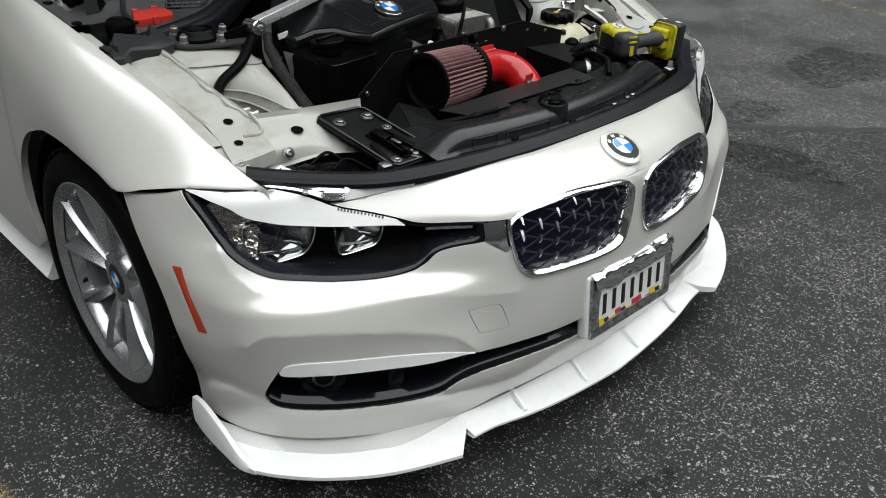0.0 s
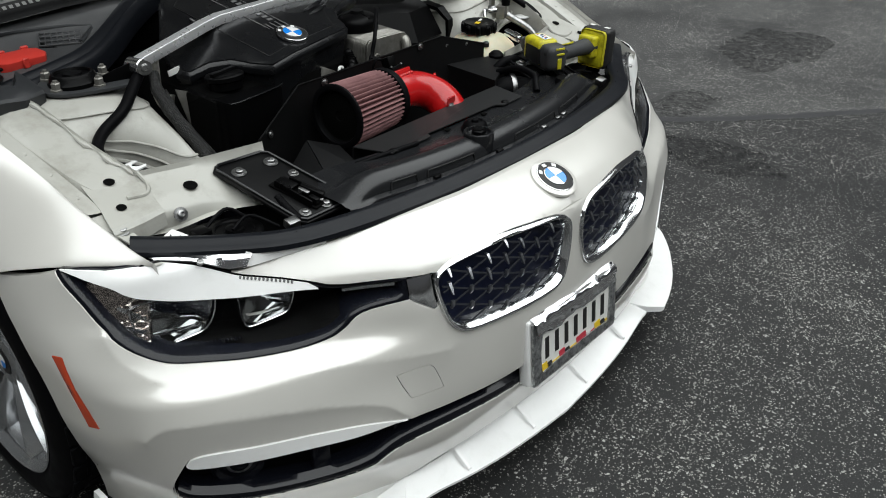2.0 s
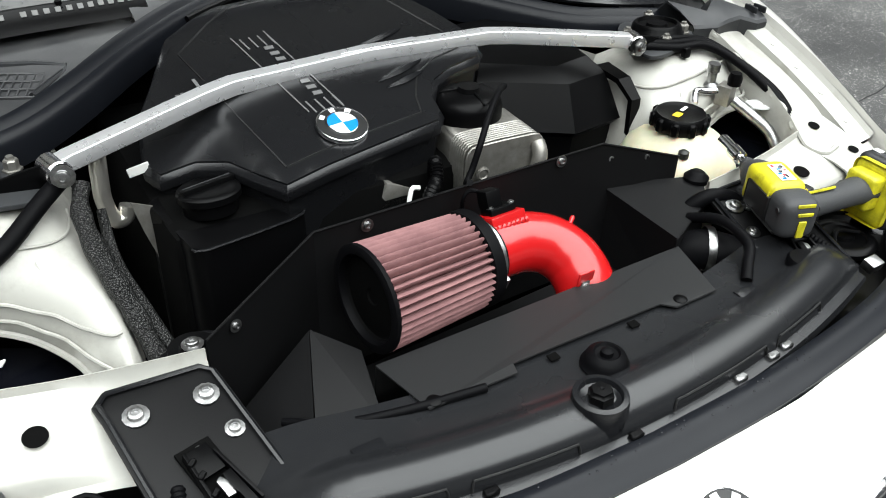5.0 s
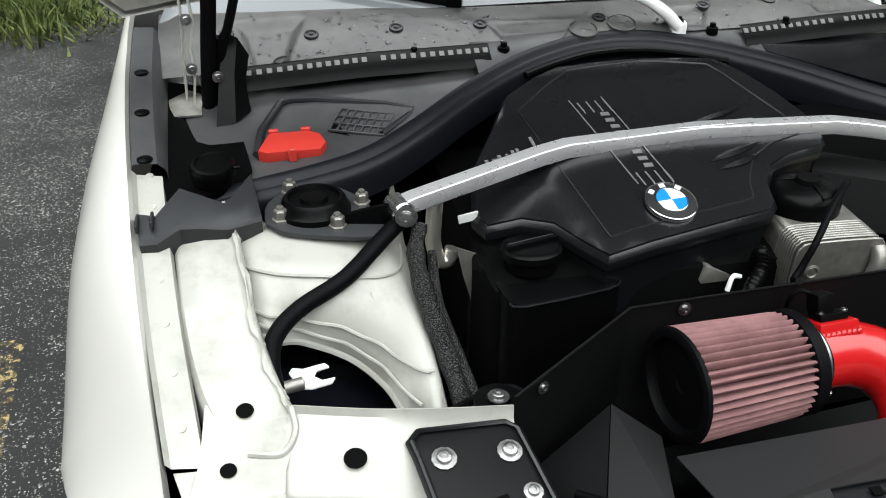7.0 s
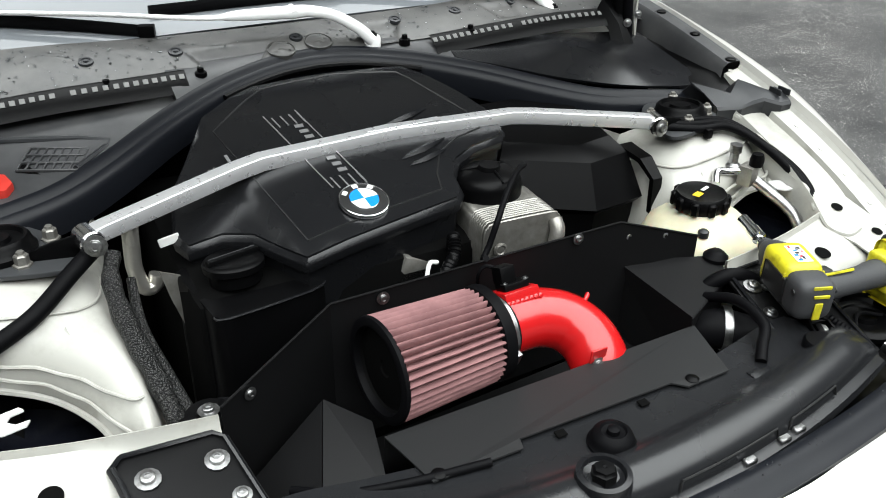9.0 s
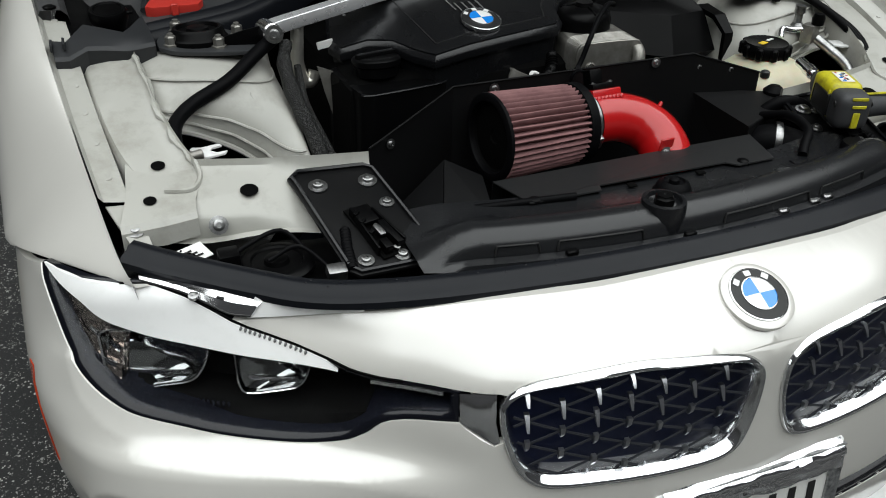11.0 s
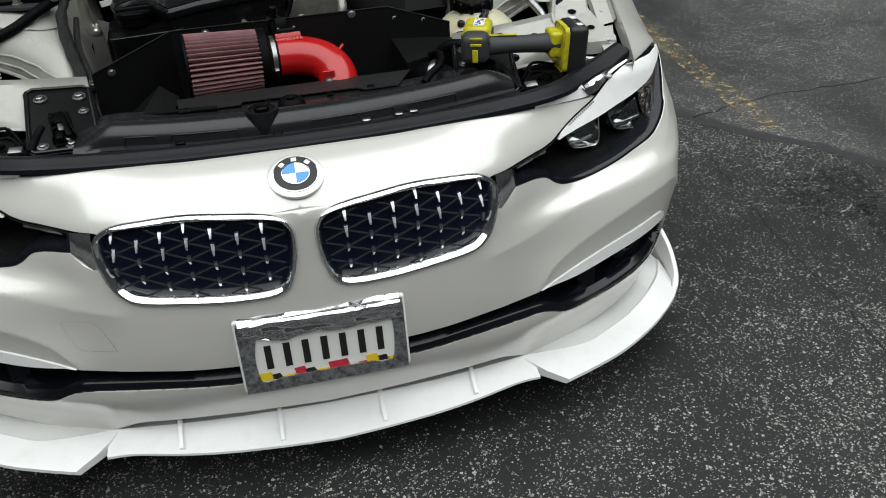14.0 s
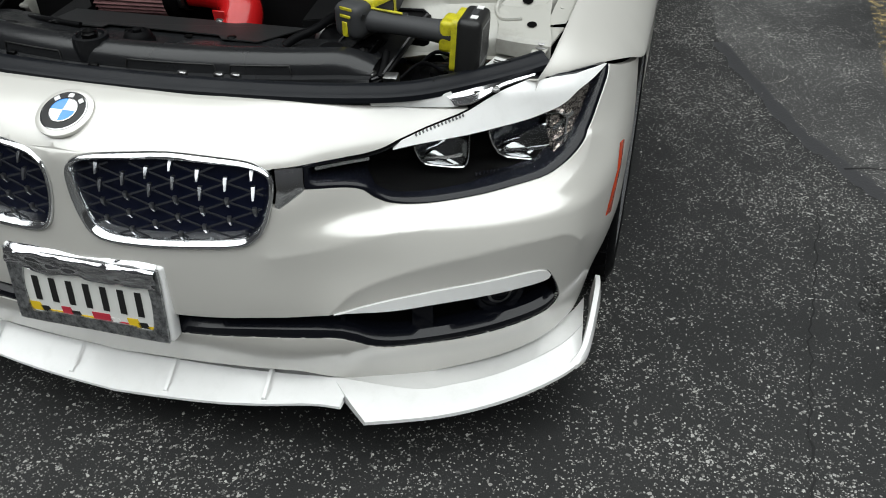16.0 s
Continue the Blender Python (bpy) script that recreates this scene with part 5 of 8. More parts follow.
# black brackets with bolts at both ends of the slam panel
BRACKET = [(-0.520, 0.462, 0.7335), (-0.505, 0.478, 0.734), (-0.400, 0.478, 0.728), (-0.385, 0.465, 0.725), (-0.352, 0.275, 0.687), (-0.36, 0.255, 0.684), (-0.475, 0.250, 0.682), (-0.490, 0.265, 0.685), (-0.515, 0.440, 0.729)]
o = Vector((-0.44, 0.36, 0.7085))
bpose = plane_pose(o, (1, 0, -0.045), (0, 1, 0.215))
inv = bpose.inverted()
for sg in (-1, 1):
    flat = [tuple((inv @ Vector(p)).xy) for p in BRACKET]
    br = part("latch_bracket", sided(flipped(slab(flat, 0.006, bpose, 0.0018)), sg), SHEETMETAL, car, "black steel latch bracket with bolts")
    rim = [bpose @ Vector((*p, 0.003)) for p in shrink(flat, 0.006)]
    part("bracket_rib", sided(flipped(tube([tuple(p) for p in rim + rim[:1]], 0.0032, 6, 1)), sg), SATIN, br)
    for x, y, r in ((-0.408, 0.439, 0.0085), (-0.483, 0.440, 0.0085), (-0.395, 0.385, 0.0065), (-0.437, 0.370, 0.0065), (-0.460, 0.272, 0.0068), (-0.408, 0.272, 0.0068)):
        q = inv @ Vector((x, y, 0.70))
        at = bpose @ Vector((q.x, q.y, 0.001))
        bolt((sg * -at.x, at.y, at.z), (0, -0.21, 1), r, br)
    lm = bpose @ Matrix.Translation((0.006, -0.035, 0.0)) @ Matrix.Rotation(radians(14), 4, "Z")
    # near-black block stands for the shade within the latch opening
    latch = part("latch_opening", sided(flipped(block((0.040, 0.110, 0.003), lm @ Matrix.Translation((0.004, 0, 0.0025)), 0.001, 1)), sg), DARK, br)
    for x, w, h, z0, hh, y0 in ((-0.014, 0.004, 0.090, 0.008, 0.016, 0.0), (0.020, 0.004, 0.075, 0.009, 0.018, -0.006), (0.002, 0.026, 0.036, 0.012, 0.005, 0.026), (0.012, 0.010, 0.05, 0.014, 0.012, -0.024), (-0.004, 0.012, 0.020, 0.010, 0.014, -0.040)):
        part("latch_plate", sided(flipped(block((w, h, hh), lm @ Matrix.Translation((x, y0, z0)) @ Matrix.Rotation(radians(300 * x), 4, "Z"), 0.0015, 2)), sg), PLASTIC, br)
    for y0 in (0.030, 0.012, -0.012):
        part("latch_tooth", sided(flipped(block((0.010, 0.006, 0.008), lm @ Matrix.Translation((-0.010, y0, 0.014)) @ Matrix.Rotation(0.5, 4, "Z"), 0.001, 1)), sg), PLASTIC, br)
    part("latch_tongue", sided(flipped(slab([(-0.005, -0.012), (0.004, -0.012), (0.006, 0.004), (0.001, 0.013), (-0.005, 0.010)], 0.004, lm @ Matrix.Translation((0.002, -0.012, 0.017)), 0.001)), sg), STEEL, br, "bright latch tongue")
    part("latch_rivet", sided(flipped(lathe([(0.005, 0), (0.005, 0.004), (0.003, 0.005), (0, 0.005)], lm @ Matrix.Translation((0.010, -0.046, 0.006)), 12)), sg), STEEL, br)
    part("latch_spring", sided(flipped(corrugated([(-0.470, 0.34, 0.705), (-0.478, 0.30, 0.698), (-0.482, 0.262, 0.690)], 0.008)), sg), RUBBER, br)
    part("bracket_clip", sided(flipped(block((0.026, 0.02, 0.016), bpose @ Matrix.Translation((-0.065, -0.105, 0.006)), 0.003)), sg), STEEL, br)
    # lower tray between seal and white rail, with horn, label and wiring
    tray = part("lamp_tray", sided(thick(loft([[(0.36, 0.20, 0.655), (0.50, 0.22, 0.655), (0.62, 0.29, 0.66), (0.74, 0.37, 0.68)], [(0.36, 0.42, 0.65), (0.50, 0.42, 0.65), (0.62, 0.46, 0.65), (0.76, 0.46, 0.665)]]), 0.01), sg), PLASTIC, car, "black tray behind the headlight")
    hm = Matrix.Translation((sg * 0.566, 0.345, 0.672))
    part("horn", lathe([(0.05, -0.012), (0.052, -0.002), (0.046, 0.003), (0.036, 0.003), (0.034, 0.0), (0.018, 0.0), (0.016, 0.006), (0.007, 0.008), (0, 0.008)], hm, 30), PLASTIC, tray)
    part("lamp_label", slab([(-0.025, -0.016), (0.025, -0.016), (0.025, 0.016), (-0.025, 0.016)], 0.001, Matrix.Translation((sg * 0.675, 0.372, 0.690)) @ Matrix.Rotation(radians(-25 * sg), 4, "Z") @ Matrix.Rotation(radians(12), 4, "X")), PAPER, tray, "white printed label")
    for k in range(3):
        part("label_bar", slab([(-0.018, -0.0015), (0.018 - 0.008 * k, -0.0015), (0.018 - 0.008 * k, 0.0015), (-0.018, 0.0015)], 0.0006, Matrix.Translation((sg * 0.675, 0.370 + 0.007 * (k - 1), 0.6912 + 0.0013 * (k - 1))) @ Matrix.Rotation(radians(-25 * sg), 4, "Z") @ Matrix.Rotation(radians(12), 4, "X")), INK, tray)
    part("lamp_plug", block((0.028, 0.03, 0.03), Matrix.Translation((sg * 0.628, 0.355, 0.680)), 0.004), PLASTIC, tray)
    part("wire", sided(tube([(0.52, 0.36, 0.67), (0.55, 0.385, 0.695), (0.60, 0.37, 0.69), (0.63, 0.35, 0.685)], 0.0035, 8), sg), RUBBER, tray)
    part("wire", sided(tube([(0.50, 0.30, 0.67), (0.535, 0.34, 0.692), (0.58, 0.33, 0.684)], 0.003, 8), sg), RUBBER, tray)

# white inner structure: upper rail, cross rail and strut tower on both sides
for sg in (-1, 1):
    r_rows = []
    for (xo, yo, zo), (xi, yi, zi) in zip(spl([(0.772, 0.83, 0.832), (0.767, 0.76, 0.816), (0.760, 0.66, 0.790), (0.745, 0.57, 0.764), (0.722, 0.505, 0.741)], 4),
                                          spl([(0.700, 0.85, 0.836), (0.684, 0.76, 0.822), (0.673, 0.65, 0.791), (0.655, 0.565, 0.763), (0.637, 0.515, 0.744)], 4)):
        r_rows.append([(xo + 0.002, yo, zo - 0.055), (xo, yo, zo - 0.008), (xo - 0.006, yo, zo), ((xo + xi) / 2, (yo + yi) / 2, (zo + zi) / 2 + 0.002), (xi + 0.010, yi, zi), (xi + 0.003, yi, zi + 0.004), (xi, yi, zi + 0.012), (xi - 0.003, yi, zi + 0.004), (xi - 0.004, yi, zi - 0.05)])
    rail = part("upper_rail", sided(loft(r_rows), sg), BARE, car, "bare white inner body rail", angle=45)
    random.seed(17)
    bead = [(q[4][0] - 0.008 + random.uniform(-0.003, 0.003), q[4][1] + random.uniform(-0.002, 0.002), q[4][2] + 0.003 + random.uniform(0, 0.003)) for q in r_rows]
    part("seam_sealer", sided(tube(bead, lambda u: 0.004 + 0.0015 * math.sin(u * 37) + 0.001 * math.sin(u * 91), 8, 2), sg), BARE, rail, "lumpy seam sealer")
    c_rows = []
    for u in np.linspace(0, 1, 14):
        back = np.array(spl([(0.645, 0.520, 0.745), (0.55, 0.497, 0.742), (0.47, 0.484, 0.740), (0.391, 0.476, 0.737)], 5)[int(u * 15)])
        front = np.array(spl([(0.722, 0.440, 0.722), (0.60, 0.420, 0.713), (0.50, 0.402, 0.711), (0.405, 0.400, 0.711)], 5)[int(u * 15)])
        sink = 0.020 * min(1.0, max(0.0, (u - 0.50) / 0.08))
        low = front + (-0.004, -0.006, -0.030 - 0.006 * math.sin(u * 9))
        c_rows.append([low + (0, -0.012, -0.001), low, front + (0, -0.003, -0.006 - sink), front + (0, 0.003, -sink), (front * 0.55 + back * 0.45) + (0, 0, 0.003 - sink), back + (0, -0.012, -0.002 - sink * 0.8), back + (0, -0.002, 0.004 - sink * 0.3), back + (0, 0.0, 0.014), back + (0, 0.004, 0.012), back + (0, 0.005, -0.04)])
    cross = part("cross_rail", sided(loft(c_rows), sg), BARE, car, "white cross rail beside the slam panel", angle=45)
    # flat near-black discs stand in for the shade inside the holes
    for x, y, z, r in ((0.691, 0.528, 0.7525, 0.010), (0.577, 0.452, 0.7305, 0.013), (0.712, 0.458, 0.7345, 0.009)):
        part("hole", lathe([(r, 0.0), (r, 0.0008), (0, 0.0008)], aim((sg * x, y, z), (0, -0.22, 1)), 20), DARK, cross)
    # end bracket of the rail, folded down at its front
    tip = [[(0.640, 0.530, 0.7475), (0.690, 0.540, 0.7520), (0.735, 0.545, 0.7535)], [(0.645, 0.470, 0.7340), (0.692, 0.476, 0.7360), (0.742, 0.476, 0.7360)], [(0.652, 0.450, 0.7310), (0.695, 0.452, 0.7315), (0.748, 0.452, 0.7310)],
           [(0.655, 0.425, 0.7245), (0.700, 0.420, 0.7240), (0.756, 0.418, 0.7230)], [(0.655, 0.418, 0.718), (0.700, 0.413, 0.7160), (0.756, 0.411, 0.7150)], [(0.655, 0.416, 0.692), (0.700, 0.411, 0.688), (0.756, 0.409, 0.690)]]
    part("rail_end", sided(thick(loft(tip), 0.003), sg), BARE, cross, angle=30)
    bolt((sg * 0.630, 0.410, 0.706), (0, -1, 0.5), 0.008, cross)
    # lip that joins rail and cross rail
    part("joint_lip", sided(tube([(0.640, 0.520, 0.756), (0.638, 0.495, 0.741), (0.655, 0.470, 0.736), (0.690, 0.475, 0.738)], 0.004, 6), sg), BARE, cross)
    # strut tower
    w_rows = []
    top = spl([(0.705, 0.86, 0.80), (0.690, 0.79, 0.812), (0.650, 0.745, 0.816), (0.592, 0.730, 0.818), (0.545, 0.738, 0.817), (0.510, 0.762, 0.814), (0.488, 0.80, 0.81), (0.478, 0.86, 0.80)], 4)
    mid = spl([(0.700, 0.84, 0.77), (0.682, 0.72, 0.775), (0.636, 0.684, 0.778), (0.572, 0.668, 0.770), (0.520, 0.655, 0.752), (0.480, 0.645, 0.735), (0.450, 0.68, 0.725), (0.440, 0.86, 0.72)], 4)
    low = spl([(0.690, 0.80, 0.72), (0.662, 0.656, 0.753), (0.618, 0.668, 0.731), (0.558, 0.660, 0.700), (0.516, 0.632, 0.668), (0.488, 0.595, 0.632), (0.445, 0.535, 0.64), (0.415, 0.80, 0.55)], 4)
    foot = spl([(0.690, 0.80, 0.70), (0.662, 0.668, 0.744), (0.616, 0.680, 0.722), (0.556, 0.672, 0.691), (0.514, 0.644, 0.659), (0.486, 0.607, 0.623), (0.440, 0.545, 0.60), (0.405, 0.80, 0.45)], 4)
    dome = [(0.592 + (x - 0.592) * 0.55, 0.845 + (y - 0.845) * 0.55, z + 0.012) for x, y, z in top]
    part_rows = [dome, top, [tuple((np.array(a) * 0.6 + np.array(b) * 0.4) + (0, -0.006, 0.008)) for a, b in zip(top, mid)], mid, [tuple((np.array(a) * 0.5 + np.array(b) * 0.5) + (0, 0, 0.004)) for a, b in zip(mid, low)], low, foot]
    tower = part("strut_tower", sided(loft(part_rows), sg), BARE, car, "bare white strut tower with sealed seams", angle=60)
    part("sealer_flap", sided(slab([(0, 0), (0.014, 0.004), (0.018, 0.012), (0.006, 0.010), (0.002, 0.016)], 0.0015, plane_pose((0.520, 0.676, 0.772), (1, 0.1, -0.2), (0, 0.5, 0.8))), sg), BARE, tower)
    for lift, a0, b0 in ((0.35, 3, -5), (0.72, 4, -7)):
        crease = [tuple(np.array(p) * (1 - lift) + np.array(q) * lift + (0, -0.006 + 0.002 * math.sin(i * 1.7), 0.006)) for i, (p, q) in enumerate(zip(part_rows[3], part_rows[5]))][a0:b0]
        part("panel_crease", sided(tube(crease, 0.0026, 6, 2), sg), BARE, tower)
    part("tower_seam", sided(tube([tuple(np.array(p) + (0, -0.002, 0.001)) for p in part_rows[2][2:-2]], 0.0022, 6, 2), sg), BARE, tower)
    part("arch_flange", sided(tube([tuple(np.array(p) + (0, -0.003, 0.0)) for p in low[3:-4]], 0.0045, 6, 2), sg), BARE, tower)
    back = loft([[(0.478, 0.86, 0.80), (0.45, 0.95, 0.80), (0.45, 1.1, 0.80)], [(0.41, 0.80, 0.45), (0.40, 0.95, 0.45), (0.40, 1.1, 0.45)]])
    part("inner_wall", sided(back, sg), BARE, tower)
    # dark liner under the arch opening
    liner = []
    for j in range(9):
        y = 0.72 - 0.03 * j
        liner.append([(0.70 - 0.04 * i, y, 0.690 - 0.12 * (i / 7) ** 1.5 - 0.010 * (j - 4) ** 2 / 16 - 0.02 * j / 8) for i in range(9)])
    part("liner_dome", sided(loft(liner), sg), PIANO, car, "dark plastic liner seen through the inner arch")
    # top mount
    seat = [(0.648, 0.802), (0.642, 0.789), (0.625, 0.769), (0.585, 0.752), (0.538, 0.739), (0.505, 0.736), (0.492, 0.750), (0.500, 0.800), (0.514, 0.842), (0.550, 0.886), (0.600, 0.892), (0.642, 0.852)]
    mount = part("top_mount", sided(slab(dedupe(spl(seat, 3, True)), 0.007, Matrix.Translation((0, 0, 0.8365)), 0.0015), sg), PLATESTEEL, car, "dark grey strut top plate with nuts")
    part("mount_dome", lathe([(0.050, -0.004), (0.050, 0.004), (0.046, 0.008), (0.044, 0.016), (0.040, 0.021), (0.036, 0.021), (0.034, 0.015), (0.020, 0.014), (0.018, 0.020), (0.0, 0.021)], Matrix.Translation((sg * 0.580, 0.820, 0.837)) @ Matrix.Rotation(radians(-4), 4, "X"), 40), PLASTIC, mount, "black rubber-capped dome")
    for x, y in ((0.627, 0.800), (0.554, 0.768), (0.514, 0.825), (0.61, 0.875)):
        part("mount_nut", lathe([(0.0125, 0), (0.0125, 0.003), (0.0095, 0.004), (0.0095, 0.015), (0.008, 0.017), (0.0055, 0.0175), (0.005, 0.021), (0, 0.021)], Matrix.Translation((sg * x, y, 0.8365)), 6), CAST, mount, angle=30)
    arm = slab([(0.0, -0.016), (0.045, -0.022), (0.085, -0.016), (0.100, 0.0), (0.085, 0.016), (0.045, 0.012), (0.0, 0.004)], 0.006, plane_pose((0.555, 0.782, 0.842), (-1, -0.22, 0.14), (0, 0, 1)), 0.0012)
    part("brace_foot", sided(arm, sg), PLASTIC, mount)
    # near-black sheet put in for the shade between rail and fender
    part("gap_shade", sided(loft([[(0.80, 0.95, 0.80), (0.79, 0.75, 0.77), (0.77, 0.55, 0.70), (0.745, 0.43, 0.64)], [(0.70, 0.95, 0.78), (0.70, 0.75, 0.74), (0.70, 0.55, 0.67), (0.69, 0.43, 0.62)]]), sg), DARK, car)
    # padded cable from the tower into the arch, with a pale fork clip
    if sg < 0:
        part("cable", tube([(-0.462, 0.770, 0.842), (-0.50, 0.735, 0.830), (-0.555, 0.690, 0.806), (-0.615, 0.665, 0.786), (-0.648, 0.635, 0.772), (-0.658, 0.600, 0.758), (-0.655, 0.570, 0.735)], 0.0115, 12), RUBBER, car, "cloth-wrapped black cable")
        fm = Matrix.Translation((-0.630, 0.585, 0.735)) @ Matrix.Rotation(radians(8), 4, "Z")
        part("fork_clip", slab([(0, -0.010), (0.015, -0.016), (0.040, -0.014), (0.046, -0.006), (0.030, -0.006), (0.022, 0.004), (0.028, 0.014), (0.044, 0.016), (0.040, 0.024), (0.012, 0.022), (0, 0.028), (-0.006, 0.02)], 0.004, fm, 0.001), WHITE, car, "white plastic fork clip")
        part("clip_peg", lathe([(0.008, 0), (0.008, 0.028), (0, 0.03)], aim((-0.650, 0.576, 0.735), (1, 0.1, 0.1)), 14), CAST, car)
        for k in range(9):
            part("stamped_mark", block((0.004, 0.006, 0.001), Matrix.Translation((-0.742 + 0.0012 * k, 0.775 - 0.011 * k, 0.8195 - 0.0028 * k)) @ Matrix.Rotation(radians(14), 4, "X"), 0), CAST, rail)

# strut brace: polished flat bar with a bolt at each end
BAR = [(-0.472, 0.764, 0.859), (-0.452, 0.770, 0.863), (-0.26, 0.826, 0.884), (-0.215, 0.836, 0.888), (0.0, 0.846, 0.892), (0.215, 0.836, 0.888), (0.26, 0.826, 0.884), (0.452, 0.770, 0.863), (0.472, 0.764, 0.859)]
bar_line = []
for a, b in zip(BAR, BAR[1:]):
    bar_line += [tuple(np.array(a) + (np.array(b) - np.array(a)) * k / 4) for k in range(4)]
bar_line.append(BAR[-1])
oval = [(0.0125 * math.copysign(abs(math.cos(t)) ** 0.2, math.cos(t)), 0.0115 * math.copysign(abs(math.sin(t)) ** 0.2, math.sin(t))) for t in np.linspace(0, 2 * math.pi, 20, endpoint=False)]
brace = part("strut_brace", sweep(bar_line, oval), BRACE, car, "polished aluminium strut brace", angle=50)
for sg in (-1, 1):
    part("brace_clevis", lathe([(0, -0.018), (0.015, -0.018), (0.017, -0.016), (0.017, 0.016), (0.015, 0.018), (0, 0.018)], aim((sg * 0.472, 0.764, 0.857), (sg * 0.25, 1, 0)), 24), ALLOY, brace)
    bolt((sg * 0.466, 0.742, 0.857), (sg * 0.25, -1, 0.1), 0.009, brace)
part("brace_label", block((0.13, 0.016, 0.0012), Matrix.Translation((0.02, 0.844, 0.9035)) @ Matrix.Rotation(radians(-4), 4, "X"), 0.0004, 1), BRACE, brace, "scuffed foil strip on the bar")


# engine cover
def cover_height(x, y):
    base = 0.838 + 0.27 * (y - 0.66)
    left = min(0.0, x + 0.10)
    base -= 0.55 * left * left + 0.0
    base -= max(0.0, y - 0.98) ** 2 * 3.0
    # flank beyond the crease on the car's right
    cx = -0.216 + (y - 0.645) * (-0.267 + 0.216) / (0.945 - 0.645)
    d = cx - x
    if d > 0:
        base -= 0.012 * min(1.0, d / 0.012) + 0.10 * d
    return base


COVER = [(-0.216, 0.646), (-0.09, 0.665), (0.033, 0.686), (0.046, 0.700), (0.052, 0.735), (0.075, 0.768), (0.115, 0.788), (0.172, 0.800), (0.186, 0.815), (0.186, 0.870), (0.165, 0.925), (0.105, 1.035), (-0.02, 1.072), (-0.16, 1.050),
         (-0.262, 0.985), (-0.335, 0.885), (-0.356, 0.800), (-0.345, 0.772), (-0.300, 0.762), (-0.262, 0.735), (-0.238, 0.695)]
cover_loop = dedupe([p for a, b in zip(COVER, COVER[1:] + COVER[:1]) for p in [a, tuple((np.array(a) + np.array(b)) / 2)]])


def on_cover(x, y, out=0.0):
    return Vector((x, y, cover_height(x, y) + out))


engine = part("engine_cover", panel(cover_loop, on_cover, (), (0.014, 0.014), edge=0), COVERMAT, car, "black plastic engine cover with silver print", angle=60)
rows = []
for inset, drop in ((0.0, 0.0), (0.0, -0.003), (-0.006, -0.010), (-0.0065, -0.012), (-0.0045, -0.024), (0.002, -0.026), (0.006, -0.085), (0.02, -0.25)):
    loop = shrink(cover_loop, inset)
    rows.append([(x, y, cover_height(*cover_loop[i]) + drop) for i, (x, y) in enumerate(loop)])
rows = [r + r[:1] for r in rows]
part("cover_skirt", loft(rows), COVERMAT, engine, angle=28)
# raised field with a fine groove round it
FIELD = [(-0.205, 0.672), (0.018, 0.706), (0.028, 0.740), (0.055, 0.785), (0.10, 0.812), (0.150, 0.825), (0.150, 0.87), (0.085, 1.010), (-0.02, 1.045), (-0.15, 1.025), (-0.255, 0.945)]
field_loop = dedupe([tuple(np.array(a) + (np.array(b) - np.array(a)) * k / 5) for a, b in zip(FIELD, FIELD[1:] + FIELD[:1]) for k in range(5)])
ln = [tuple(on_cover(x, y, 0.0006)) for x, y in field_loop]
part("cover_groove", sweep(ln + ln[:1], [(-0.0012, -0.001), (0.0012, -0.001), (0.0012, 0.0006), (-0.0012, 0.0006)], caps=False), INK, engine)
ci = on_cover(-0.105, 0.712, 0.004)
cn = (on_cover(-0.105, 0.722) - on_cover(-0.105, 0.702)).cross(Vector((-1, 0, 0))).normalized()
cn = cn if cn.z > 0 else -cn
badge(plane_pose(ci, (1, 0.10, 0), Vector((0, 1, 0.27))), 0.037, engine)
for off in (-0.030, 0.022):
    a, b = on_cover(-0.145 + off, 0.945, 0.0012), on_cover(-0.105 + off, 0.755, 0.0012)
    part("print_line", sweep([tuple(a + (b - a) * k / 6) for k in range(7)], [(-0.001, -0.0006), (0.001, -0.0006), (0.001, 0.0006), (-0.001, 0.0006)]), SILVERINK, engine)
for base_y in (0.925, 0.765):
    for k in range(4):
        u = on_cover(-0.168 + 0.014 * k + (0.945 - base_y) * 0.21, base_y + 0.012, 0.001)
        v = on_cover(-0.163 + 0.014 * k + (0.945 - base_y) * 0.21, base_y - 0.014, 0.001)
        part("print_line", sweep([tuple(u), tuple(v)], [(-0.0012, -0.0006), (0.0012, -0.0006), (0.0012, 0.0006), (-0.0012, 0.0006)]), SILVERINK, engine)
for k in range(9):
    y = 0.905 - 0.0145 * k
    c = on_cover(-0.139 + (0.945 - y) * 0.21, y, 0.001)
    part("print_bar", block((0.014, 0.008, 0.0012), Matrix.Translation(c) @ Matrix.Rotation(radians(15), 4, "X"), 0), SILVERINK, engine)
for c0, strokes in ((-0.318, ((0.0, 0.0, 0.006, 0.040), (0.012, 0.009, 0.012, 0.012), (0.012, -0.011, 0.012, 0.012))), (-0.293, ((-0.006, 0.0, 0.006, 0.040), (0.004, 0.004, 0.004, 0.026), (0.014, 0.0, 0.006, 0.040))), (-0.268, ((-0.004, 0.0, 0.005, 0.040), (0.006, -0.004, 0.004, 0.026), (0.015, 0.0, 0.005, 0.040)))):
    for dx, dy, w, h in strokes:
        c = on_cover(c0 + dx, 0.865 + dy, 0.0012)
        part("print_block", block((w, h, 0.0016), Matrix.Translation(c) @ Matrix.Rotation(radians(15), 4, "X") @ Matrix.Rotation(radians(6), 4, "Z"), 0.0004, 1), SILVERINK, engine)
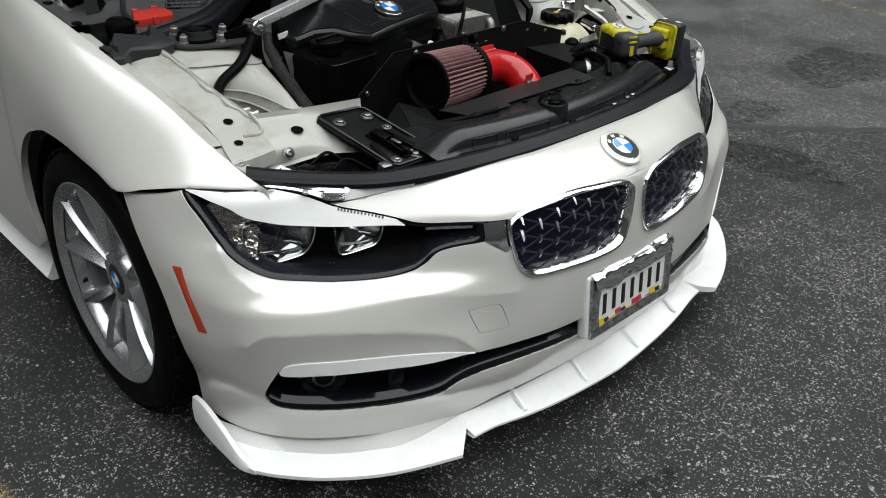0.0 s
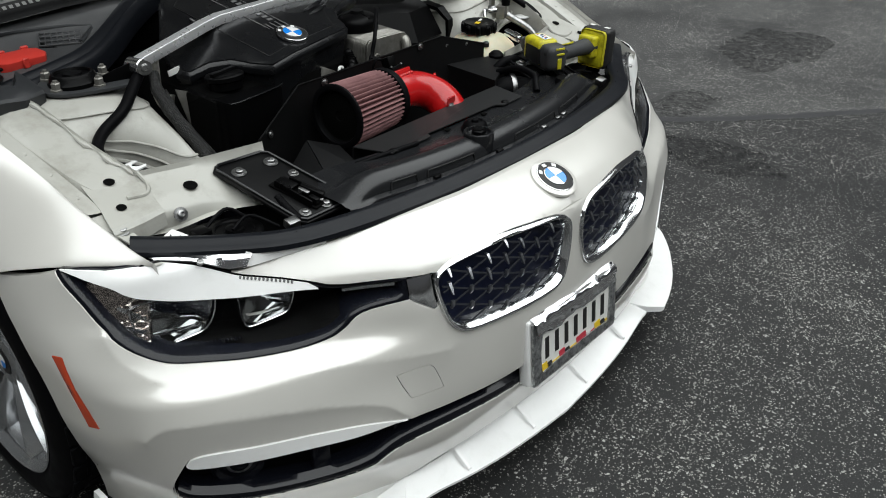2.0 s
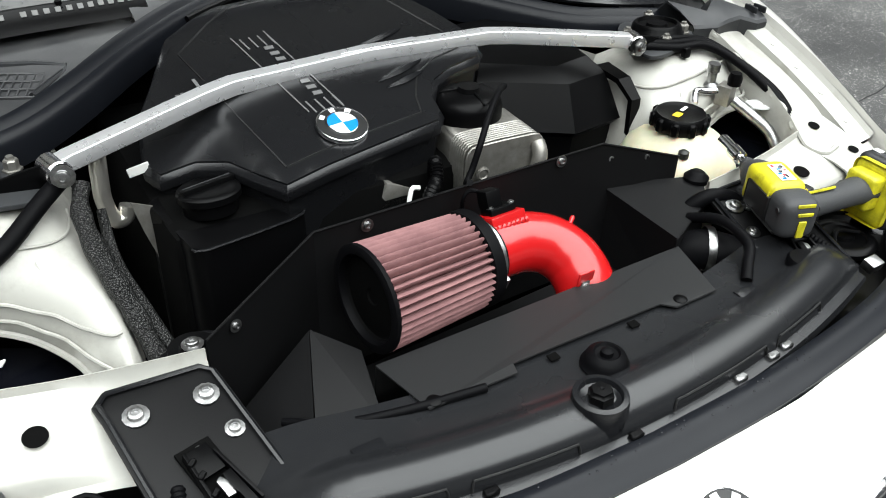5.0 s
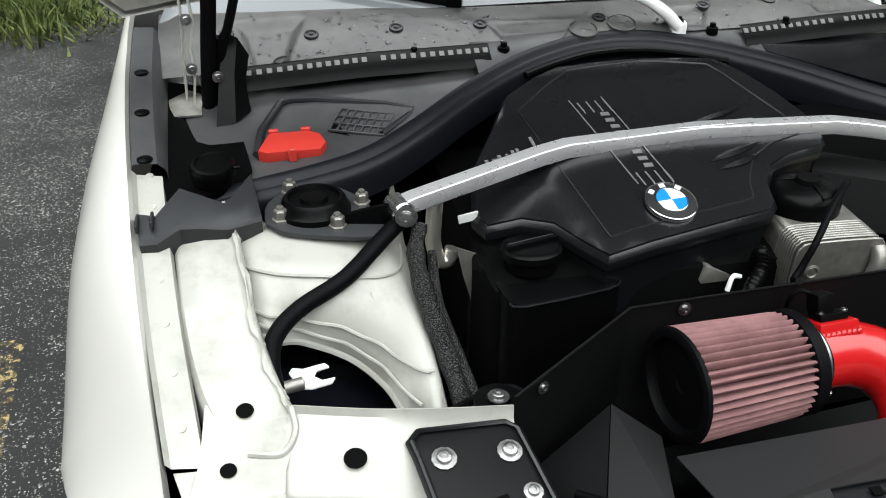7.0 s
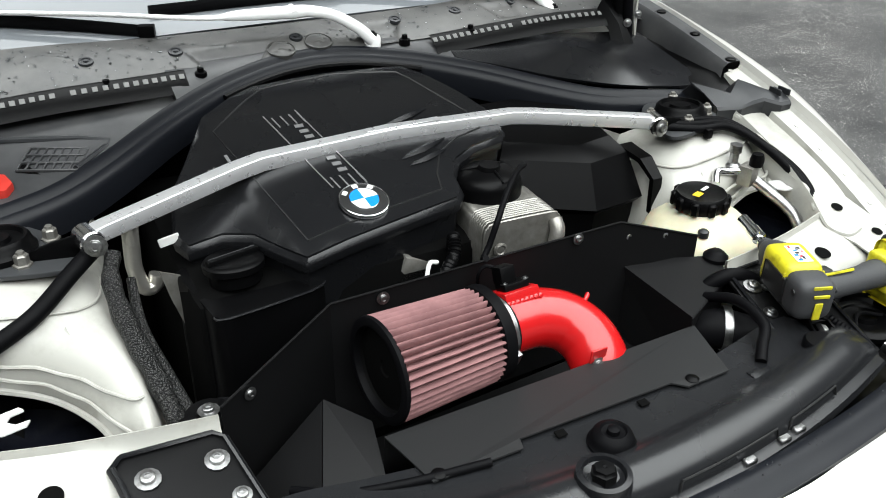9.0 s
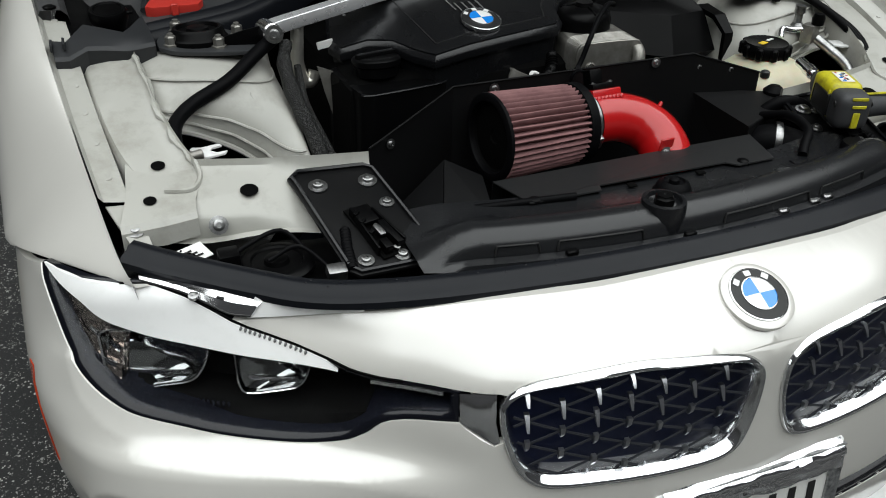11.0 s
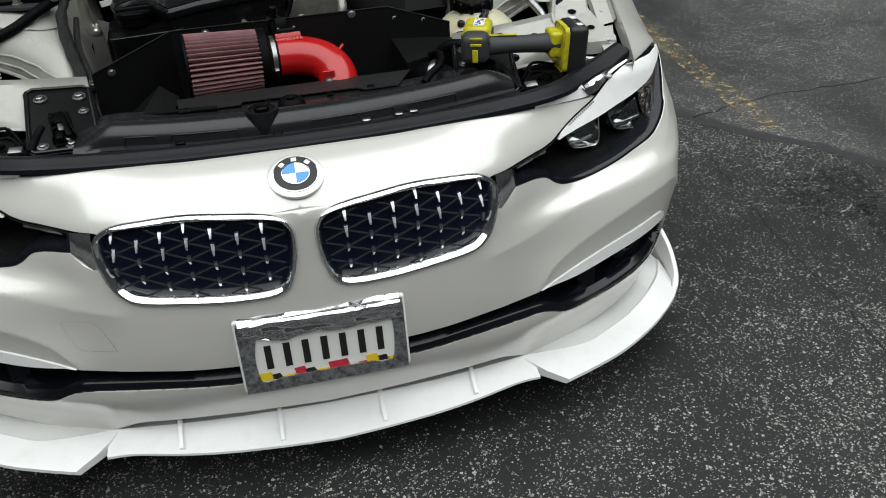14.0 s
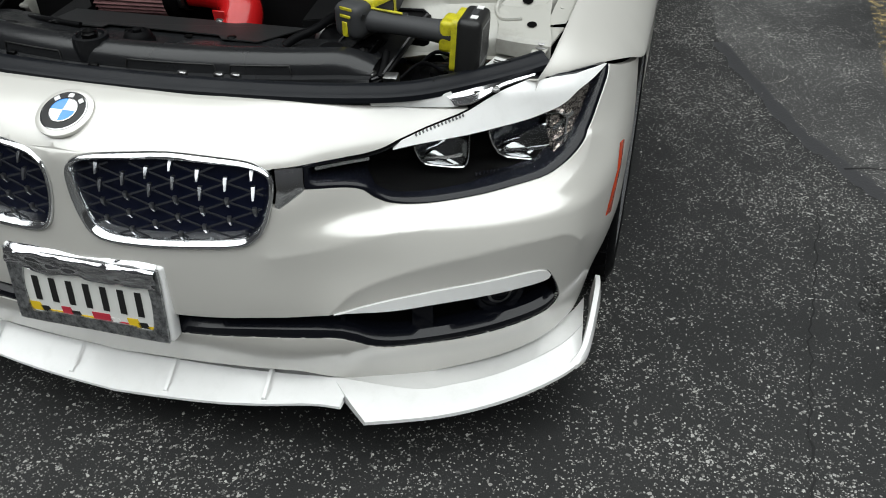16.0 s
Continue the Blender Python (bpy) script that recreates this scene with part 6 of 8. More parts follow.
for xa, ya, xb, yb in ((-0.003, 0.870, 0.088, 0.895), (0.0, 0.852, 0.085, 0.872), (-0.011, 0.785, 0.080, 0.815), (-0.005, 0.768, 0.07, 0.790)):
    pts = [on_cover(xa + (xb - xa) * k / 8, ya + (yb - ya) * k / 8, 0.001) for k in range(9)]
    part("cover_gill", sweep([tuple(p) for p in pts], lambda u: [(-0.008 * math.sin(math.pi * u) - 0.0005, 0), (0.008 * math.sin(math.pi * u) + 0.0005, 0), (0.004 * math.sin(math.pi * u) + 0.0004, 0.006 * math.sin(math.pi * u) + 0.0003), (-0.006 * math.sin(math.pi * u) - 0.0004, 0.002)]), SATIN, engine)
# rocker plateau with oil filler cap
plateau = part("rocker_cover", slab([(-0.372, 0.770), (-0.352, 0.640), (-0.335, 0.622), (-0.215, 0.638), (-0.19, 0.655), (-0.18, 0.80), (-0.30, 0.84)], 0.42, Matrix.Translation((0, 0, 0.776)), 0.008), PLASTIC, car, "black plastic rocker cover block")
cm = Matrix.Translation((-0.301, 0.707, 0.780)) @ Matrix.Rotation(radians(-8), 4, "X")
cap = part("oil_cap", lathe([(0.036, 0.0), (0.037, 0.016), (0.042, 0.019), (0.0425, 0.028), (0.040, 0.031), (0.034, 0.0325), (0, 0.033)], cm, 40), PLASTIC, car, "black oil filler cap with a raised grip bar")
part("cap_grip", block((0.078, 0.012, 0.010), cm @ Matrix.Translation((0, 0, 0.034)) @ Matrix.Rotation(radians(15), 4, "Z"), 0.002), PLASTIC, cap)
# paler strip on the black bar, put there as its edge highlight
part("cap_grip_edge", block((0.070, 0.0016, 0.001), cm @ Matrix.Translation((0, 0.002, 0.0394)) @ Matrix.Rotation(radians(15), 4, "Z"), 0), GREYGRIP, cap)
# lighter satin bead laid on the edge as its bevel highlight
part("ledge_highlight", tube([(-0.352, 0.632, 0.777), (-0.335, 0.622, 0.777), (-0.215, 0.638, 0.777), (-0.192, 0.653, 0.777)], 0.0018, 6, 2), SATIN, plateau)
# near-black block: the shade below the cover is in its colour
part("engine_block", block((0.56, 0.44, 0.46), Matrix.Translation((-0.09, 0.88, 0.55)), 0.03, 2), DARK, car, "engine block, near-black with the bay's shade in its colour")

# oil cooler beside the cover: stacked aluminium plates
cooler_pose = Matrix.Translation((0.112, 0.622, 0.772)) @ Matrix.Rotation(radians(-3), 4, "Z")
COOLER = [(-0.066, -0.036), (-0.060, -0.050), (-0.046, -0.056), (0.046, -0.056), (0.060, -0.050), (0.066, -0.036), (0.066, 0.030), (0.060, 0.044), (0.046, 0.050), (-0.046, 0.050), (-0.060, 0.044), (-0.066, 0.030)]


def cooler_slice(y, depth, swell, soft):
    outline = [(x * (1 + swell / 0.066), z * (1 + swell / 0.050)) for x, z in spl(COOLER, 2, True)]
    return slab(outline, depth, cooler_pose @ Matrix.Translation((0, y, 0)) @ Matrix.Rotation(radians(90), 4, "X"), soft, 1)


cool = part("oil_cooler", cooler_slice(0.050, 0.050, -0.0012, 0.002), CAST, car, "stacked-plate aluminium oil cooler")
part("cooler_face", cooler_slice(0.0, 0.004, 0.0, 0.0015), CAST, cool)
for k in range(8):
    part("cooler_plate", cooler_slice(0.010 + 0.0056 * k, 0.0040, -0.0008, 0.0014), CAST, cool)
part("cooler_pipe", tube([tuple(cooler_pose @ Vector(p)) for p in ((0.030, -0.012, -0.052), (0.034, -0.013, -0.030), (0.046, -0.014, -0.010), (0.054, -0.010, 0.020), (0.055, 0.002, 0.034))], 0.0115, 14), CAST, cool)
part("pipe_collar", lathe([(0.0, -0.003), (0.0145, -0.003), (0.0145, 0.003), (0.0, 0.003)], cooler_pose @ aim((0.042, -0.0135, -0.016), (0.5, 0, 0.86)), 20), CAST, cool)
for x, z in ((-0.040, 0.006), (-0.040, -0.032)):
    part("cooler_boss", lathe([(0.011, 0), (0.011, 0.002), (0.008, 0.0035), (0.006, 0.002), (0, 0.0025)], cooler_pose @ aim((x, -0.004, z), (0, -1, 0)), 22), CAST, cool)
filter_cap = part("filter_cap", lathe([(0.052, -0.06), (0.052, -0.004), (0.049, 0.006), (0.040, 0.013), (0.018, 0.017), (0.016, 0.024), (0, 0.024)], Matrix.Translation((0.110, 0.724, 0.842)), 36), PLASTIC, car, "black oil filter cap")
for k in range(3):
    a = 0.5 + 2.1 * k
    part("cap_rib", block((0.030, 0.004, 0.006), Matrix.Translation((0.110, 0.724, 0.858)) @ Matrix.Rotation(a, 4, "Z") @ Matrix.Translation((0.030, 0, -0.002)) @ Matrix.Rotation(radians(16), 4, "Y"), 0.001, 1), PLASTIC, filter_cap)
part("sensor_cable", tube([(0.020, 0.575, 0.800), (0.030, 0.598, 0.785), (0.044, 0.606, 0.800), (0.060, 0.612, 0.834), (0.092, 0.640, 0.862), (0.130, 0.675, 0.872), (0.165, 0.71, 0.86)], 0.0048, 10), RUBBER, car, "thin black sensor cable")
for pts in ([(-0.175, 0.585, 0.73), (-0.146, 0.600, 0.779), (-0.093, 0.630, 0.786), (-0.047, 0.645, 0.785), (-0.02, 0.65, 0.74)], [(-0.150, 0.585, 0.71), (-0.122, 0.600, 0.765), (-0.070, 0.630, 0.772), (-0.035, 0.645, 0.76)], [(-0.035, 0.590, 0.73), (-0.031, 0.600, 0.770), (0.0, 0.630, 0.782), (0.010, 0.652, 0.797), (0.016, 0.665, 0.77)]):
    part("ribbed_hose", corrugated(pts, 0.0105), PLASTIC, car, "ribbed black wiring hose")
part("hose_clip", tube([(-0.048, 0.624, 0.760), (-0.040, 0.630, 0.778), (-0.026, 0.634, 0.774)], 0.0035, 8), PAPER, car)
part("engine_lug", block((0.05, 0.04, 0.05), Matrix.Translation((-0.05, 0.68, 0.745)) @ Matrix.Rotation(radians(25), 4, "Y"), 0.008), CAST, car, "grey cast engine lug")


# heat shield: black folded sheet round the open filter
def sheet(points, d=0.0022, mat=None, parent=None, name="shield_sheet"):
    return part(name, thick((list(map(Vector, points)), [tuple(range(len(points)))]), d), mat or SHEETMETAL, parent)


shield = part("heat_shield", thick((list(map(Vector, [(-0.216, 0.568, 0.797), (0.266, 0.586, 0.794), (0.404, 0.556, 0.752), (0.404, 0.556, 0.60), (-0.216, 0.568, 0.56)])), [(0, 1, 2, 3, 4)]), 0.0025), SHEETMETAL, car, "black powder-coated sheet metal heat shield")
sheet([(-0.216, 0.568, 0.797), (-0.384, 0.494, 0.746), (-0.384, 0.494, 0.58), (-0.216, 0.568, 0.56)], parent=shield)
sheet([(-0.384, 0.494, 0.60), (0.404, 0.556, 0.60), (0.30, 0.38, 0.60), (-0.38, 0.36, 0.60)], parent=shield)
sheet([(0.265, 0.582, 0.728), (0.441, 0.536, 0.717), (0.40, 0.480, 0.717), (0.276, 0.418, 0.718)], parent=shield)
sheet([(0.265, 0.582, 0.7265), (0.276, 0.418, 0.7165), (0.280, 0.418, 0.60), (0.262, 0.58, 0.60)], parent=shield)
sheet([(0.276, 0.4165, 0.7165), (0.40, 0.4785, 0.7155), (0.40, 0.4785, 0.60), (0.280, 0.4165, 0.60)], parent=shield)
shelf = sheet([(-0.215, 0.406, 0.7005), (-0.203, 0.302, 0.7145), (-0.085, 0.302, 0.7145), (-0.080, 0.318, 0.714), (0.150, 0.318, 0.714), (0.165, 0.302, 0.7145), (0.236, 0.304, 0.7145), (0.282, 0.418, 0.7005)], mat=SHELFMAT, parent=shield, name="shield_shelf")
sheet([(-0.215, 0.4065, 0.699), (0.282, 0.4185, 0.699), (0.282, 0.424, 0.60), (-0.215, 0.412, 0.60)], parent=shield)
sheet([(-0.255, 0.505, 0.700), (-0.325, 0.330, 0.650), (-0.235, 0.345, 0.668), (-0.212, 0.450, 0.690)], parent=shield)
sheet([(-0.255, 0.505, 0.699), (-0.326, 0.330, 0.648), (-0.380, 0.480, 0.61)], parent=shield)
for x, z in ((-0.142, 0.785), (0.183, 0.789), (0.345, 0.760), (0.28, 0.768)):
    bolt((x, 0.566 + (x + 0.216) * 0.0375 - 0.001 - max(0, x - 0.27) * 0.2, z), (0, -1, 0.1), 0.0055, shield)
# dark disc on the sheet in place of a shaded hole
part("shield_hole", lathe([(0.012, 0), (0.012, 0.0006), (0, 0.0006)], aim((0.222, 0.5815, 0.742), (0, -1, 0)), 22), INK, shield)
bolt((-0.345, 0.508, 0.742), (0.4, -1, 0.1), 0.005, shield)
for x, y in ((-0.192, 0.310), (0.180, 0.312)):
    part("push_rivet", lathe([(0.009, 0), (0.009, 0.003), (0.006, 0.005), (0, 0.005)], Matrix.Translation((x, y, 0.7145)), 20), PLASTIC, shield)
# near-black blocks drawn for the shade in the tab slots
for x in (-0.03, 0.095):
    part("tab_slot", block((0.014, 0.012, 0.003), Matrix.Translation((x, 0.306, 0.7135)), 0.001, 1), DARK, shield)
part("rubber_plug", lathe([(0.020, -0.004), (0.020, 0.004), (0.014, 0.010), (0.010, 0.013), (0, 0.013)], Matrix.Translation((0.424, 0.530, 0.720)), 26), RUBBER, shield)
edge_line = [(-0.384, 0.493, 0.747), (-0.216, 0.567, 0.798), (0.266, 0.585, 0.795), (0.404, 0.555, 0.753)]
part("edge_trim", sweep(edge_line, ring(0.0016, 6)), SHEETMETAL, shield)

# cone filter with pleats
FA, FB = Vector((-0.190, 0.480, 0.741)), Vector((-0.018, 0.498, 0.735))
fm = aim(FA, FB - FA)
flen = (FB - FA).length
filt = part("air_filter", lathe([(0.056, 0.030), (0.0565, 0.003), (0.059, -0.002), (0.067, -0.003), (0.0712, -0.0005), (0.0718, 0.004), (0.070, 0.006), (0.060, 0.007)], fm, 56), RUBBER, car, "open cone air filter with red pleats and black end caps")
part("filter_face", lathe([(0.0575, 0.004), (0.055, 0.010), (0.050, 0.0105), (0.047, 0.009), (0.012, 0.010), (0.010, 0.012), (0, 0.012)], fm, 40), DARK, filt)
n = 40
for k in range(n):
    a0, a1, a2 = (2 * math.pi * (k + t) / n for t in (0.0, 0.5, 1.0))
    rows = []
    for i, u in enumerate(np.linspace(0, 1, 9)):
        r = 0.0715 - 0.0055 * u
        wob = 0.006 * math.sin(5 * u + k * 2.3) + 0.008 * math.sin(11 * u + k * 0.9) * u * (1 - u)
        h = 0.004 + (flen - 0.018) * u
        rows.append([fm @ Vector((rr * math.cos(a + wob), rr * math.sin(a + wob), h)) for rr, a in ((r - 0.0125, a0), (r - 0.008, a0 * 0.62 + a1 * 0.38), (r - 0.0018, a0 * 0.42 + a1 * 0.58), (r, a1), (r - 0.0018, a2 * 0.42 + a1 * 0.58), (r - 0.008, a2 * 0.62 + a1 * 0.38), (r - 0.0125, a2))])
    part("pleat", loft(rows), PLEAT, filt, angle=75)
part("filter_collar", lathe([(0.060, flen - 0.020), (0.0675, flen - 0.018), (0.068, flen - 0.002), (0.060, flen + 0.004), (0.047, flen + 0.008), (0.045, flen + 0.022)], fm, 48), RUBBER, filt)
part("hose_clamp", lathe([(0.0465, flen + 0.006), (0.0485, flen + 0.0065), (0.0485, flen + 0.017), (0.0465, flen + 0.0175)], fm, 48), STEEL, filt, "steel hose clamp")
part("clamp_screw", block((0.022, 0.010, 0.010), fm @ Matrix.Rotation(radians(200), 4, "Z") @ Matrix.Translation((0.051, 0, flen + 0.012)) @ Matrix.Rotation(radians(90), 4, "Z"), 0.002), STEEL, filt)
# red intake pipe
PIPE = [(-0.012, 0.4985, 0.735), (0.03, 0.503, 0.734), (0.065, 0.503, 0.730), (0.100, 0.492, 0.720), (0.122, 0.468, 0.704), (0.128, 0.440, 0.682), (0.126, 0.425, 0.655), (0.124, 0.42, 0.61)]
pipe = part("intake_pipe", tube(PIPE, 0.0425, 36, 7), RED, car, "glossy red intake pipe", angle=80)
sm = plane_pose((0.032, 0.516, 0.776), (1, 0.05, 0), (0, 0.92, -0.38))
part("sensor_pad", block((0.056, 0.040, 0.022), sm @ Matrix.Translation((0, 0, -0.006)), 0.003), RED, pipe)
for k in range(8):
    part("weld_bead", lathe([(0.004, 0), (0.0036, 0.0025), (0, 0.0035)], sm @ aim((-0.026 + 0.0075 * k, -0.021, -0.010), (0, -1, 0.3)), 8), RED, pipe)
sens = part("air_sensor", block((0.040, 0.026, 0.010), sm @ Matrix.Translation((-0.002, 0, 0.010)), 0.002), PLASTIC, car, "black air mass sensor")
part("sensor_plug", block((0.024, 0.024, 0.026), sm @ Matrix.Translation((-0.010, 0.004, 0.026)), 0.003), PLASTIC, sens)
part("sensor_wire", tube([tuple(sm @ Vector(p)) for p in ((-0.015, 0.012, 0.035), (-0.026, 0.022, 0.040), (-0.034, 0.03, 0.03), (-0.03, 0.045, 0.012))], 0.003, 8), RUBBER, sens)
for dx in (-0.018, 0.016):
    bolt(tuple(sm @ Vector((dx, -0.006, 0.015))), tuple(sm.to_3x3() @ Vector((0, 0, 1))), 0.003, sens)
part("pipe_tab", block((0.026, 0.004, 0.034), Matrix.Translation((0.104, 0.412, 0.708)) @ Matrix.Rotation(radians(8), 4, "X"), 0.0012, 1), RED, pipe)
bolt((0.104, 0.4095, 0.700), (0, -1, 0.2), 0.006, pipe)
part("nipple", lathe([(0.004, 0), (0.0035, 0.012), (0.0042, 0.016), (0.003, 0.02), (0, 0.02)], aim((0.136, 0.494, 0.735), (0.8, 0.5, 0.7)), 10), RED, pipe)

# right of the engine: silver pipe, braided sleeves, wiring
part("coolant_pipe", tube([(-0.416, 0.792, 0.852), (-0.419, 0.790, 0.815), (-0.420, 0.788, 0.784), (-0.412, 0.786, 0.754), (-0.398, 0.788, 0.752), (-0.391, 0.79, 0.768)], 0.0115, 14), CRINKLE, car, "pale cast pipe elbow")
part("heat_sleeve", tube([(-0.446, 0.745, 0.842), (-0.458, 0.720, 0.812), (-0.452, 0.680, 0.765), (-0.436, 0.640, 0.715), (-0.424, 0.60, 0.665), (-0.41, 0.56, 0.62)], lambda u: 0.009 + 0.005 * math.sin(math.pi * u) + 0.0012 * math.sin(u * 40), 16), FOIL, car, "silver braided heat sleeve")
part("heat_sleeve", tube([(-0.432, 0.740, 0.800), (-0.434, 0.690, 0.750), (-0.418, 0.640, 0.700), (-0.402, 0.60, 0.655), (-0.39, 0.56, 0.61)], lambda u: 0.006 + 0.003 * math.sin(math.pi * u), 14), FOIL, car, "silver braided heat sleeve")
part("ribbed_hose", corrugated([(-0.372, 0.76, 0.76), (-0.372, 0.71, 0.72), (-0.37, 0.65, 0.66), (-0.35, 0.60, 0.62)], 0.008), RUBBER, car)
part("heat_plate", thick(loft([[(-0.392, 0.765, 0.786), (-0.352, 0.760, 0.770)], [(-0.382, 0.760, 0.740), (-0.350, 0.758, 0.735)], [(-0.368, 0.758, 0.690), (-0.350, 0.757, 0.680)], [(-0.356, 0.757, 0.650), (-0.350, 0.756, 0.645)]]), 0.003), CAST, car, "rust-stained heat plate")
part("tag", block((0.030, 0.003, 0.014), Matrix.Translation((-0.367, 0.798, 0.812)) @ Matrix.Rotation(radians(-10), 4, "Y"), 0.001, 1), PAPER, car, "pale printed tag")
boltplate = part("mount_plate", lathe([(0, -0.004), (0.030, -0.004), (0.030, 0.004), (0.016, 0.005), (0.013, 0.010), (0, 0.010)], Matrix.Translation((-0.392, 0.532, 0.706)), 24), PLASTIC, car, "round black engine mount plate")
bolt((-0.392, 0.532, 0.714), (0, 0, 1), 0.008, boltplate)
part("brake_line", tube([(-0.43, 0.58, 0.66), (-0.40, 0.565, 0.69), (-0.37, 0.56, 0.70), (-0.345, 0.55, 0.69)], 0.006, 8), RUBBER, car)
part("release_cable", tube([(-0.335, 0.400, 0.675), (-0.29, 0.345, 0.700), (-0.22, 0.315, 0.713), (-0.13, 0.300, 0.716)], 0.0055, 10), RUBBER, car, "black bonnet release cable")

# car's left: black engine-side housing, coolant tank, valves and hoses
box_rows = [[(0.20, 1.02, 0.838), (0.22, 0.86, 0.832), (0.335, 0.800, 0.826), (0.415, 0.815, 0.826), (0.44, 1.02, 0.838)],
            [(0.19, 1.02, 0.815), (0.20, 0.835, 0.812), (0.340, 0.765, 0.806), (0.430, 0.778, 0.806), (0.455, 1.02, 0.815)],
            [(0.18, 1.02, 0.74), (0.185, 0.805, 0.74), (0.330, 0.722, 0.735), (0.440, 0.735, 0.735), (0.46, 1.02, 0.74)],
            [(0.18, 1.02, 0.72), (0.20, 0.815, 0.72), (0.345, 0.745, 0.715), (0.438, 0.755, 0.715), (0.46, 1.02, 0.72)],
            [(0.18, 1.02, 0.45), (0.20, 0.83, 0.45), (0.345, 0.77, 0.45), (0.438, 0.78, 0.45), (0.46, 1.02, 0.45)]]
box_shape = loft(box_rows)
house = part("control_box", (box_shape[0], box_shape[1] + [tuple(range(5))]), PLASTIC, car, "black faceted plastic control unit housing", angle=20)
box_flange = loft([[(0.425, 0.80, 0.812), (0.432, 0.745, 0.805), (0.442, 0.715, 0.775), (0.445, 0.71, 0.62)], [(0.455, 0.80, 0.812), (0.458, 0.745, 0.805), (0.462, 0.715, 0.775), (0.465, 0.71, 0.62)]])
part("box_flange", thick(box_flange, 0.01), PLASTIC, house, angle=30)
tank = part("coolant_tank", lathe([(0.070, -0.16), (0.098, -0.14), (0.104, -0.085), (0.101, -0.055), (0.090, -0.028), (0.068, -0.008), (0.044, 0.000), (0.036, 0.008)], Matrix.Translation((0.482, 0.628, 0.746)), 40), TANK, car, "milky plastic coolant tank with black cap")
part("tank_cap", lathe([(0.043, 0.0), (0.045, 0.004), (0.045, 0.022), (0.041, 0.027), (0.036, 0.025), (0, 0.026)], Matrix.Translation((0.480, 0.636, 0.752)), 40), PLASTIC, tank, "black screw cap with yellow mark")
for k in range(10):
    a = 2 * math.pi * k / 10
    part("cap_lug", block((0.010, 0.014, 0.024), Matrix.Translation((0.480 + 0.045 * math.cos(a), 0.636 + 0.045 * math.sin(a), 0.764)) @ Matrix.Rotation(a, 4, "Z"), 0.003, 1), PLASTIC, tank)
part("cap_mark", block((0.018, 0.012, 0.001), Matrix.Translation((0.466, 0.630, 0.7795)) @ Matrix.Rotation(radians(20), 4, "Z"), 0), FLAGYELLOW, tank)
part("cap_mark", block((0.020, 0.006, 0.001), Matrix.Translation((0.492, 0.642, 0.7795)) @ Matrix.Rotation(radians(20), 4, "Z"), 0), PAPER, tank)
part("tank_vent", lathe([(0.009, 0), (0.009, 0.010), (0.005, 0.013), (0, 0.013)], Matrix.Translation((0.436, 0.575, 0.733)), 16), INK, tank)
part("ac_pipe", tube([(0.535, 0.660, 0.772), (0.55, 0.675, 0.785), (0.575, 0.672, 0.782), (0.595, 0.66, 0.785)], 0.007, 12), ALLOY, car, "bright refrigerant pipe")
valve = part("ac_valve", block((0.030, 0.026, 0.036), Matrix.Translation((0.604, 0.655, 0.778)) @ Matrix.Rotation(radians(20), 4, "Z"), 0.003), CAST, car, "cast valve block with black cap")
part("valve_cap", lathe([(0.012, 0), (0.013, 0.012), (0.010, 0.022), (0, 0.022)], Matrix.Translation((0.612, 0.648, 0.796)), 10), PLASTIC, valve)
part("valve_stem", lathe([(0.014, 0), (0.014, 0.012), (0.008, 0.016), (0.008, 0.034), (0.011, 0.036), (0.011, 0.05), (0, 0.05)], Matrix.Translation((0.590, 0.680, 0.778)), 14), STEEL, valve)
part("ac_hose", tube([(0.610, 0.640, 0.77), (0.622, 0.61, 0.755), (0.636, 0.575, 0.735), (0.64, 0.55, 0.71)], 0.010, 12), STEEL, car)
part("fork_clip", slab([(0, -0.010), (0.015, -0.016), (0.044, -0.012), (0.040, -0.004), (0.022, 0.0), (0.03, 0.012), (0.046, 0.012), (0.042, 0.022), (0.012, 0.022), (-0.004, 0.016)], 0.004, Matrix.Translation((0.640, 0.625, 0.762)) @ Matrix.Rotation(radians(-25), 4, "Z"), 0.001), WHITE, car)
for off in (0.0, 0.014, 0.026):
    part("wiring_loom", tube([(0.50, 0.775 + off, 0.842), (0.56, 0.745 + off, 0.838 + off * 0.3), (0.62 + off * 0.6, 0.735 + off, 0.836), (0.658 + off * 0.5, 0.69 + off, 0.815), (0.672 + off * 0.5, 0.62, 0.785), (0.665 + off * 0.4, 0.56, 0.752), (0.65, 0.53, 0.72)], 0.008 - off * 0.08, 10), RUBBER, car, "black wiring loom")
part("loom_clip", block((0.014, 0.012, 0.018), Matrix.Translation((0.572, 0.733, 0.832)), 0.003), PLASTIC, car)
hose = part("radiator_hose", tube([(0.30, 0.44, 0.66), (0.325, 0.415, 0.685), (0.36, 0.385, 0.680), (0.40, 0.36, 0.66)], 0.030, 20), RUBBER, car, "thick black radiator hose")
part("hose_ring", lathe([(0.033, -0.006), (0.034, 0.0), (0.033, 0.006)], aim((0.335, 0.408, 0.687), (1, -0.7, 0.0)), 26), STEEL, hose)
part("coolant_hose", tube([(0.352, 0.485, 0.70), (0.385, 0.47, 0.728), (0.425, 0.455, 0.722), (0.435, 0.43, 0.700)], 0.012, 14), RUBBER, car)
part("overflow_hose", tube([(0.335, 0.455, 0.715), (0.345, 0.405, 0.735), (0.335, 0.345, 0.735), (0.305, 0.315, 0.725), (0.290, 0.300, 0.715)], 0.008, 12), RUBBER, car)
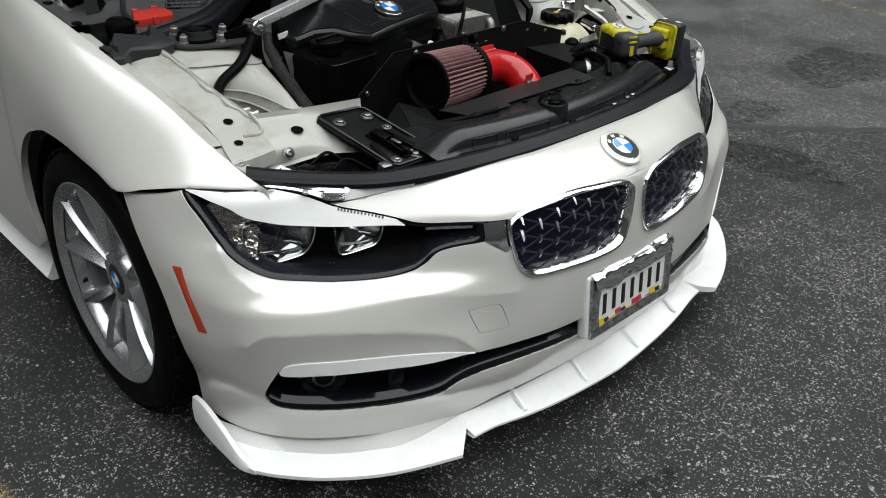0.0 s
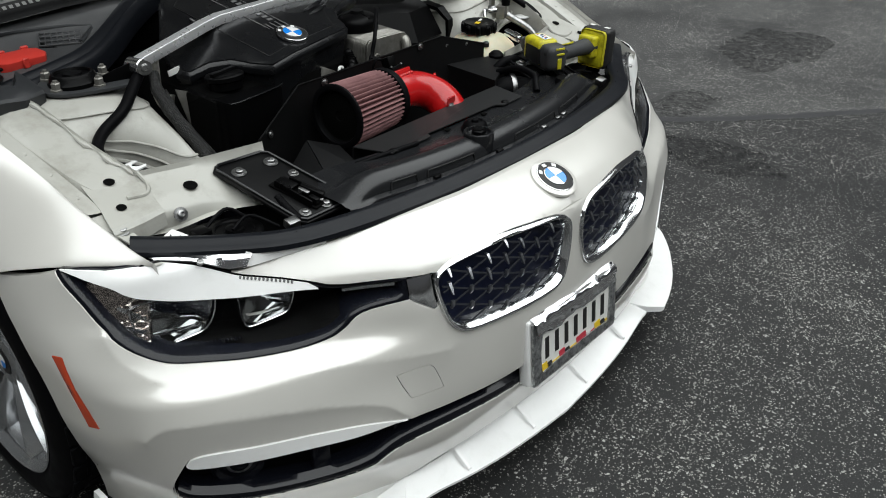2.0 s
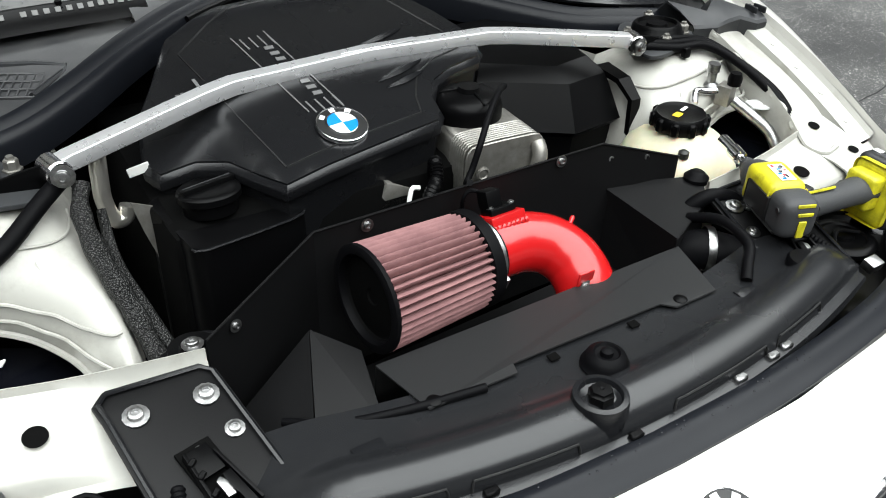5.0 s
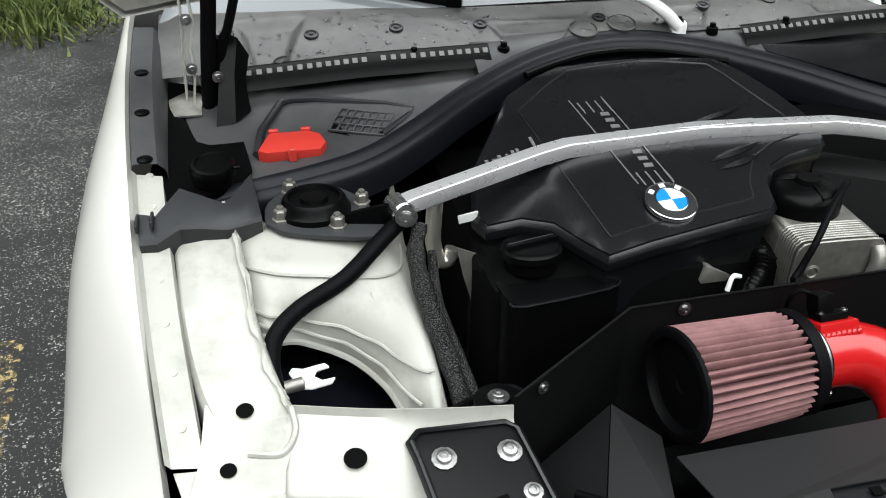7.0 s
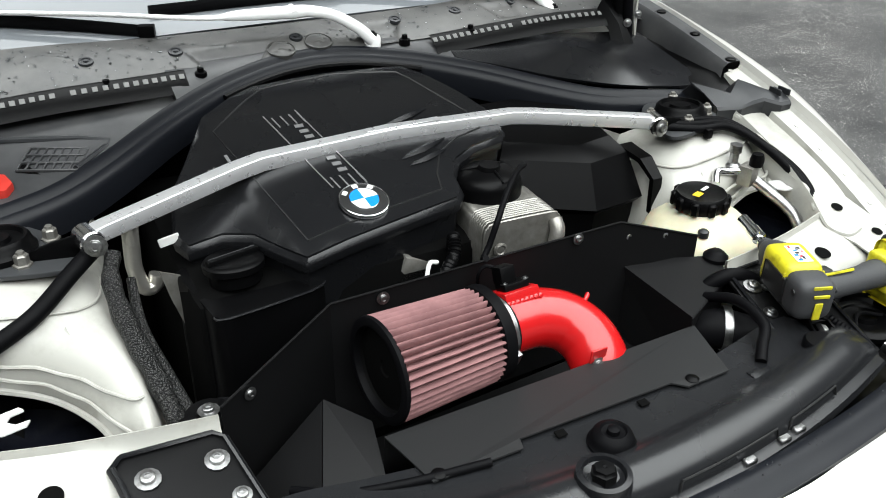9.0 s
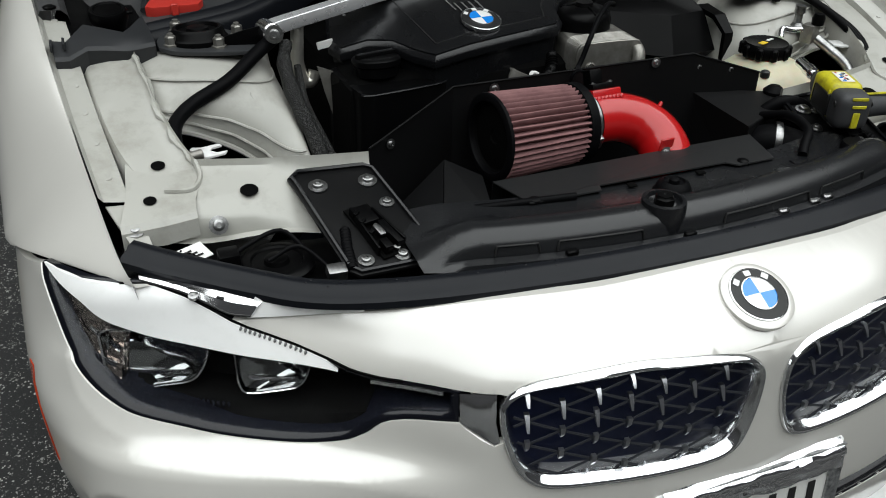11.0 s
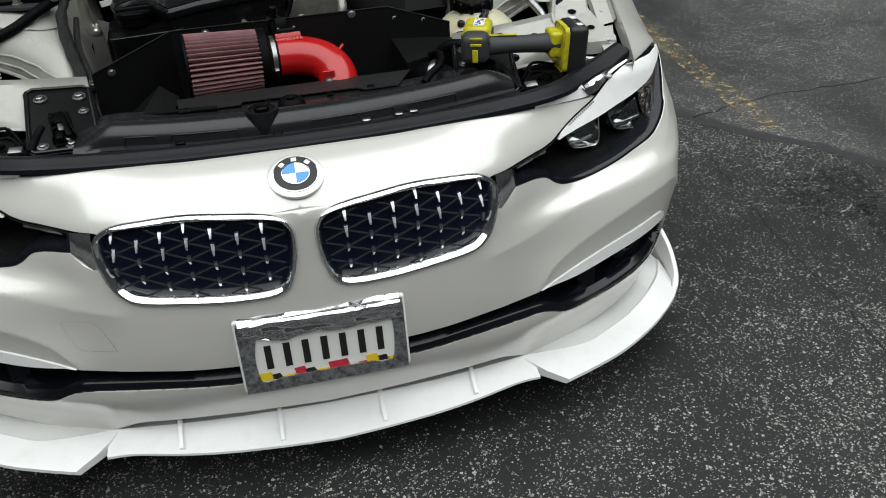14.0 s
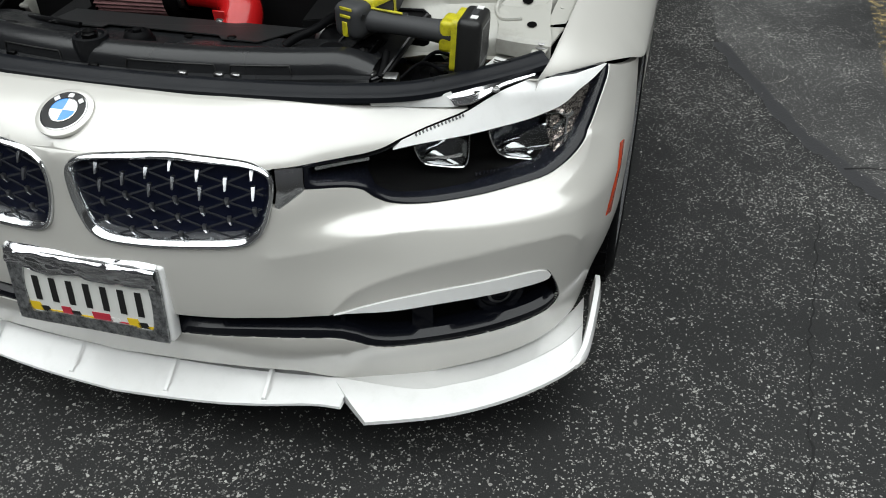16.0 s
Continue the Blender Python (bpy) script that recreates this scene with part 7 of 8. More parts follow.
bolt((0.428, 0.425, 0.722), (0, 0, 1), 0.006, hose)
part("battery_tray", block((0.14, 0.10, 0.02), Matrix.Translation((0.46, 0.46, 0.695)), 0.006), PLASTIC, car)

# ---- bulkhead seal, cabin filter covers, cowl and wipers ----
BSEAL = [(-0.745, 0.905, 0.815), (-0.66, 0.900, 0.832), (-0.56, 0.915, 0.842), (-0.482, 0.945, 0.848), (-0.40, 1.000, 0.862), (-0.30, 1.080, 0.882), (-0.19, 1.150, 0.900), (-0.08, 1.190, 0.912), (0.0, 1.200, 0.915)]
bs = spl(BSEAL, 5)
bs = bs + [(-x, y, z) for x, y, z in reversed(bs[:-1])]
rows = []
for i, p in enumerate(bs):
    a, b = np.array(bs[max(i - 1, 0)]), np.array(bs[min(i + 1, len(bs) - 1)])
    d = (b - a)[:2] / np.linalg.norm((b - a)[:2])
    nrm = np.array([-d[1], d[0]])
    rows.append([(p[0] + nrm[0] * w, p[1] + nrm[1] * w, p[2] + h) for w, h in ((-0.024, -0.05), (-0.026, -0.012), (-0.020, 0.0), (-0.010, 0.004), (-0.006, -0.002), (0.002, 0.010), (0.012, 0.012), (0.018, 0.004), (0.020, -0.03))])
part("bulkhead_seal", loft(rows), SEALMAT, car, "black rubber bulkhead seal", angle=60)
part("seal_strip", tube([tuple(np.array(p) + (0, -0.034, -0.010)) for p in bs[30:-30]], 0.006, 8, 1), PLASTIC, car)
cowl_front = {}
for sg in (-1, 1):
    fr = spl([(0.76, 0.935, 0.835), (0.66, 0.930, 0.845), (0.55, 0.955, 0.856), (0.45, 1.005, 0.868), (0.36, 1.065, 0.884), (0.27, 1.125, 0.900)], 4)
    bk = spl([(0.76, 1.18, 0.880), (0.66, 1.185, 0.888), (0.55, 1.19, 0.896), (0.45, 1.19, 0.902), (0.36, 1.188, 0.908), (0.27, 1.186, 0.914)], 4)
    bump = 0.026 if sg > 0 else 0.0
    mids = [[tuple(np.array(a) * (1 - u) + np.array(b) * u + (0, 0, bump * math.sin(math.pi * u) * math.exp(-((x - 0.55) / 0.1) ** 2))) for x, a, b in ((q[0], q, w) for q, w in zip(fr, bk))] for u in np.linspace(0, 1, 8)]
    if sg < 0:
        mids = [[(x, y, z - 0.022) for x, y, z in row] for row in mids]
    filt_cover = part("filter_cover", sided(thick(loft(mids), 0.006), sg), COVERGREY if sg < 0 else SATIN, car, "black plastic cabin filter cover", angle=60)
    # slotted cowl strip
    levels = (0.891, 0.896, 0.902, 0.905, 0.908) if sg < 0 else (0.920, 0.922, 0.920, 0.916, 0.912)
    strip = spl([(x, y, z) for (x, y), z in zip(((0.66, 1.175), (0.55, 1.178), (0.45, 1.176), (0.34, 1.172), (0.24, 1.168)), levels)], 4)
    rows = [[(x, y - 0.022, z - 0.010) for x, y, z in strip], [(x, y - 0.012, z + 0.002) for x, y, z in strip], [(x, y - 0.004, z + 0.006) for x, y, z in strip], [(x, y + 0.012, z + 0.018) for x, y, z in strip], [(x, y + 0.02, z + 0.018) for x, y, z in strip]]
    cs = part("cowl_strip", sided(loft(rows), sg), PLASTIC, car, "black cowl strip with a row of slots", angle=50)
    for k in range(26):
        if k == 13:
            continue
        u = (k + 0.5) / 26
        p = strip[int(u * (len(strip) - 1))]
        q = strip[min(int(u * (len(strip) - 1)) + 1, len(strip) - 1)]
        f = u * (len(strip) - 1) % 1
        c = [p[i] + (q[i] - p[i]) * f for i in range(3)]
        part("slot", block((0.009, 0.010, 0.0012), Matrix.Translation((sg * c[0], c[1] + 0.003, c[2] + 0.0120)) @ Matrix.Rotation(radians(38), 4, "X"), 0.0004, 1), SLOT, cs)
    cowl_front[sg] = ((0.0, 1.204, 0.921), (0.24, 1.190, levels[4] + 0.012), (0.45, 1.192, levels[2] + 0.014), (0.66, 1.195, levels[0] + 0.012), (0.80, 1.20, 0.895))

# cowl panel up to the glass: one moulding with sunk fields, clips and round bosses
COWL_BACK = ((0.0, 1.297, 0.9545), (0.24, 1.301, 0.9555), (0.46, 1.324, 0.9575), (0.66, 1.338, 0.957), (0.80, 1.39, 0.945))
SUNK = ((-0.668, -0.545, 1.312, -0.640, -0.590, 1.180, 0.010), (-0.228, -0.048, 1.250, -0.190, -0.130, 1.165, 0.012), (0.115, 0.215, 1.262, 0.150, 0.180, 1.195, 0.010), (0.40, 0.50, 1.290, 0.42, 0.47, 1.21, 0.008))


def cowl_at(x, u):
    """A place on the cowl panel: x across, u from its front edge to the glass."""
    front, a = cowl_front[1 if x > 0 else -1], abs(x)
    yf, zf = (glide([q[0] for q in front], [q[k] for q in front], a) for k in (1, 2))
    yb, zb = (glide([q[0] for q in COWL_BACK], [q[k] for q in COWL_BACK], a) for k in (1, 2))
    y, z = yf + (yb - yf) * u, zf + (zb - zf) * u + 0.004 * math.sin(math.pi * u)
    for xa, xb, yt, xc, xd, yl, deep in SUNK:
        v = (y - yl) / (yt - yl)
        inside = min(x - (xc + (xa - xc) * v), xd + (xb - xd) * v - x, (yt - y) * 0.5, (y - yl) * 2)
        f = max(0.0, min(1.0, inside / 0.012))
        z -= deep * f * f * (3 - 2 * f)
    return Vector((x, y, z))


def cowl_near(x, y):
    us = np.linspace(0, 1, 41)
    return min((cowl_at(x, u) for u in us), key=lambda p: abs(p.y - y))


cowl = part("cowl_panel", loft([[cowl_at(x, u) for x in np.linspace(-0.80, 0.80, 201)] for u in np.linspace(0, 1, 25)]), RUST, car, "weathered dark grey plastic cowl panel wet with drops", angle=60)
for x, y in ((-0.682, 1.279), (-0.539, 1.253), (-0.39, 1.25), (-0.239, 1.242), (-0.013, 1.245), (0.201, 1.259), (0.340, 1.263), (0.49, 1.28)):
    part("cowl_clip", lathe([(0.0135, -0.004), (0.0125, 0.0022), (0.0085, 0.003), (0.0075, 0.0012), (0.0042, 0.0012), (0.0038, 0.0034), (0, 0.0034)], aim(cowl_near(x, y) + Vector((0, 0, 0.001)), (0, -0.26, 1)), 20), TRIM, cowl)
for x, y, z in ((-0.213, 1.177, 0.921), (0.188, 1.187, 0.929), (0.335, 1.186, 0.932), (-0.37, 1.188, 0.918)):
    part("cowl_stud", lathe([(0.0115, -0.012), (0.0105, 0.0), (0.006, 0.001), (0.0055, 0.008), (0, 0.009)], Matrix.Translation((x, y, z)), 16), PLASTIC, cowl)
for x, y, r in ((-0.052, 1.218, 0.027), (0.025, 1.225, 0.027), (-0.160, 1.180, 0.018), (-0.590, 1.205, 0.021)):
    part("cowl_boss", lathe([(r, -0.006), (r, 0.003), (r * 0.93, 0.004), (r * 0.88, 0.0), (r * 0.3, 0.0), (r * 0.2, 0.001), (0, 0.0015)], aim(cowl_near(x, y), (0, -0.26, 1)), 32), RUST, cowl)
# apron between the bulkhead seal and the cowl panel
half = sorted((x, y, z) for x, y, z in bs if x <= 1e-9)
apron = []
for x in np.linspace(-0.27, 0.27, 29):
    ys, zs = glide([q[0] for q in half], [q[1] for q in half], -abs(x)), glide([q[0] for q in half], [q[2] for q in half], -abs(x))
    yc = 1.196 + 0.016 * max(0.0, 1 - abs(x) / 0.24)
    apron.append([(x, ys + 0.004, zs - 0.03), (x, ys + 0.012, zs + 0.003), (x, max(ys + 0.02, yc - 0.03), 0.918 - 0.02 * abs(x)), (x, max(ys + 0.03, yc + 0.006), 0.9275 - 0.01 * abs(x)), (x, max(ys + 0.04, yc + 0.03), 0.925 - 0.01 * abs(x))])
part("cowl_apron", loft(apron), COVERGREY, car, "grey plastic apron behind the seal", angle=60)
random.seed(11)
drops = []
for k in range(520):
    r = random.choice((0.0012, 0.0016, 0.002, 0.002, 0.0026, 0.0034))
    p = cowl_at(random.uniform(-0.70, 0.70), random.uniform(0.06, 0.98))
    drops.append(lathe([(r, -0.001), (r * 0.9, r * 0.35), (r * 0.5, r * 0.62), (0, r * 0.7)], Matrix.Translation(p) @ Matrix.Scale(random.uniform(1.0, 1.7), 4, (0, 1, 0)), 8))
tagged(part("rain_drops", merged(*drops), WATER, cowl, "beads of rain water"), kind="stuff")

# red terminal cover and vent grid on the right filter cover
redbox = part("terminal_cover", slab([(-0.050, -0.020), (-0.036, -0.028), (0.045, -0.028), (0.056, -0.010), (0.048, 0.016), (0.030, 0.026), (-0.030, 0.026)], 0.026, Matrix.Translation((-0.600, 1.006, 0.856)) @ Matrix.Rotation(radians(9), 4, "X"), 0.004), REDPLASTIC, car, "red plastic battery terminal cover")
part("cover_clip", block((0.014, 0.006, 0.022), Matrix.Translation((-0.598, 0.977, 0.845)), 0.002, 1), REDPLASTIC, redbox)
for dx in (-0.025, 0.025):
    part("cover_hinge", block((0.016, 0.008, 0.008), Matrix.Translation((-0.598 + dx, 1.034, 0.860)), 0.002, 1), REDPLASTIC, redbox)
ventm = Matrix.Translation((-0.484, 1.052, 0.852)) @ Matrix.Rotation(radians(9), 4, "X")
vent = part("vent_grid", slab([(-0.053, -0.012), (0.008, -0.046), (0.058, 0.018), (-0.025, 0.046)], 0.002, ventm), DARK, car, "black ventilation grid")
va, vb = Vector((0.083, -0.028, 0)), Vector((-0.028, -0.058, 0))
for k in range(8):
    c = Vector((-0.025, 0.046, 0.002)) + va * (k / 7) + vb * 0.5
    part("vent_bar", block((0.0035, vb.length, 0.005), ventm @ Matrix.Translation(c) @ Matrix.Rotation(radians(-26), 4, "Z"), 0.001, 1), COVERGREY, vent)
for k in range(4):
    c = Vector((-0.025, 0.046, 0.003)) + vb * (k / 3) + va * 0.5
    part("vent_bar", block((va.length, 0.0035, 0.005), ventm @ Matrix.Translation(c) @ Matrix.Rotation(radians(-18.6), 4, "Z"), 0.001, 1), COVERGREY, vent)
rim = [tuple(ventm @ Vector((x, y, 0.002))) for x, y in ((-0.168, -0.062), (-0.158, 0.0), (-0.122, 0.080), (-0.105, 0.088), (-0.06, 0.084), (0.05, 0.052), (0.092, 0.030), (0.085, 0.016), (0.03, -0.035))]
part("vent_recess", tube(rim, 0.006, 8, 1), TRIM, vent)

# washer filler, corner box and folded trims at the right of the cowl
wash = part("washer_cap", lathe([(0.026, -0.05), (0.030, -0.02), (0.034, -0.01), (0.034, 0.002), (0.031, 0.008), (0.026, 0.009), (0.024, 0.006), (0, 0.007)], Matrix.Translation((-0.714, 0.918, 0.866)) @ Matrix.Scale(0.95, 4) @ Matrix.Rotation(radians(10), 4, "X"), 32), PLASTIC, car, "black washer filler cap")
part("cap_tab", block((0.020, 0.010, 0.006), Matrix.Translation((-0.684, 0.912, 0.866)), 0.002, 1), PLASTIC, wash)
for sg in (-1, 1):
    corner = part("cowl_corner", sided(thick(loft([[(0.80, 0.86, 0.835), (0.76, 0.875, 0.838), (0.70, 0.90, 0.836)], [(0.80, 0.93, 0.862), (0.75, 0.94, 0.845), (0.66, 0.955, 0.838)], [(0.79, 1.10, 0.86), (0.74, 1.08, 0.838), (0.67, 1.05, 0.842)], [(0.79, 1.25, 0.87), (0.74, 1.25, 0.86), (0.67, 1.2, 0.86)]]), 0.006), sg), PLASTIC, car, "black corner trim below the bonnet hinge", angle=30)
    crest = [(0.811, 0.812, 0.860), (0.787, 0.805, 0.858), (0.757, 0.858, 0.868), (0.731, 0.838, 0.866), (0.698, 0.815, 0.862), (0.686, 0.832, 0.864), (0.662, 0.885, 0.866)]
    brink = [(0.806, 0.764, 0.848), (0.785, 0.767, 0.846), (0.757, 0.787, 0.853), (0.731, 0.787, 0.851), (0.698, 0.784, 0.847), (0.680, 0.791, 0.846), (0.652, 0.800, 0.846)]
    fold = [[(x, y + 0.03, z - 0.035) for x, y, z in crest], crest, [((a[0] + b[0]) / 2, (a[1] + b[1]) / 2, (a[2] + b[2]) / 2 + 0.003) for a, b in zip(crest, brink)], brink, [(x, y - 0.004, z - 0.006) for x, y, z in brink], [(x, y, z - 0.045) for x, y, z in brink]]
    part("corner_bridge", sided(thick(loft(fold), 0.003), sg), TRIM, corner, "folded black plastic bridge piece", angle=25)
    for x, y in ((0.808, 0.785), (0.79, 0.79)):
        part("bridge_rib", block((0.004, 0.03, 0.012), Matrix.Translation((sg * x, y, 0.860)), 0.001, 1), TRIM, corner)
    # bonnet hinge and gas strut
    blade = [(-0.006, -0.002), (0.006, -0.002), (0.006, 0.002), (-0.006, 0.002)]
    hinge = part("bonnet_hinge", sided(sweep([(0.757, 1.180, 0.845), (0.752, 1.180, 0.93), (0.745, 1.178, 1.02), (0.752, 1.18, 1.09)], blade), sg), BARE, car, "white-painted bonnet hinge")
    part("hinge_link", sided(sweep([(0.747, 1.165, 0.845), (0.735, 1.165, 0.92), (0.738, 1.165, 0.955), (0.728, 1.166, 1.0), (0.735, 1.17, 1.07)], blade), sg), BARE, hinge)
    part("hinge_foot", sided(slab([(-0.02, -0.03), (0.03, -0.03), (0.034, 0.02), (0.0, 0.045), (-0.02, 0.03)], 0.004, plane_pose((0.752, 1.16, 0.862), (1, 0, 0), (0, 1, 0.2)), 0.001), sg), CAST, hinge)
    for x, y, z in ((0.740, 1.157, 0.925), (0.738, 1.157, 1.005), (0.700, 1.14, 0.915)):
        bolt((sg * x, y, z), (-sg * 0.3, -1, 0.2), 0.0055, hinge)
    gas = part("gas_strut", sided(tube([(0.723, 1.16, 0.835), (0.712, 1.16, 0.94), (0.697, 1.158, 1.06), (0.688, 1.150, 1.18), (0.680, 1.12, 1.34)], lambda u: 0.008 if u < 0.06 else 0.0125, 14, 6), sg), RUBBER, car, "black bonnet gas strut")
    part("strut_sleeve", sided(tube([(0.700, 1.17, 0.85), (0.693, 1.17, 0.95), (0.690, 1.17, 0.97)], 0.012, 12), sg), PLASTIC, gas)
    part("hinge_cable", sided(tube([(0.698, 1.168, 0.86), (0.688, 1.168, 0.957), (0.676, 1.168, 0.985), (0.652, 1.165, 1.074), (0.646, 1.15, 1.2)], 0.0075, 8), sg), RUBBER, car)
    shroud = loft([[(0.71, 1.10, 0.845), (0.68, 1.10, 0.85), (0.655, 1.12, 0.86)], [(0.70, 1.14, 0.90), (0.675, 1.14, 0.915), (0.66, 1.15, 0.90)], [(0.685, 1.19, 0.97), (0.665, 1.19, 0.96), (0.65, 1.19, 0.93)]])
    part("hinge_shroud", sided(thick(shroud, 0.003), sg), PLASTIC, car, "black plastic shroud beside the hinge")

# wipers: white arms with black blades
ARMS = (((0.127, 1.204, 0.930), (0.100, 1.214, 0.955), (0.062, 1.235, 0.977), (0.020, 1.252, 0.985), (-0.010, 1.259, 0.985), (-0.10, 1.266, 0.987), (-0.185, 1.276, 0.988), (-0.34, 1.326, 0.999), (-0.52, 1.392, 1.006)),
        ((0.568, 1.232, 0.931), (0.550, 1.255, 0.955), (0.525, 1.285, 0.978), (0.500, 1.306, 0.989), (0.476, 1.317, 0.991), (0.39, 1.326, 0.996), (0.30, 1.335, 1.002), (0.20, 1.348, 1.008), (0.085, 1.356, 1.012)))
BLADES = (((-0.272, 1.309, 0.967), (-0.40, 1.356, 0.982), (-0.53, 1.402, 0.992), (-0.76, 1.475, 0.998)), ((0.350, 1.362, 0.988), (0.20, 1.356, 0.992), (0.0, 1.353, 0.993), (-0.256, 1.357, 0.990)))
for line, edge in zip(ARMS, BLADES):
    widths = (0.018, 0.0165, 0.0155, 0.0165, 0.0185, 0.0155, 0.0075, 0.0058, 0.0054)

    def wiper_section(u):
        w = glide(list(range(9)), widths, u * 8)
        h = 0.62 * w if u < 0.7 else 0.0042
        return [(w * math.copysign(abs(math.cos(a)) ** 0.6, math.cos(a)), h * math.copysign(abs(math.sin(a)) ** 0.6, math.sin(a))) for a in np.linspace(0, 2 * math.pi, 14, endpoint=False)]

    wiper = part("wiper", sweep(spl(list(line), 5), wiper_section), LIP, car, "white wiper arm with black blade", angle=50)
    pivot = Vector(line[0])
    part("pivot_boss", lathe([(0.0165, -0.016), (0.0165, 0.004), (0.014, 0.008), (0, 0.008)], Matrix.Translation(pivot), 22), LIP, wiper)
    part("pivot_nut", lathe([(0.0105, 0.006), (0.0105, 0.012), (0.006, 0.013), (0.005, 0.017), (0, 0.017)], Matrix.Translation(pivot), 6), RUBBER, wiper)
    joint = Vector(line[4])
    part("arm_hinge", lathe([(0.0, -0.018), (0.006, -0.018), (0.0065, 0.018), (0.0, 0.018)], aim(joint + Vector((0, 0, 0.003)), (0.1, 1, 0.1)), 14), LIP, wiper)
    part("hinge_gap", block((0.0022, 0.031, 0.020), Matrix.Translation(joint + Vector((-0.007, 0, 0))), 0.0004, 1), CAST, wiper)
    blade_part = part("wiper_blade", sweep(spl(list(edge), 5), [(-0.008, -0.010), (0.008, -0.010), (0.009, -0.002), (0.003, 0.009), (-0.003, 0.010), (-0.009, -0.002)]), RUBBER, wiper, "black wiper blade")
    part("blade_end", block((0.030, 0.020, 0.022), Matrix.Translation(edge[0]) @ Matrix.Rotation(radians(-20 if edge[0][0] < 0 else 0), 4, "Z"), 0.004), PLASTIC, blade_part)
part("blade_bracket", block((0.10, 0.030, 0.022), Matrix.Translation((0.075, 1.356, 1.002)), 0.006), LIP, wiper)

# ---- raised bonnet ----
# unseen mat under the bonnet, added to darken what the bay parts mirror
DIM_MAT = material("unseen_grey_mat", (0.07, 0.07, 0.07), 0.95, spec=0.1)
relief(DIM_MAT, 300, 0.4)
TILT_UP = radians(70)


def lid(x, l, out=0.0):
    """A place on the raised bonnet: x across, l metres up from its rear corners."""
    crown = 0.030 * (1 - (x / 0.84) ** 2)
    n = Vector((0, math.sin(TILT_UP), math.cos(TILT_UP)))
    return Vector((x, 1.222 - l * math.cos(TILT_UP), 1.022 + l * math.sin(TILT_UP))) + n * (crown + out)


lid_outline = spl([(-0.835, -0.012), (-0.775, -0.004), (-0.66, 0.016), (-0.54, 0.042), (-0.40, 0.085), (0.0, 0.125), (0.40, 0.085), (0.54, 0.042), (0.66, 0.016), (0.775, -0.004), (0.835, -0.012)], 4) + spl([(0.862, 0.020), (0.884, 0.10), (0.86, 0.40), (0.78, 0.80), (0.70, 1.06), (0.5, 1.14), (0.0, 1.18), (-0.5, 1.14), (-0.70, 1.06), (-0.78, 0.80), (-0.86, 0.40), (-0.884, 0.10), (-0.862, 0.020)], 4)
lid_loop = dedupe(lid_outline)
bonnet = part("bonnet", panel(lid_loop, lid, (), (0.05, 0.05), edge=0.03), PAINT, car, "white bonnet raised on its hinges")
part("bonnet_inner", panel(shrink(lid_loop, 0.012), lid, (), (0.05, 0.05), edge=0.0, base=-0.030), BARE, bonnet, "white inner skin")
part("unseen_bonnet_mat", panel(shrink(lid_loop, 0.17), lid, (), (0.05, 0.05), edge=0.012, base=-0.034), DIM_MAT, bonnet, "unseen dark grey mat added under the bonnet to dim reflections")
for side in (-1, 1):
    rib = [lid(side * x, l, -0.032) for x, l in ((0.72, 0.12), (0.60, 0.40), (0.40, 0.75), (0.10, 1.0))]
    part("bonnet_rib", sweep(spl([tuple(p) for p in rib], 5), [(-0.03, -0.004), (-0.018, -0.014), (0.018, -0.014), (0.03, -0.004)]), BARE, bonnet)


# ---- cordless impact driver lying on the slam panel ----
tool = thing("impact_driver", "yellow and dark grey cordless impact driver with battery", "power tool", at=(0.47, 0.36, 0.72))
REAR = Vector((0.404, 0.324, 0.764))
ax = Vector((0.35, 0.936, 0.012)).normalized()
tm = plane_pose(REAR, ax, Vector((0, 0, 1))) @ Matrix.Scale(0.9, 4)  # x along the barrel, y up, z to its side


def barrel(profile, mat, name, squash=1.0, label="", n=28):
    pts, faces = lathe(profile, Matrix(), n)
    pts = [tm @ Vector((p.z, p.x * squash, p.y)) for p in pts]
    return part(name, (pts, faces), mat, tool, label)


def at_tool(x, y, z):
    return tm @ Matrix.Translation((x, y, z))


part("motor_housing", block((0.086, 0.070, 0.066), at_tool(0.083, 0.002, 0.0), 0.018, 4), YELLOW, tool, "acid yellow motor housing")
part("rear_housing", block((0.058, 0.069, 0.065), at_tool(0.022, -0.002, 0.0), 0.022, 5), GREYGRIP, tool, "dark grey rear housing")
part("lower_shell", block((0.080, 0.020, 0.050), at_tool(0.058, -0.031, 0.0), 0.006, 3), INK, tool, "black lower housing")
barrel([(0.031, 0.118), (0.029, 0.134), (0.024, 0.148), (0.018, 0.158), (0.015, 0.166), (0.013, 0.168), (0.013, 0.174), (0.009, 0.176)], GREYGRIP, "nose_cone")
barrel([(0.009, 0.172), (0.0095, 0.184), (0.0075, 0.186), (0.0075, 0.194), (0.0125, 0.196), (0.0130, 0.222), (0.0105, 0.225), (0.0110, 0.262), (0.009, 0.264), (0.007, 0.255), (0, 0.255)], CHROME, "socket", 1.0, "bright steel socket")
for s in (-1, 1):
    part("vent_panel", block((0.066, 0.044, 0.006), at_tool(0.072, -0.004, s * 0.0325), 0.006, 2), INK, tool, "black label panel")
    part("side_band", block((0.006, 0.050, 0.004), at_tool(0.046, 0.0, s * 0.0325), 0.002, 1), YELLOW, tool)
    part("housing_screw", lathe([(0.005, 0), (0.005, 0.0015), (0.003, 0.001), (0, 0.001)], at_tool(0.010, 0.012, s * 0.0340) @ Matrix.Rotation(0 if s > 0 else math.pi, 4, "X"), 12), INK, tool)
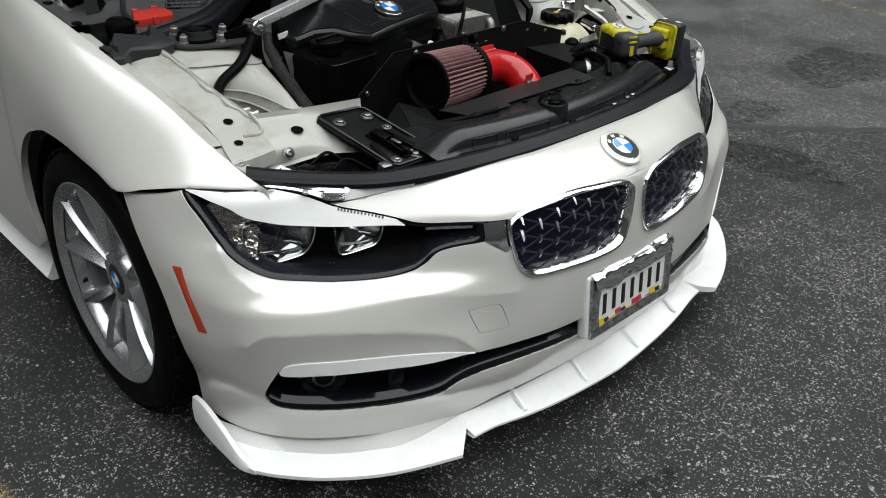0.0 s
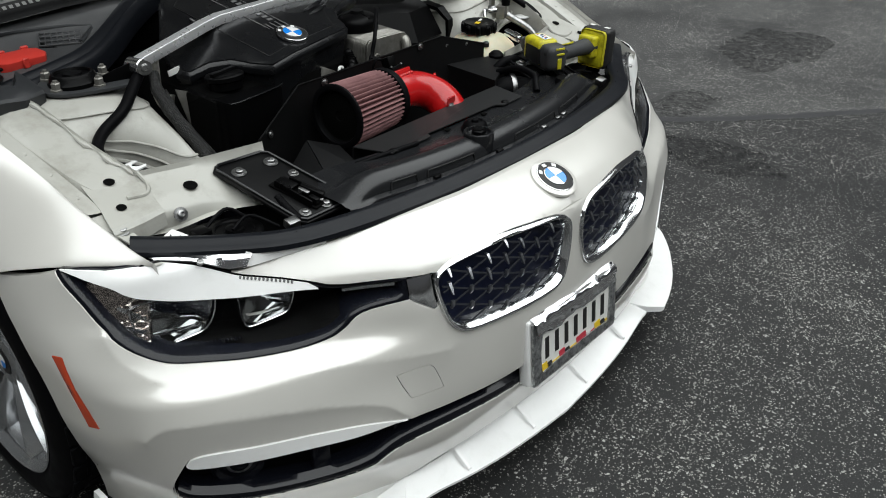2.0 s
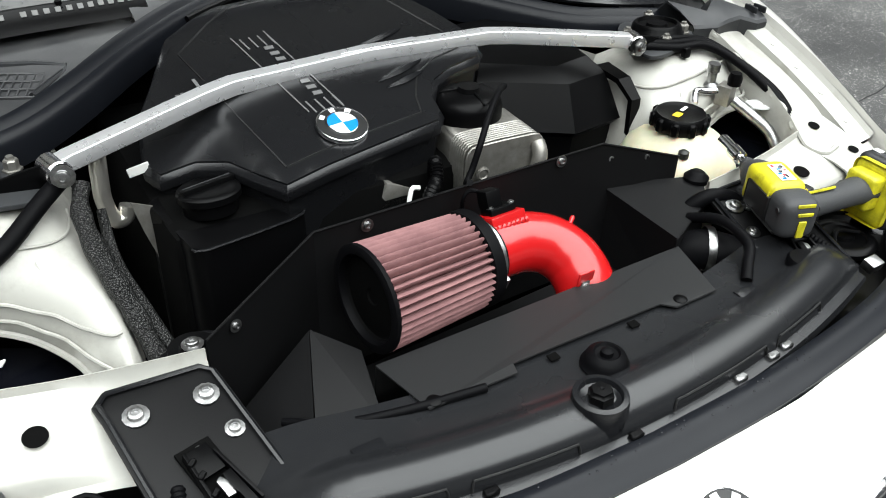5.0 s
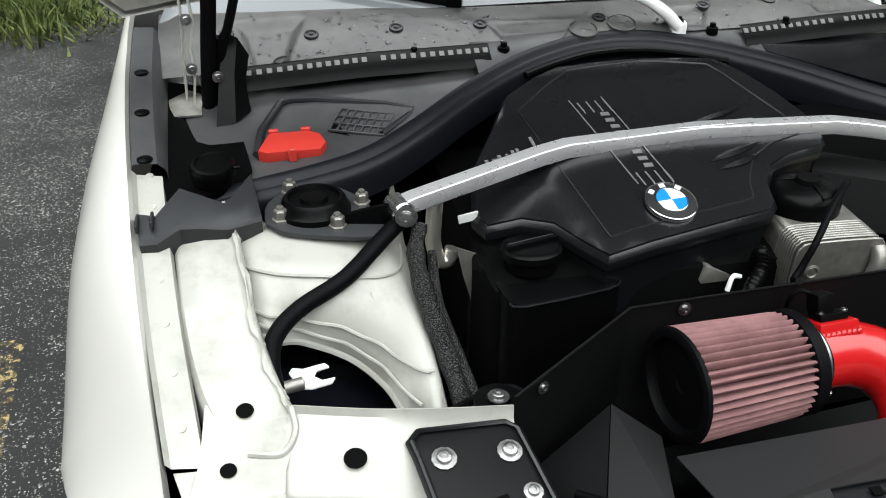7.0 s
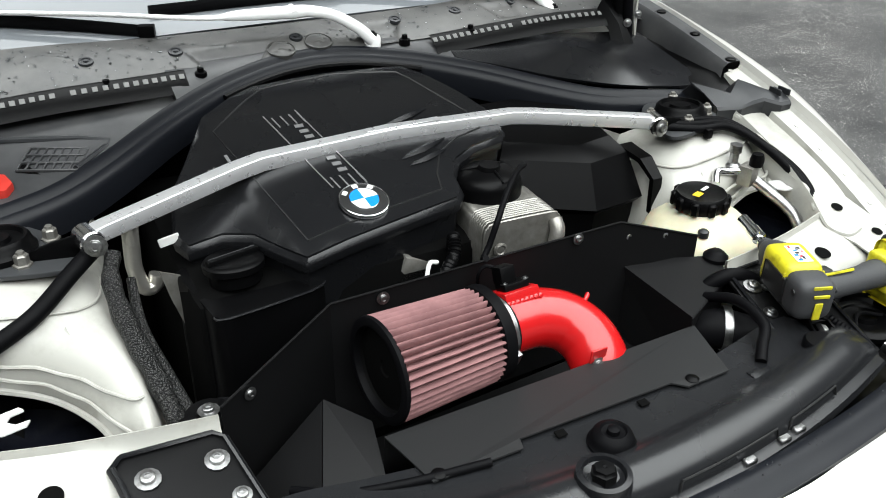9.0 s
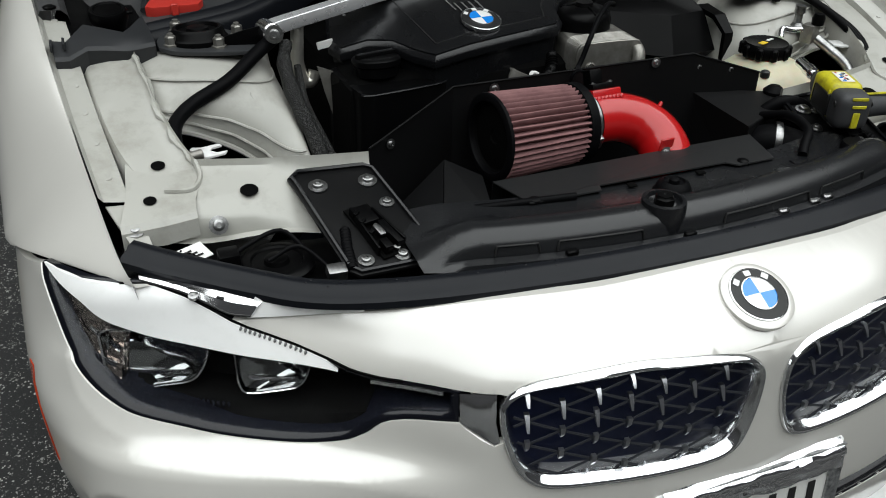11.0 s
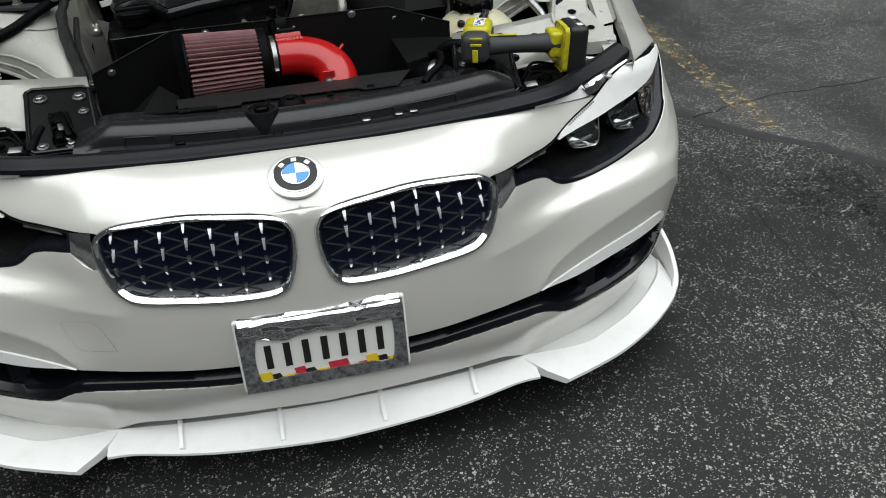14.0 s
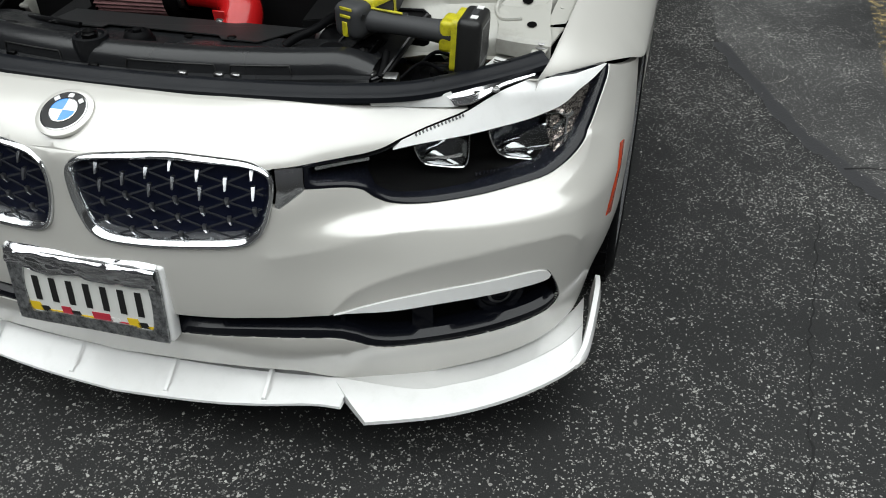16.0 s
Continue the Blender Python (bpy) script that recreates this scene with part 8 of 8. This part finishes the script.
for k, (y, w) in enumerate(((0.026, 0.030), (0.012, 0.026))):
    part("rear_vent", block((0.003, 0.006, w), at_tool(-0.0075 + 0.003 * (1 - k), y, 0.004), 0.001, 1), YELLOW, tool)
part("rear_badge", block((0.003, 0.030, 0.013), at_tool(-0.0085, -0.014, 0.002), 0.001, 1), YELLOW, tool)
part("info_label", block((0.050, 0.001, 0.026), at_tool(0.080, 0.0378, 0.004), 0.0003, 1), PAPER, tool, "printed label with blue marks")
random.seed(8)
for k in range(12):
    part("label_mark", block((random.uniform(0.003, 0.009), 0.0008, random.uniform(0.003, 0.007)), at_tool(0.060 + 0.0036 * k, 0.0385, 0.004 + random.uniform(-0.008, 0.008)), 0), (BLUE, SILVERINK, INK, FLAGRED)[k % 4], tool)
# grip runs off to the car's left to the battery
GA, GB = tm @ Vector((0.040, -0.006, 0.012)), Vector((0.592, 0.352, 0.748))
gpath = spl([tuple(GA), tuple(GA * 0.55 + GB * 0.45 + Vector((0, -0.006, 0.002))), tuple(GB)], 8)
part("grip", sweep(gpath, lambda u: [(a * (0.026 - 0.006 * math.sin(math.pi * u)), b * (0.022 - 0.004 * math.sin(math.pi * u))) for a, b in ring(1.0, 20)]), GREYGRIP, tool, "dark rubber grip", 60)
part("trigger", block((0.022, 0.018, 0.016), Matrix.Translation(GA * 0.68 + GB * 0.32 + Vector((0.008, 0.028, 0.0))), 0.004), INK, tool)
part("grip_piping", tube([tuple(Vector(p) + Vector((0, -0.002, 0.022))) for p in gpath[:9]], 0.0022, 6, 1), YELLOW, tool)
gd = (GB - GA).normalized()
fmx = plane_pose(GB, gd, Vector((0, 0, 1)))
part("foot", block((0.030, 0.056, 0.050), fmx @ Matrix.Translation((-0.006, 0, 0)), 0.008, 3), YELLOW, tool, "yellow battery foot")
part("foot_flange", block((0.014, 0.096, 0.074), fmx @ Matrix.Translation((0.012, -0.008, 0.004)), 0.014, 4), YELLOW, tool)
bat = part("battery", block((0.044, 0.104, 0.084), fmx @ Matrix.Translation((0.035, -0.008, 0.004)), 0.014, 4), INK, tool, "black battery pack with printed back")
part("battery_label", block((0.001, 0.072, 0.058), fmx @ Matrix.Translation((0.0575, -0.006, 0.004)), 0), SILVERINK, bat, "grey label dense with fine print")
for k in range(13):
    part("label_bar", block((0.001, 0.0022, 0.050), fmx @ Matrix.Translation((0.0580, 0.024 - 0.0048 * k, 0.004)), 0), INK, bat)
part("battery_band", block((0.020, 0.106, 0.070), fmx @ Matrix.Translation((0.036, -0.008, 0.004)), 0.010, 3), GREYGRIP, bat)
for dz in (-0.022, 0.024):
    part("battery_mark", block((0.012, 0.001, 0.014), fmx @ Matrix.Translation((0.040, 0.0452, dz)), 0), PAPER, bat)


# ---- marks on the ground: parking lines, cracks and sealant ----
def strip(path, width, z, wander=0.0, seed=1):
    random.seed(seed)
    pts, faces = [], []
    line = spl([(x, y, 0) for x, y in path], 10)
    for i, p in enumerate(line):
        a, b = np.array(line[max(i - 1, 0)]), np.array(line[min(i + 1, len(line) - 1)])
        d = (b - a) / np.linalg.norm(b - a)
        off = random.uniform(-wander, wander)
        w = width * random.uniform(0.7, 1.3) if wander else width
        for s in (-1, 1):
            pts.append((p[0] - d[1] * (s * w / 2 + off), p[1] + d[0] * (s * w / 2 + off), z))
    faces = [(2 * i, 2 * i + 1, 2 * i + 3, 2 * i + 2) for i in range(len(line) - 1)]
    return pts, faces


tagged(part("parking_line", strip([(1.83, 3.4), (1.80, 2.6), (1.765, 1.9), (1.752, 1.22)], 0.10, 0.0015), LINEYELLOW), "flaking yellow parking bay line on asphalt", "road marking", kind="structure")
tagged(part("parking_line", strip([(-1.36, 1.75), (-1.31, 1.0), (-1.24, 0.4), (-1.20, 0.05)], 0.10, 0.0015), LINEYELLOW), "flaking yellow parking bay line on asphalt", "road marking", kind="structure")
tagged(part("parking_line", strip([(4.95, 2.2), (4.84, 1.5), (4.75, 0.9)], 0.11, 0.0015), LINEYELLOW), "flaking yellow parking bay line on asphalt", "road marking", kind="structure")
tagged(part("sealed_crack", strip([(1.15, 2.3), (1.38, 1.66), (1.50, 1.45), (1.62, 1.25), (1.82, 1.04), (1.95, 0.85), (2.3, 0.5), (2.8, 0.1)], 0.055, 0.0012, 0.006, 3), TAR), "dark sealed crack across the asphalt", "crack", kind="structure")
tagged(part("ground_crack", strip([(1.43, 1.15), (1.40, 0.88), (1.375, 0.66), (1.36, 0.45), (1.345, 0.2), (1.33, -0.1)], 0.004, 0.0014, 0.007, 4), CRACK), "thin open crack in the asphalt", "crack", kind="structure")
tagged(part("ground_crack", strip([(1.52, 1.40), (1.9, 1.5), (2.4, 1.52), (3.0, 1.62)], 0.008, 0.0014, 0.008, 5), CRACK), "thin open crack in the asphalt", "crack", kind="structure")

# paler asphalt beyond the sealed seam; the sky's grazing sheen is in its colour
seam_side = [(x, y) for x, y, z in spl([(1.15, 2.3, 0), (1.38, 1.66, 0), (1.50, 1.45, 0), (1.62, 1.25, 0), (1.82, 1.04, 0), (1.95, 0.85, 0), (2.3, 0.5, 0), (2.8, 0.1, 0)], 6)]
far_side = [(9.0, -3.0), (12.0, 3.0), (9.0, 12.0), (1.1, 12.0), (1.06, 3.2)]
tagged(part("ground_patch", slab(seam_side + far_side, 0.003, Matrix.Translation((0, 0, 0.0008))), PALEASPHALT), "paler grey asphalt beyond the sealed seam, grazing sky sheen in its colour", "ground", kind="structure")

# dark oil and tar stains with ragged edges
for k, (x, y, rx, ry) in enumerate(((-1.02, 0.00, 0.60, 0.20), (-1.05, -0.42, 0.60, 0.24), (-0.45, -0.28, 0.36, 0.12), (1.66, 0.74, 0.22, 0.16), (1.80, 0.42, 0.16, 0.26), (3.36, 0.85, 0.45, 0.28), (2.28, 0.82, 0.22, 0.13))):
    random.seed(60 + k)
    lobes = [random.uniform(0.7, 1.15) for _ in range(14)]
    edge = spl([(x + rx * r * math.cos(math.tau * j / 14), y + ry * r * math.sin(math.tau * j / 14)) for j, r in enumerate(lobes)], 3, True)
    pts = [(x, y, 0.0011)] + [(px, py, 0.0011) for px, py in edge]
    n = len(edge)
    tagged(part("oil_stain", (pts, [(0, 1 + j, 1 + (j + 1) % n) for j in range(n)]), STAIN), "dark patchy oil stain on the asphalt", "stain", kind="structure")

# loose stones worn out of the surface, near the car
random.seed(21)
bits = []
for k in range(5200):
    x, y = random.uniform(-2.2, 2.6), random.uniform(-0.7, 2.6)
    if -0.86 < x < 0.86 and y > 0.05:
        continue
    r = random.choice((0.0015, 0.002, 0.002, 0.003, 0.004))
    a = random.uniform(0, 3)
    m = Matrix.Translation((x, y, 0)) @ Matrix.Rotation(a, 4, "Z")
    pts = [m @ Vector(p) for p in ((-r, -r * 0.8, -0.0006), (r * random.uniform(0.6, 1.2), -r, -0.0006), (r, r * random.uniform(0.5, 1), -0.0006), (-r * random.uniform(0.6, 1.1), r, -0.0006), (-r * 0.4, -r * 0.3, r * 0.7), (r * 0.5, 0.1 * r, r * 0.55))]
    bits.append((pts, [(0, 1, 4), (1, 5, 4), (1, 2, 5), (2, 3, 5), (3, 4, 5), (3, 0, 4)]))
STONE = material("pale_stone_chips", (0.30, 0.29, 0.27), 0.8)
mottled(STONE, (0.08, 0.078, 0.072), (0.42, 0.41, 0.38), 60.0, 2.0)
tagged(part("stone_chips", merged(*bits), STONE), "pale stone chips scattered on asphalt", "gravel", kind="stuff")

# twigs
for x, y, a in ((1.36, 1.98, 0.8), (1.62, 0.62, 0.2), (1.78, 1.75, 1.5)):
    tagged(part("twig", tube([(x, y, 0.003), (x + 0.03 * math.cos(a), y + 0.03 * math.sin(a), 0.006), (x + 0.07 * math.cos(a + 0.3), y + 0.07 * math.sin(a + 0.3), 0.003)], 0.0018, 6), STONE), "short dry twig lying on the asphalt", "twig", group="twigs on the ground")

# grass at the edge of the car park
random.seed(31)
blades = []
for k in range(2600):
    cx = random.gauss(0, 0.26)
    x, y = -1.85 + cx, 4.60 + random.gauss(0, 0.2)
    h = random.uniform(0.05, 0.24) * math.exp(-(cx / 0.5) ** 2)
    lean = Vector((random.uniform(-0.07, 0.07), random.uniform(-0.09, 0.05), h))
    w = Vector((random.uniform(-1, 1), random.uniform(-1, 1), 0)).normalized() * random.choice((0.003, 0.005, 0.009))
    b = Vector((x, y, 0))
    blades.append(([b - w, b + w, b + lean * 0.6 + w * 0.6, b + lean * 0.6 - w * 0.6, b + lean * 1.0 + Vector((lean.x, lean.y, -h * 0.1)) * 0.5], [(0, 1, 2, 3), (3, 2, 4)]))
mottled(GRASS, (0.035, 0.06, 0.015), (0.16, 0.19, 0.05), 14.0, 3.0)
tagged(part("grass", merged(*blades), GRASS), "weedy green grass tuft at the asphalt edge", "grass", kind="stuff")
DIRT = material("gravelly_soil", (0.10, 0.09, 0.07), 0.9)
mottled(DIRT, (0.045, 0.042, 0.035), (0.16, 0.145, 0.11), 25.0, 8.0)
rows = []
for i in range(9):
    y = 7.5 + 0.8 * i
    rows.append([(x, y + (0.12 * math.sin(x * 3.1) if i == 0 else 0), 0.004 + 0.02 * min(i, 2)) for x in np.linspace(-8, 8, 33)])
tagged(part("verge", loft(rows), DIRT), "strip of bare soil and weeds beyond the asphalt", "verge", kind="structure")
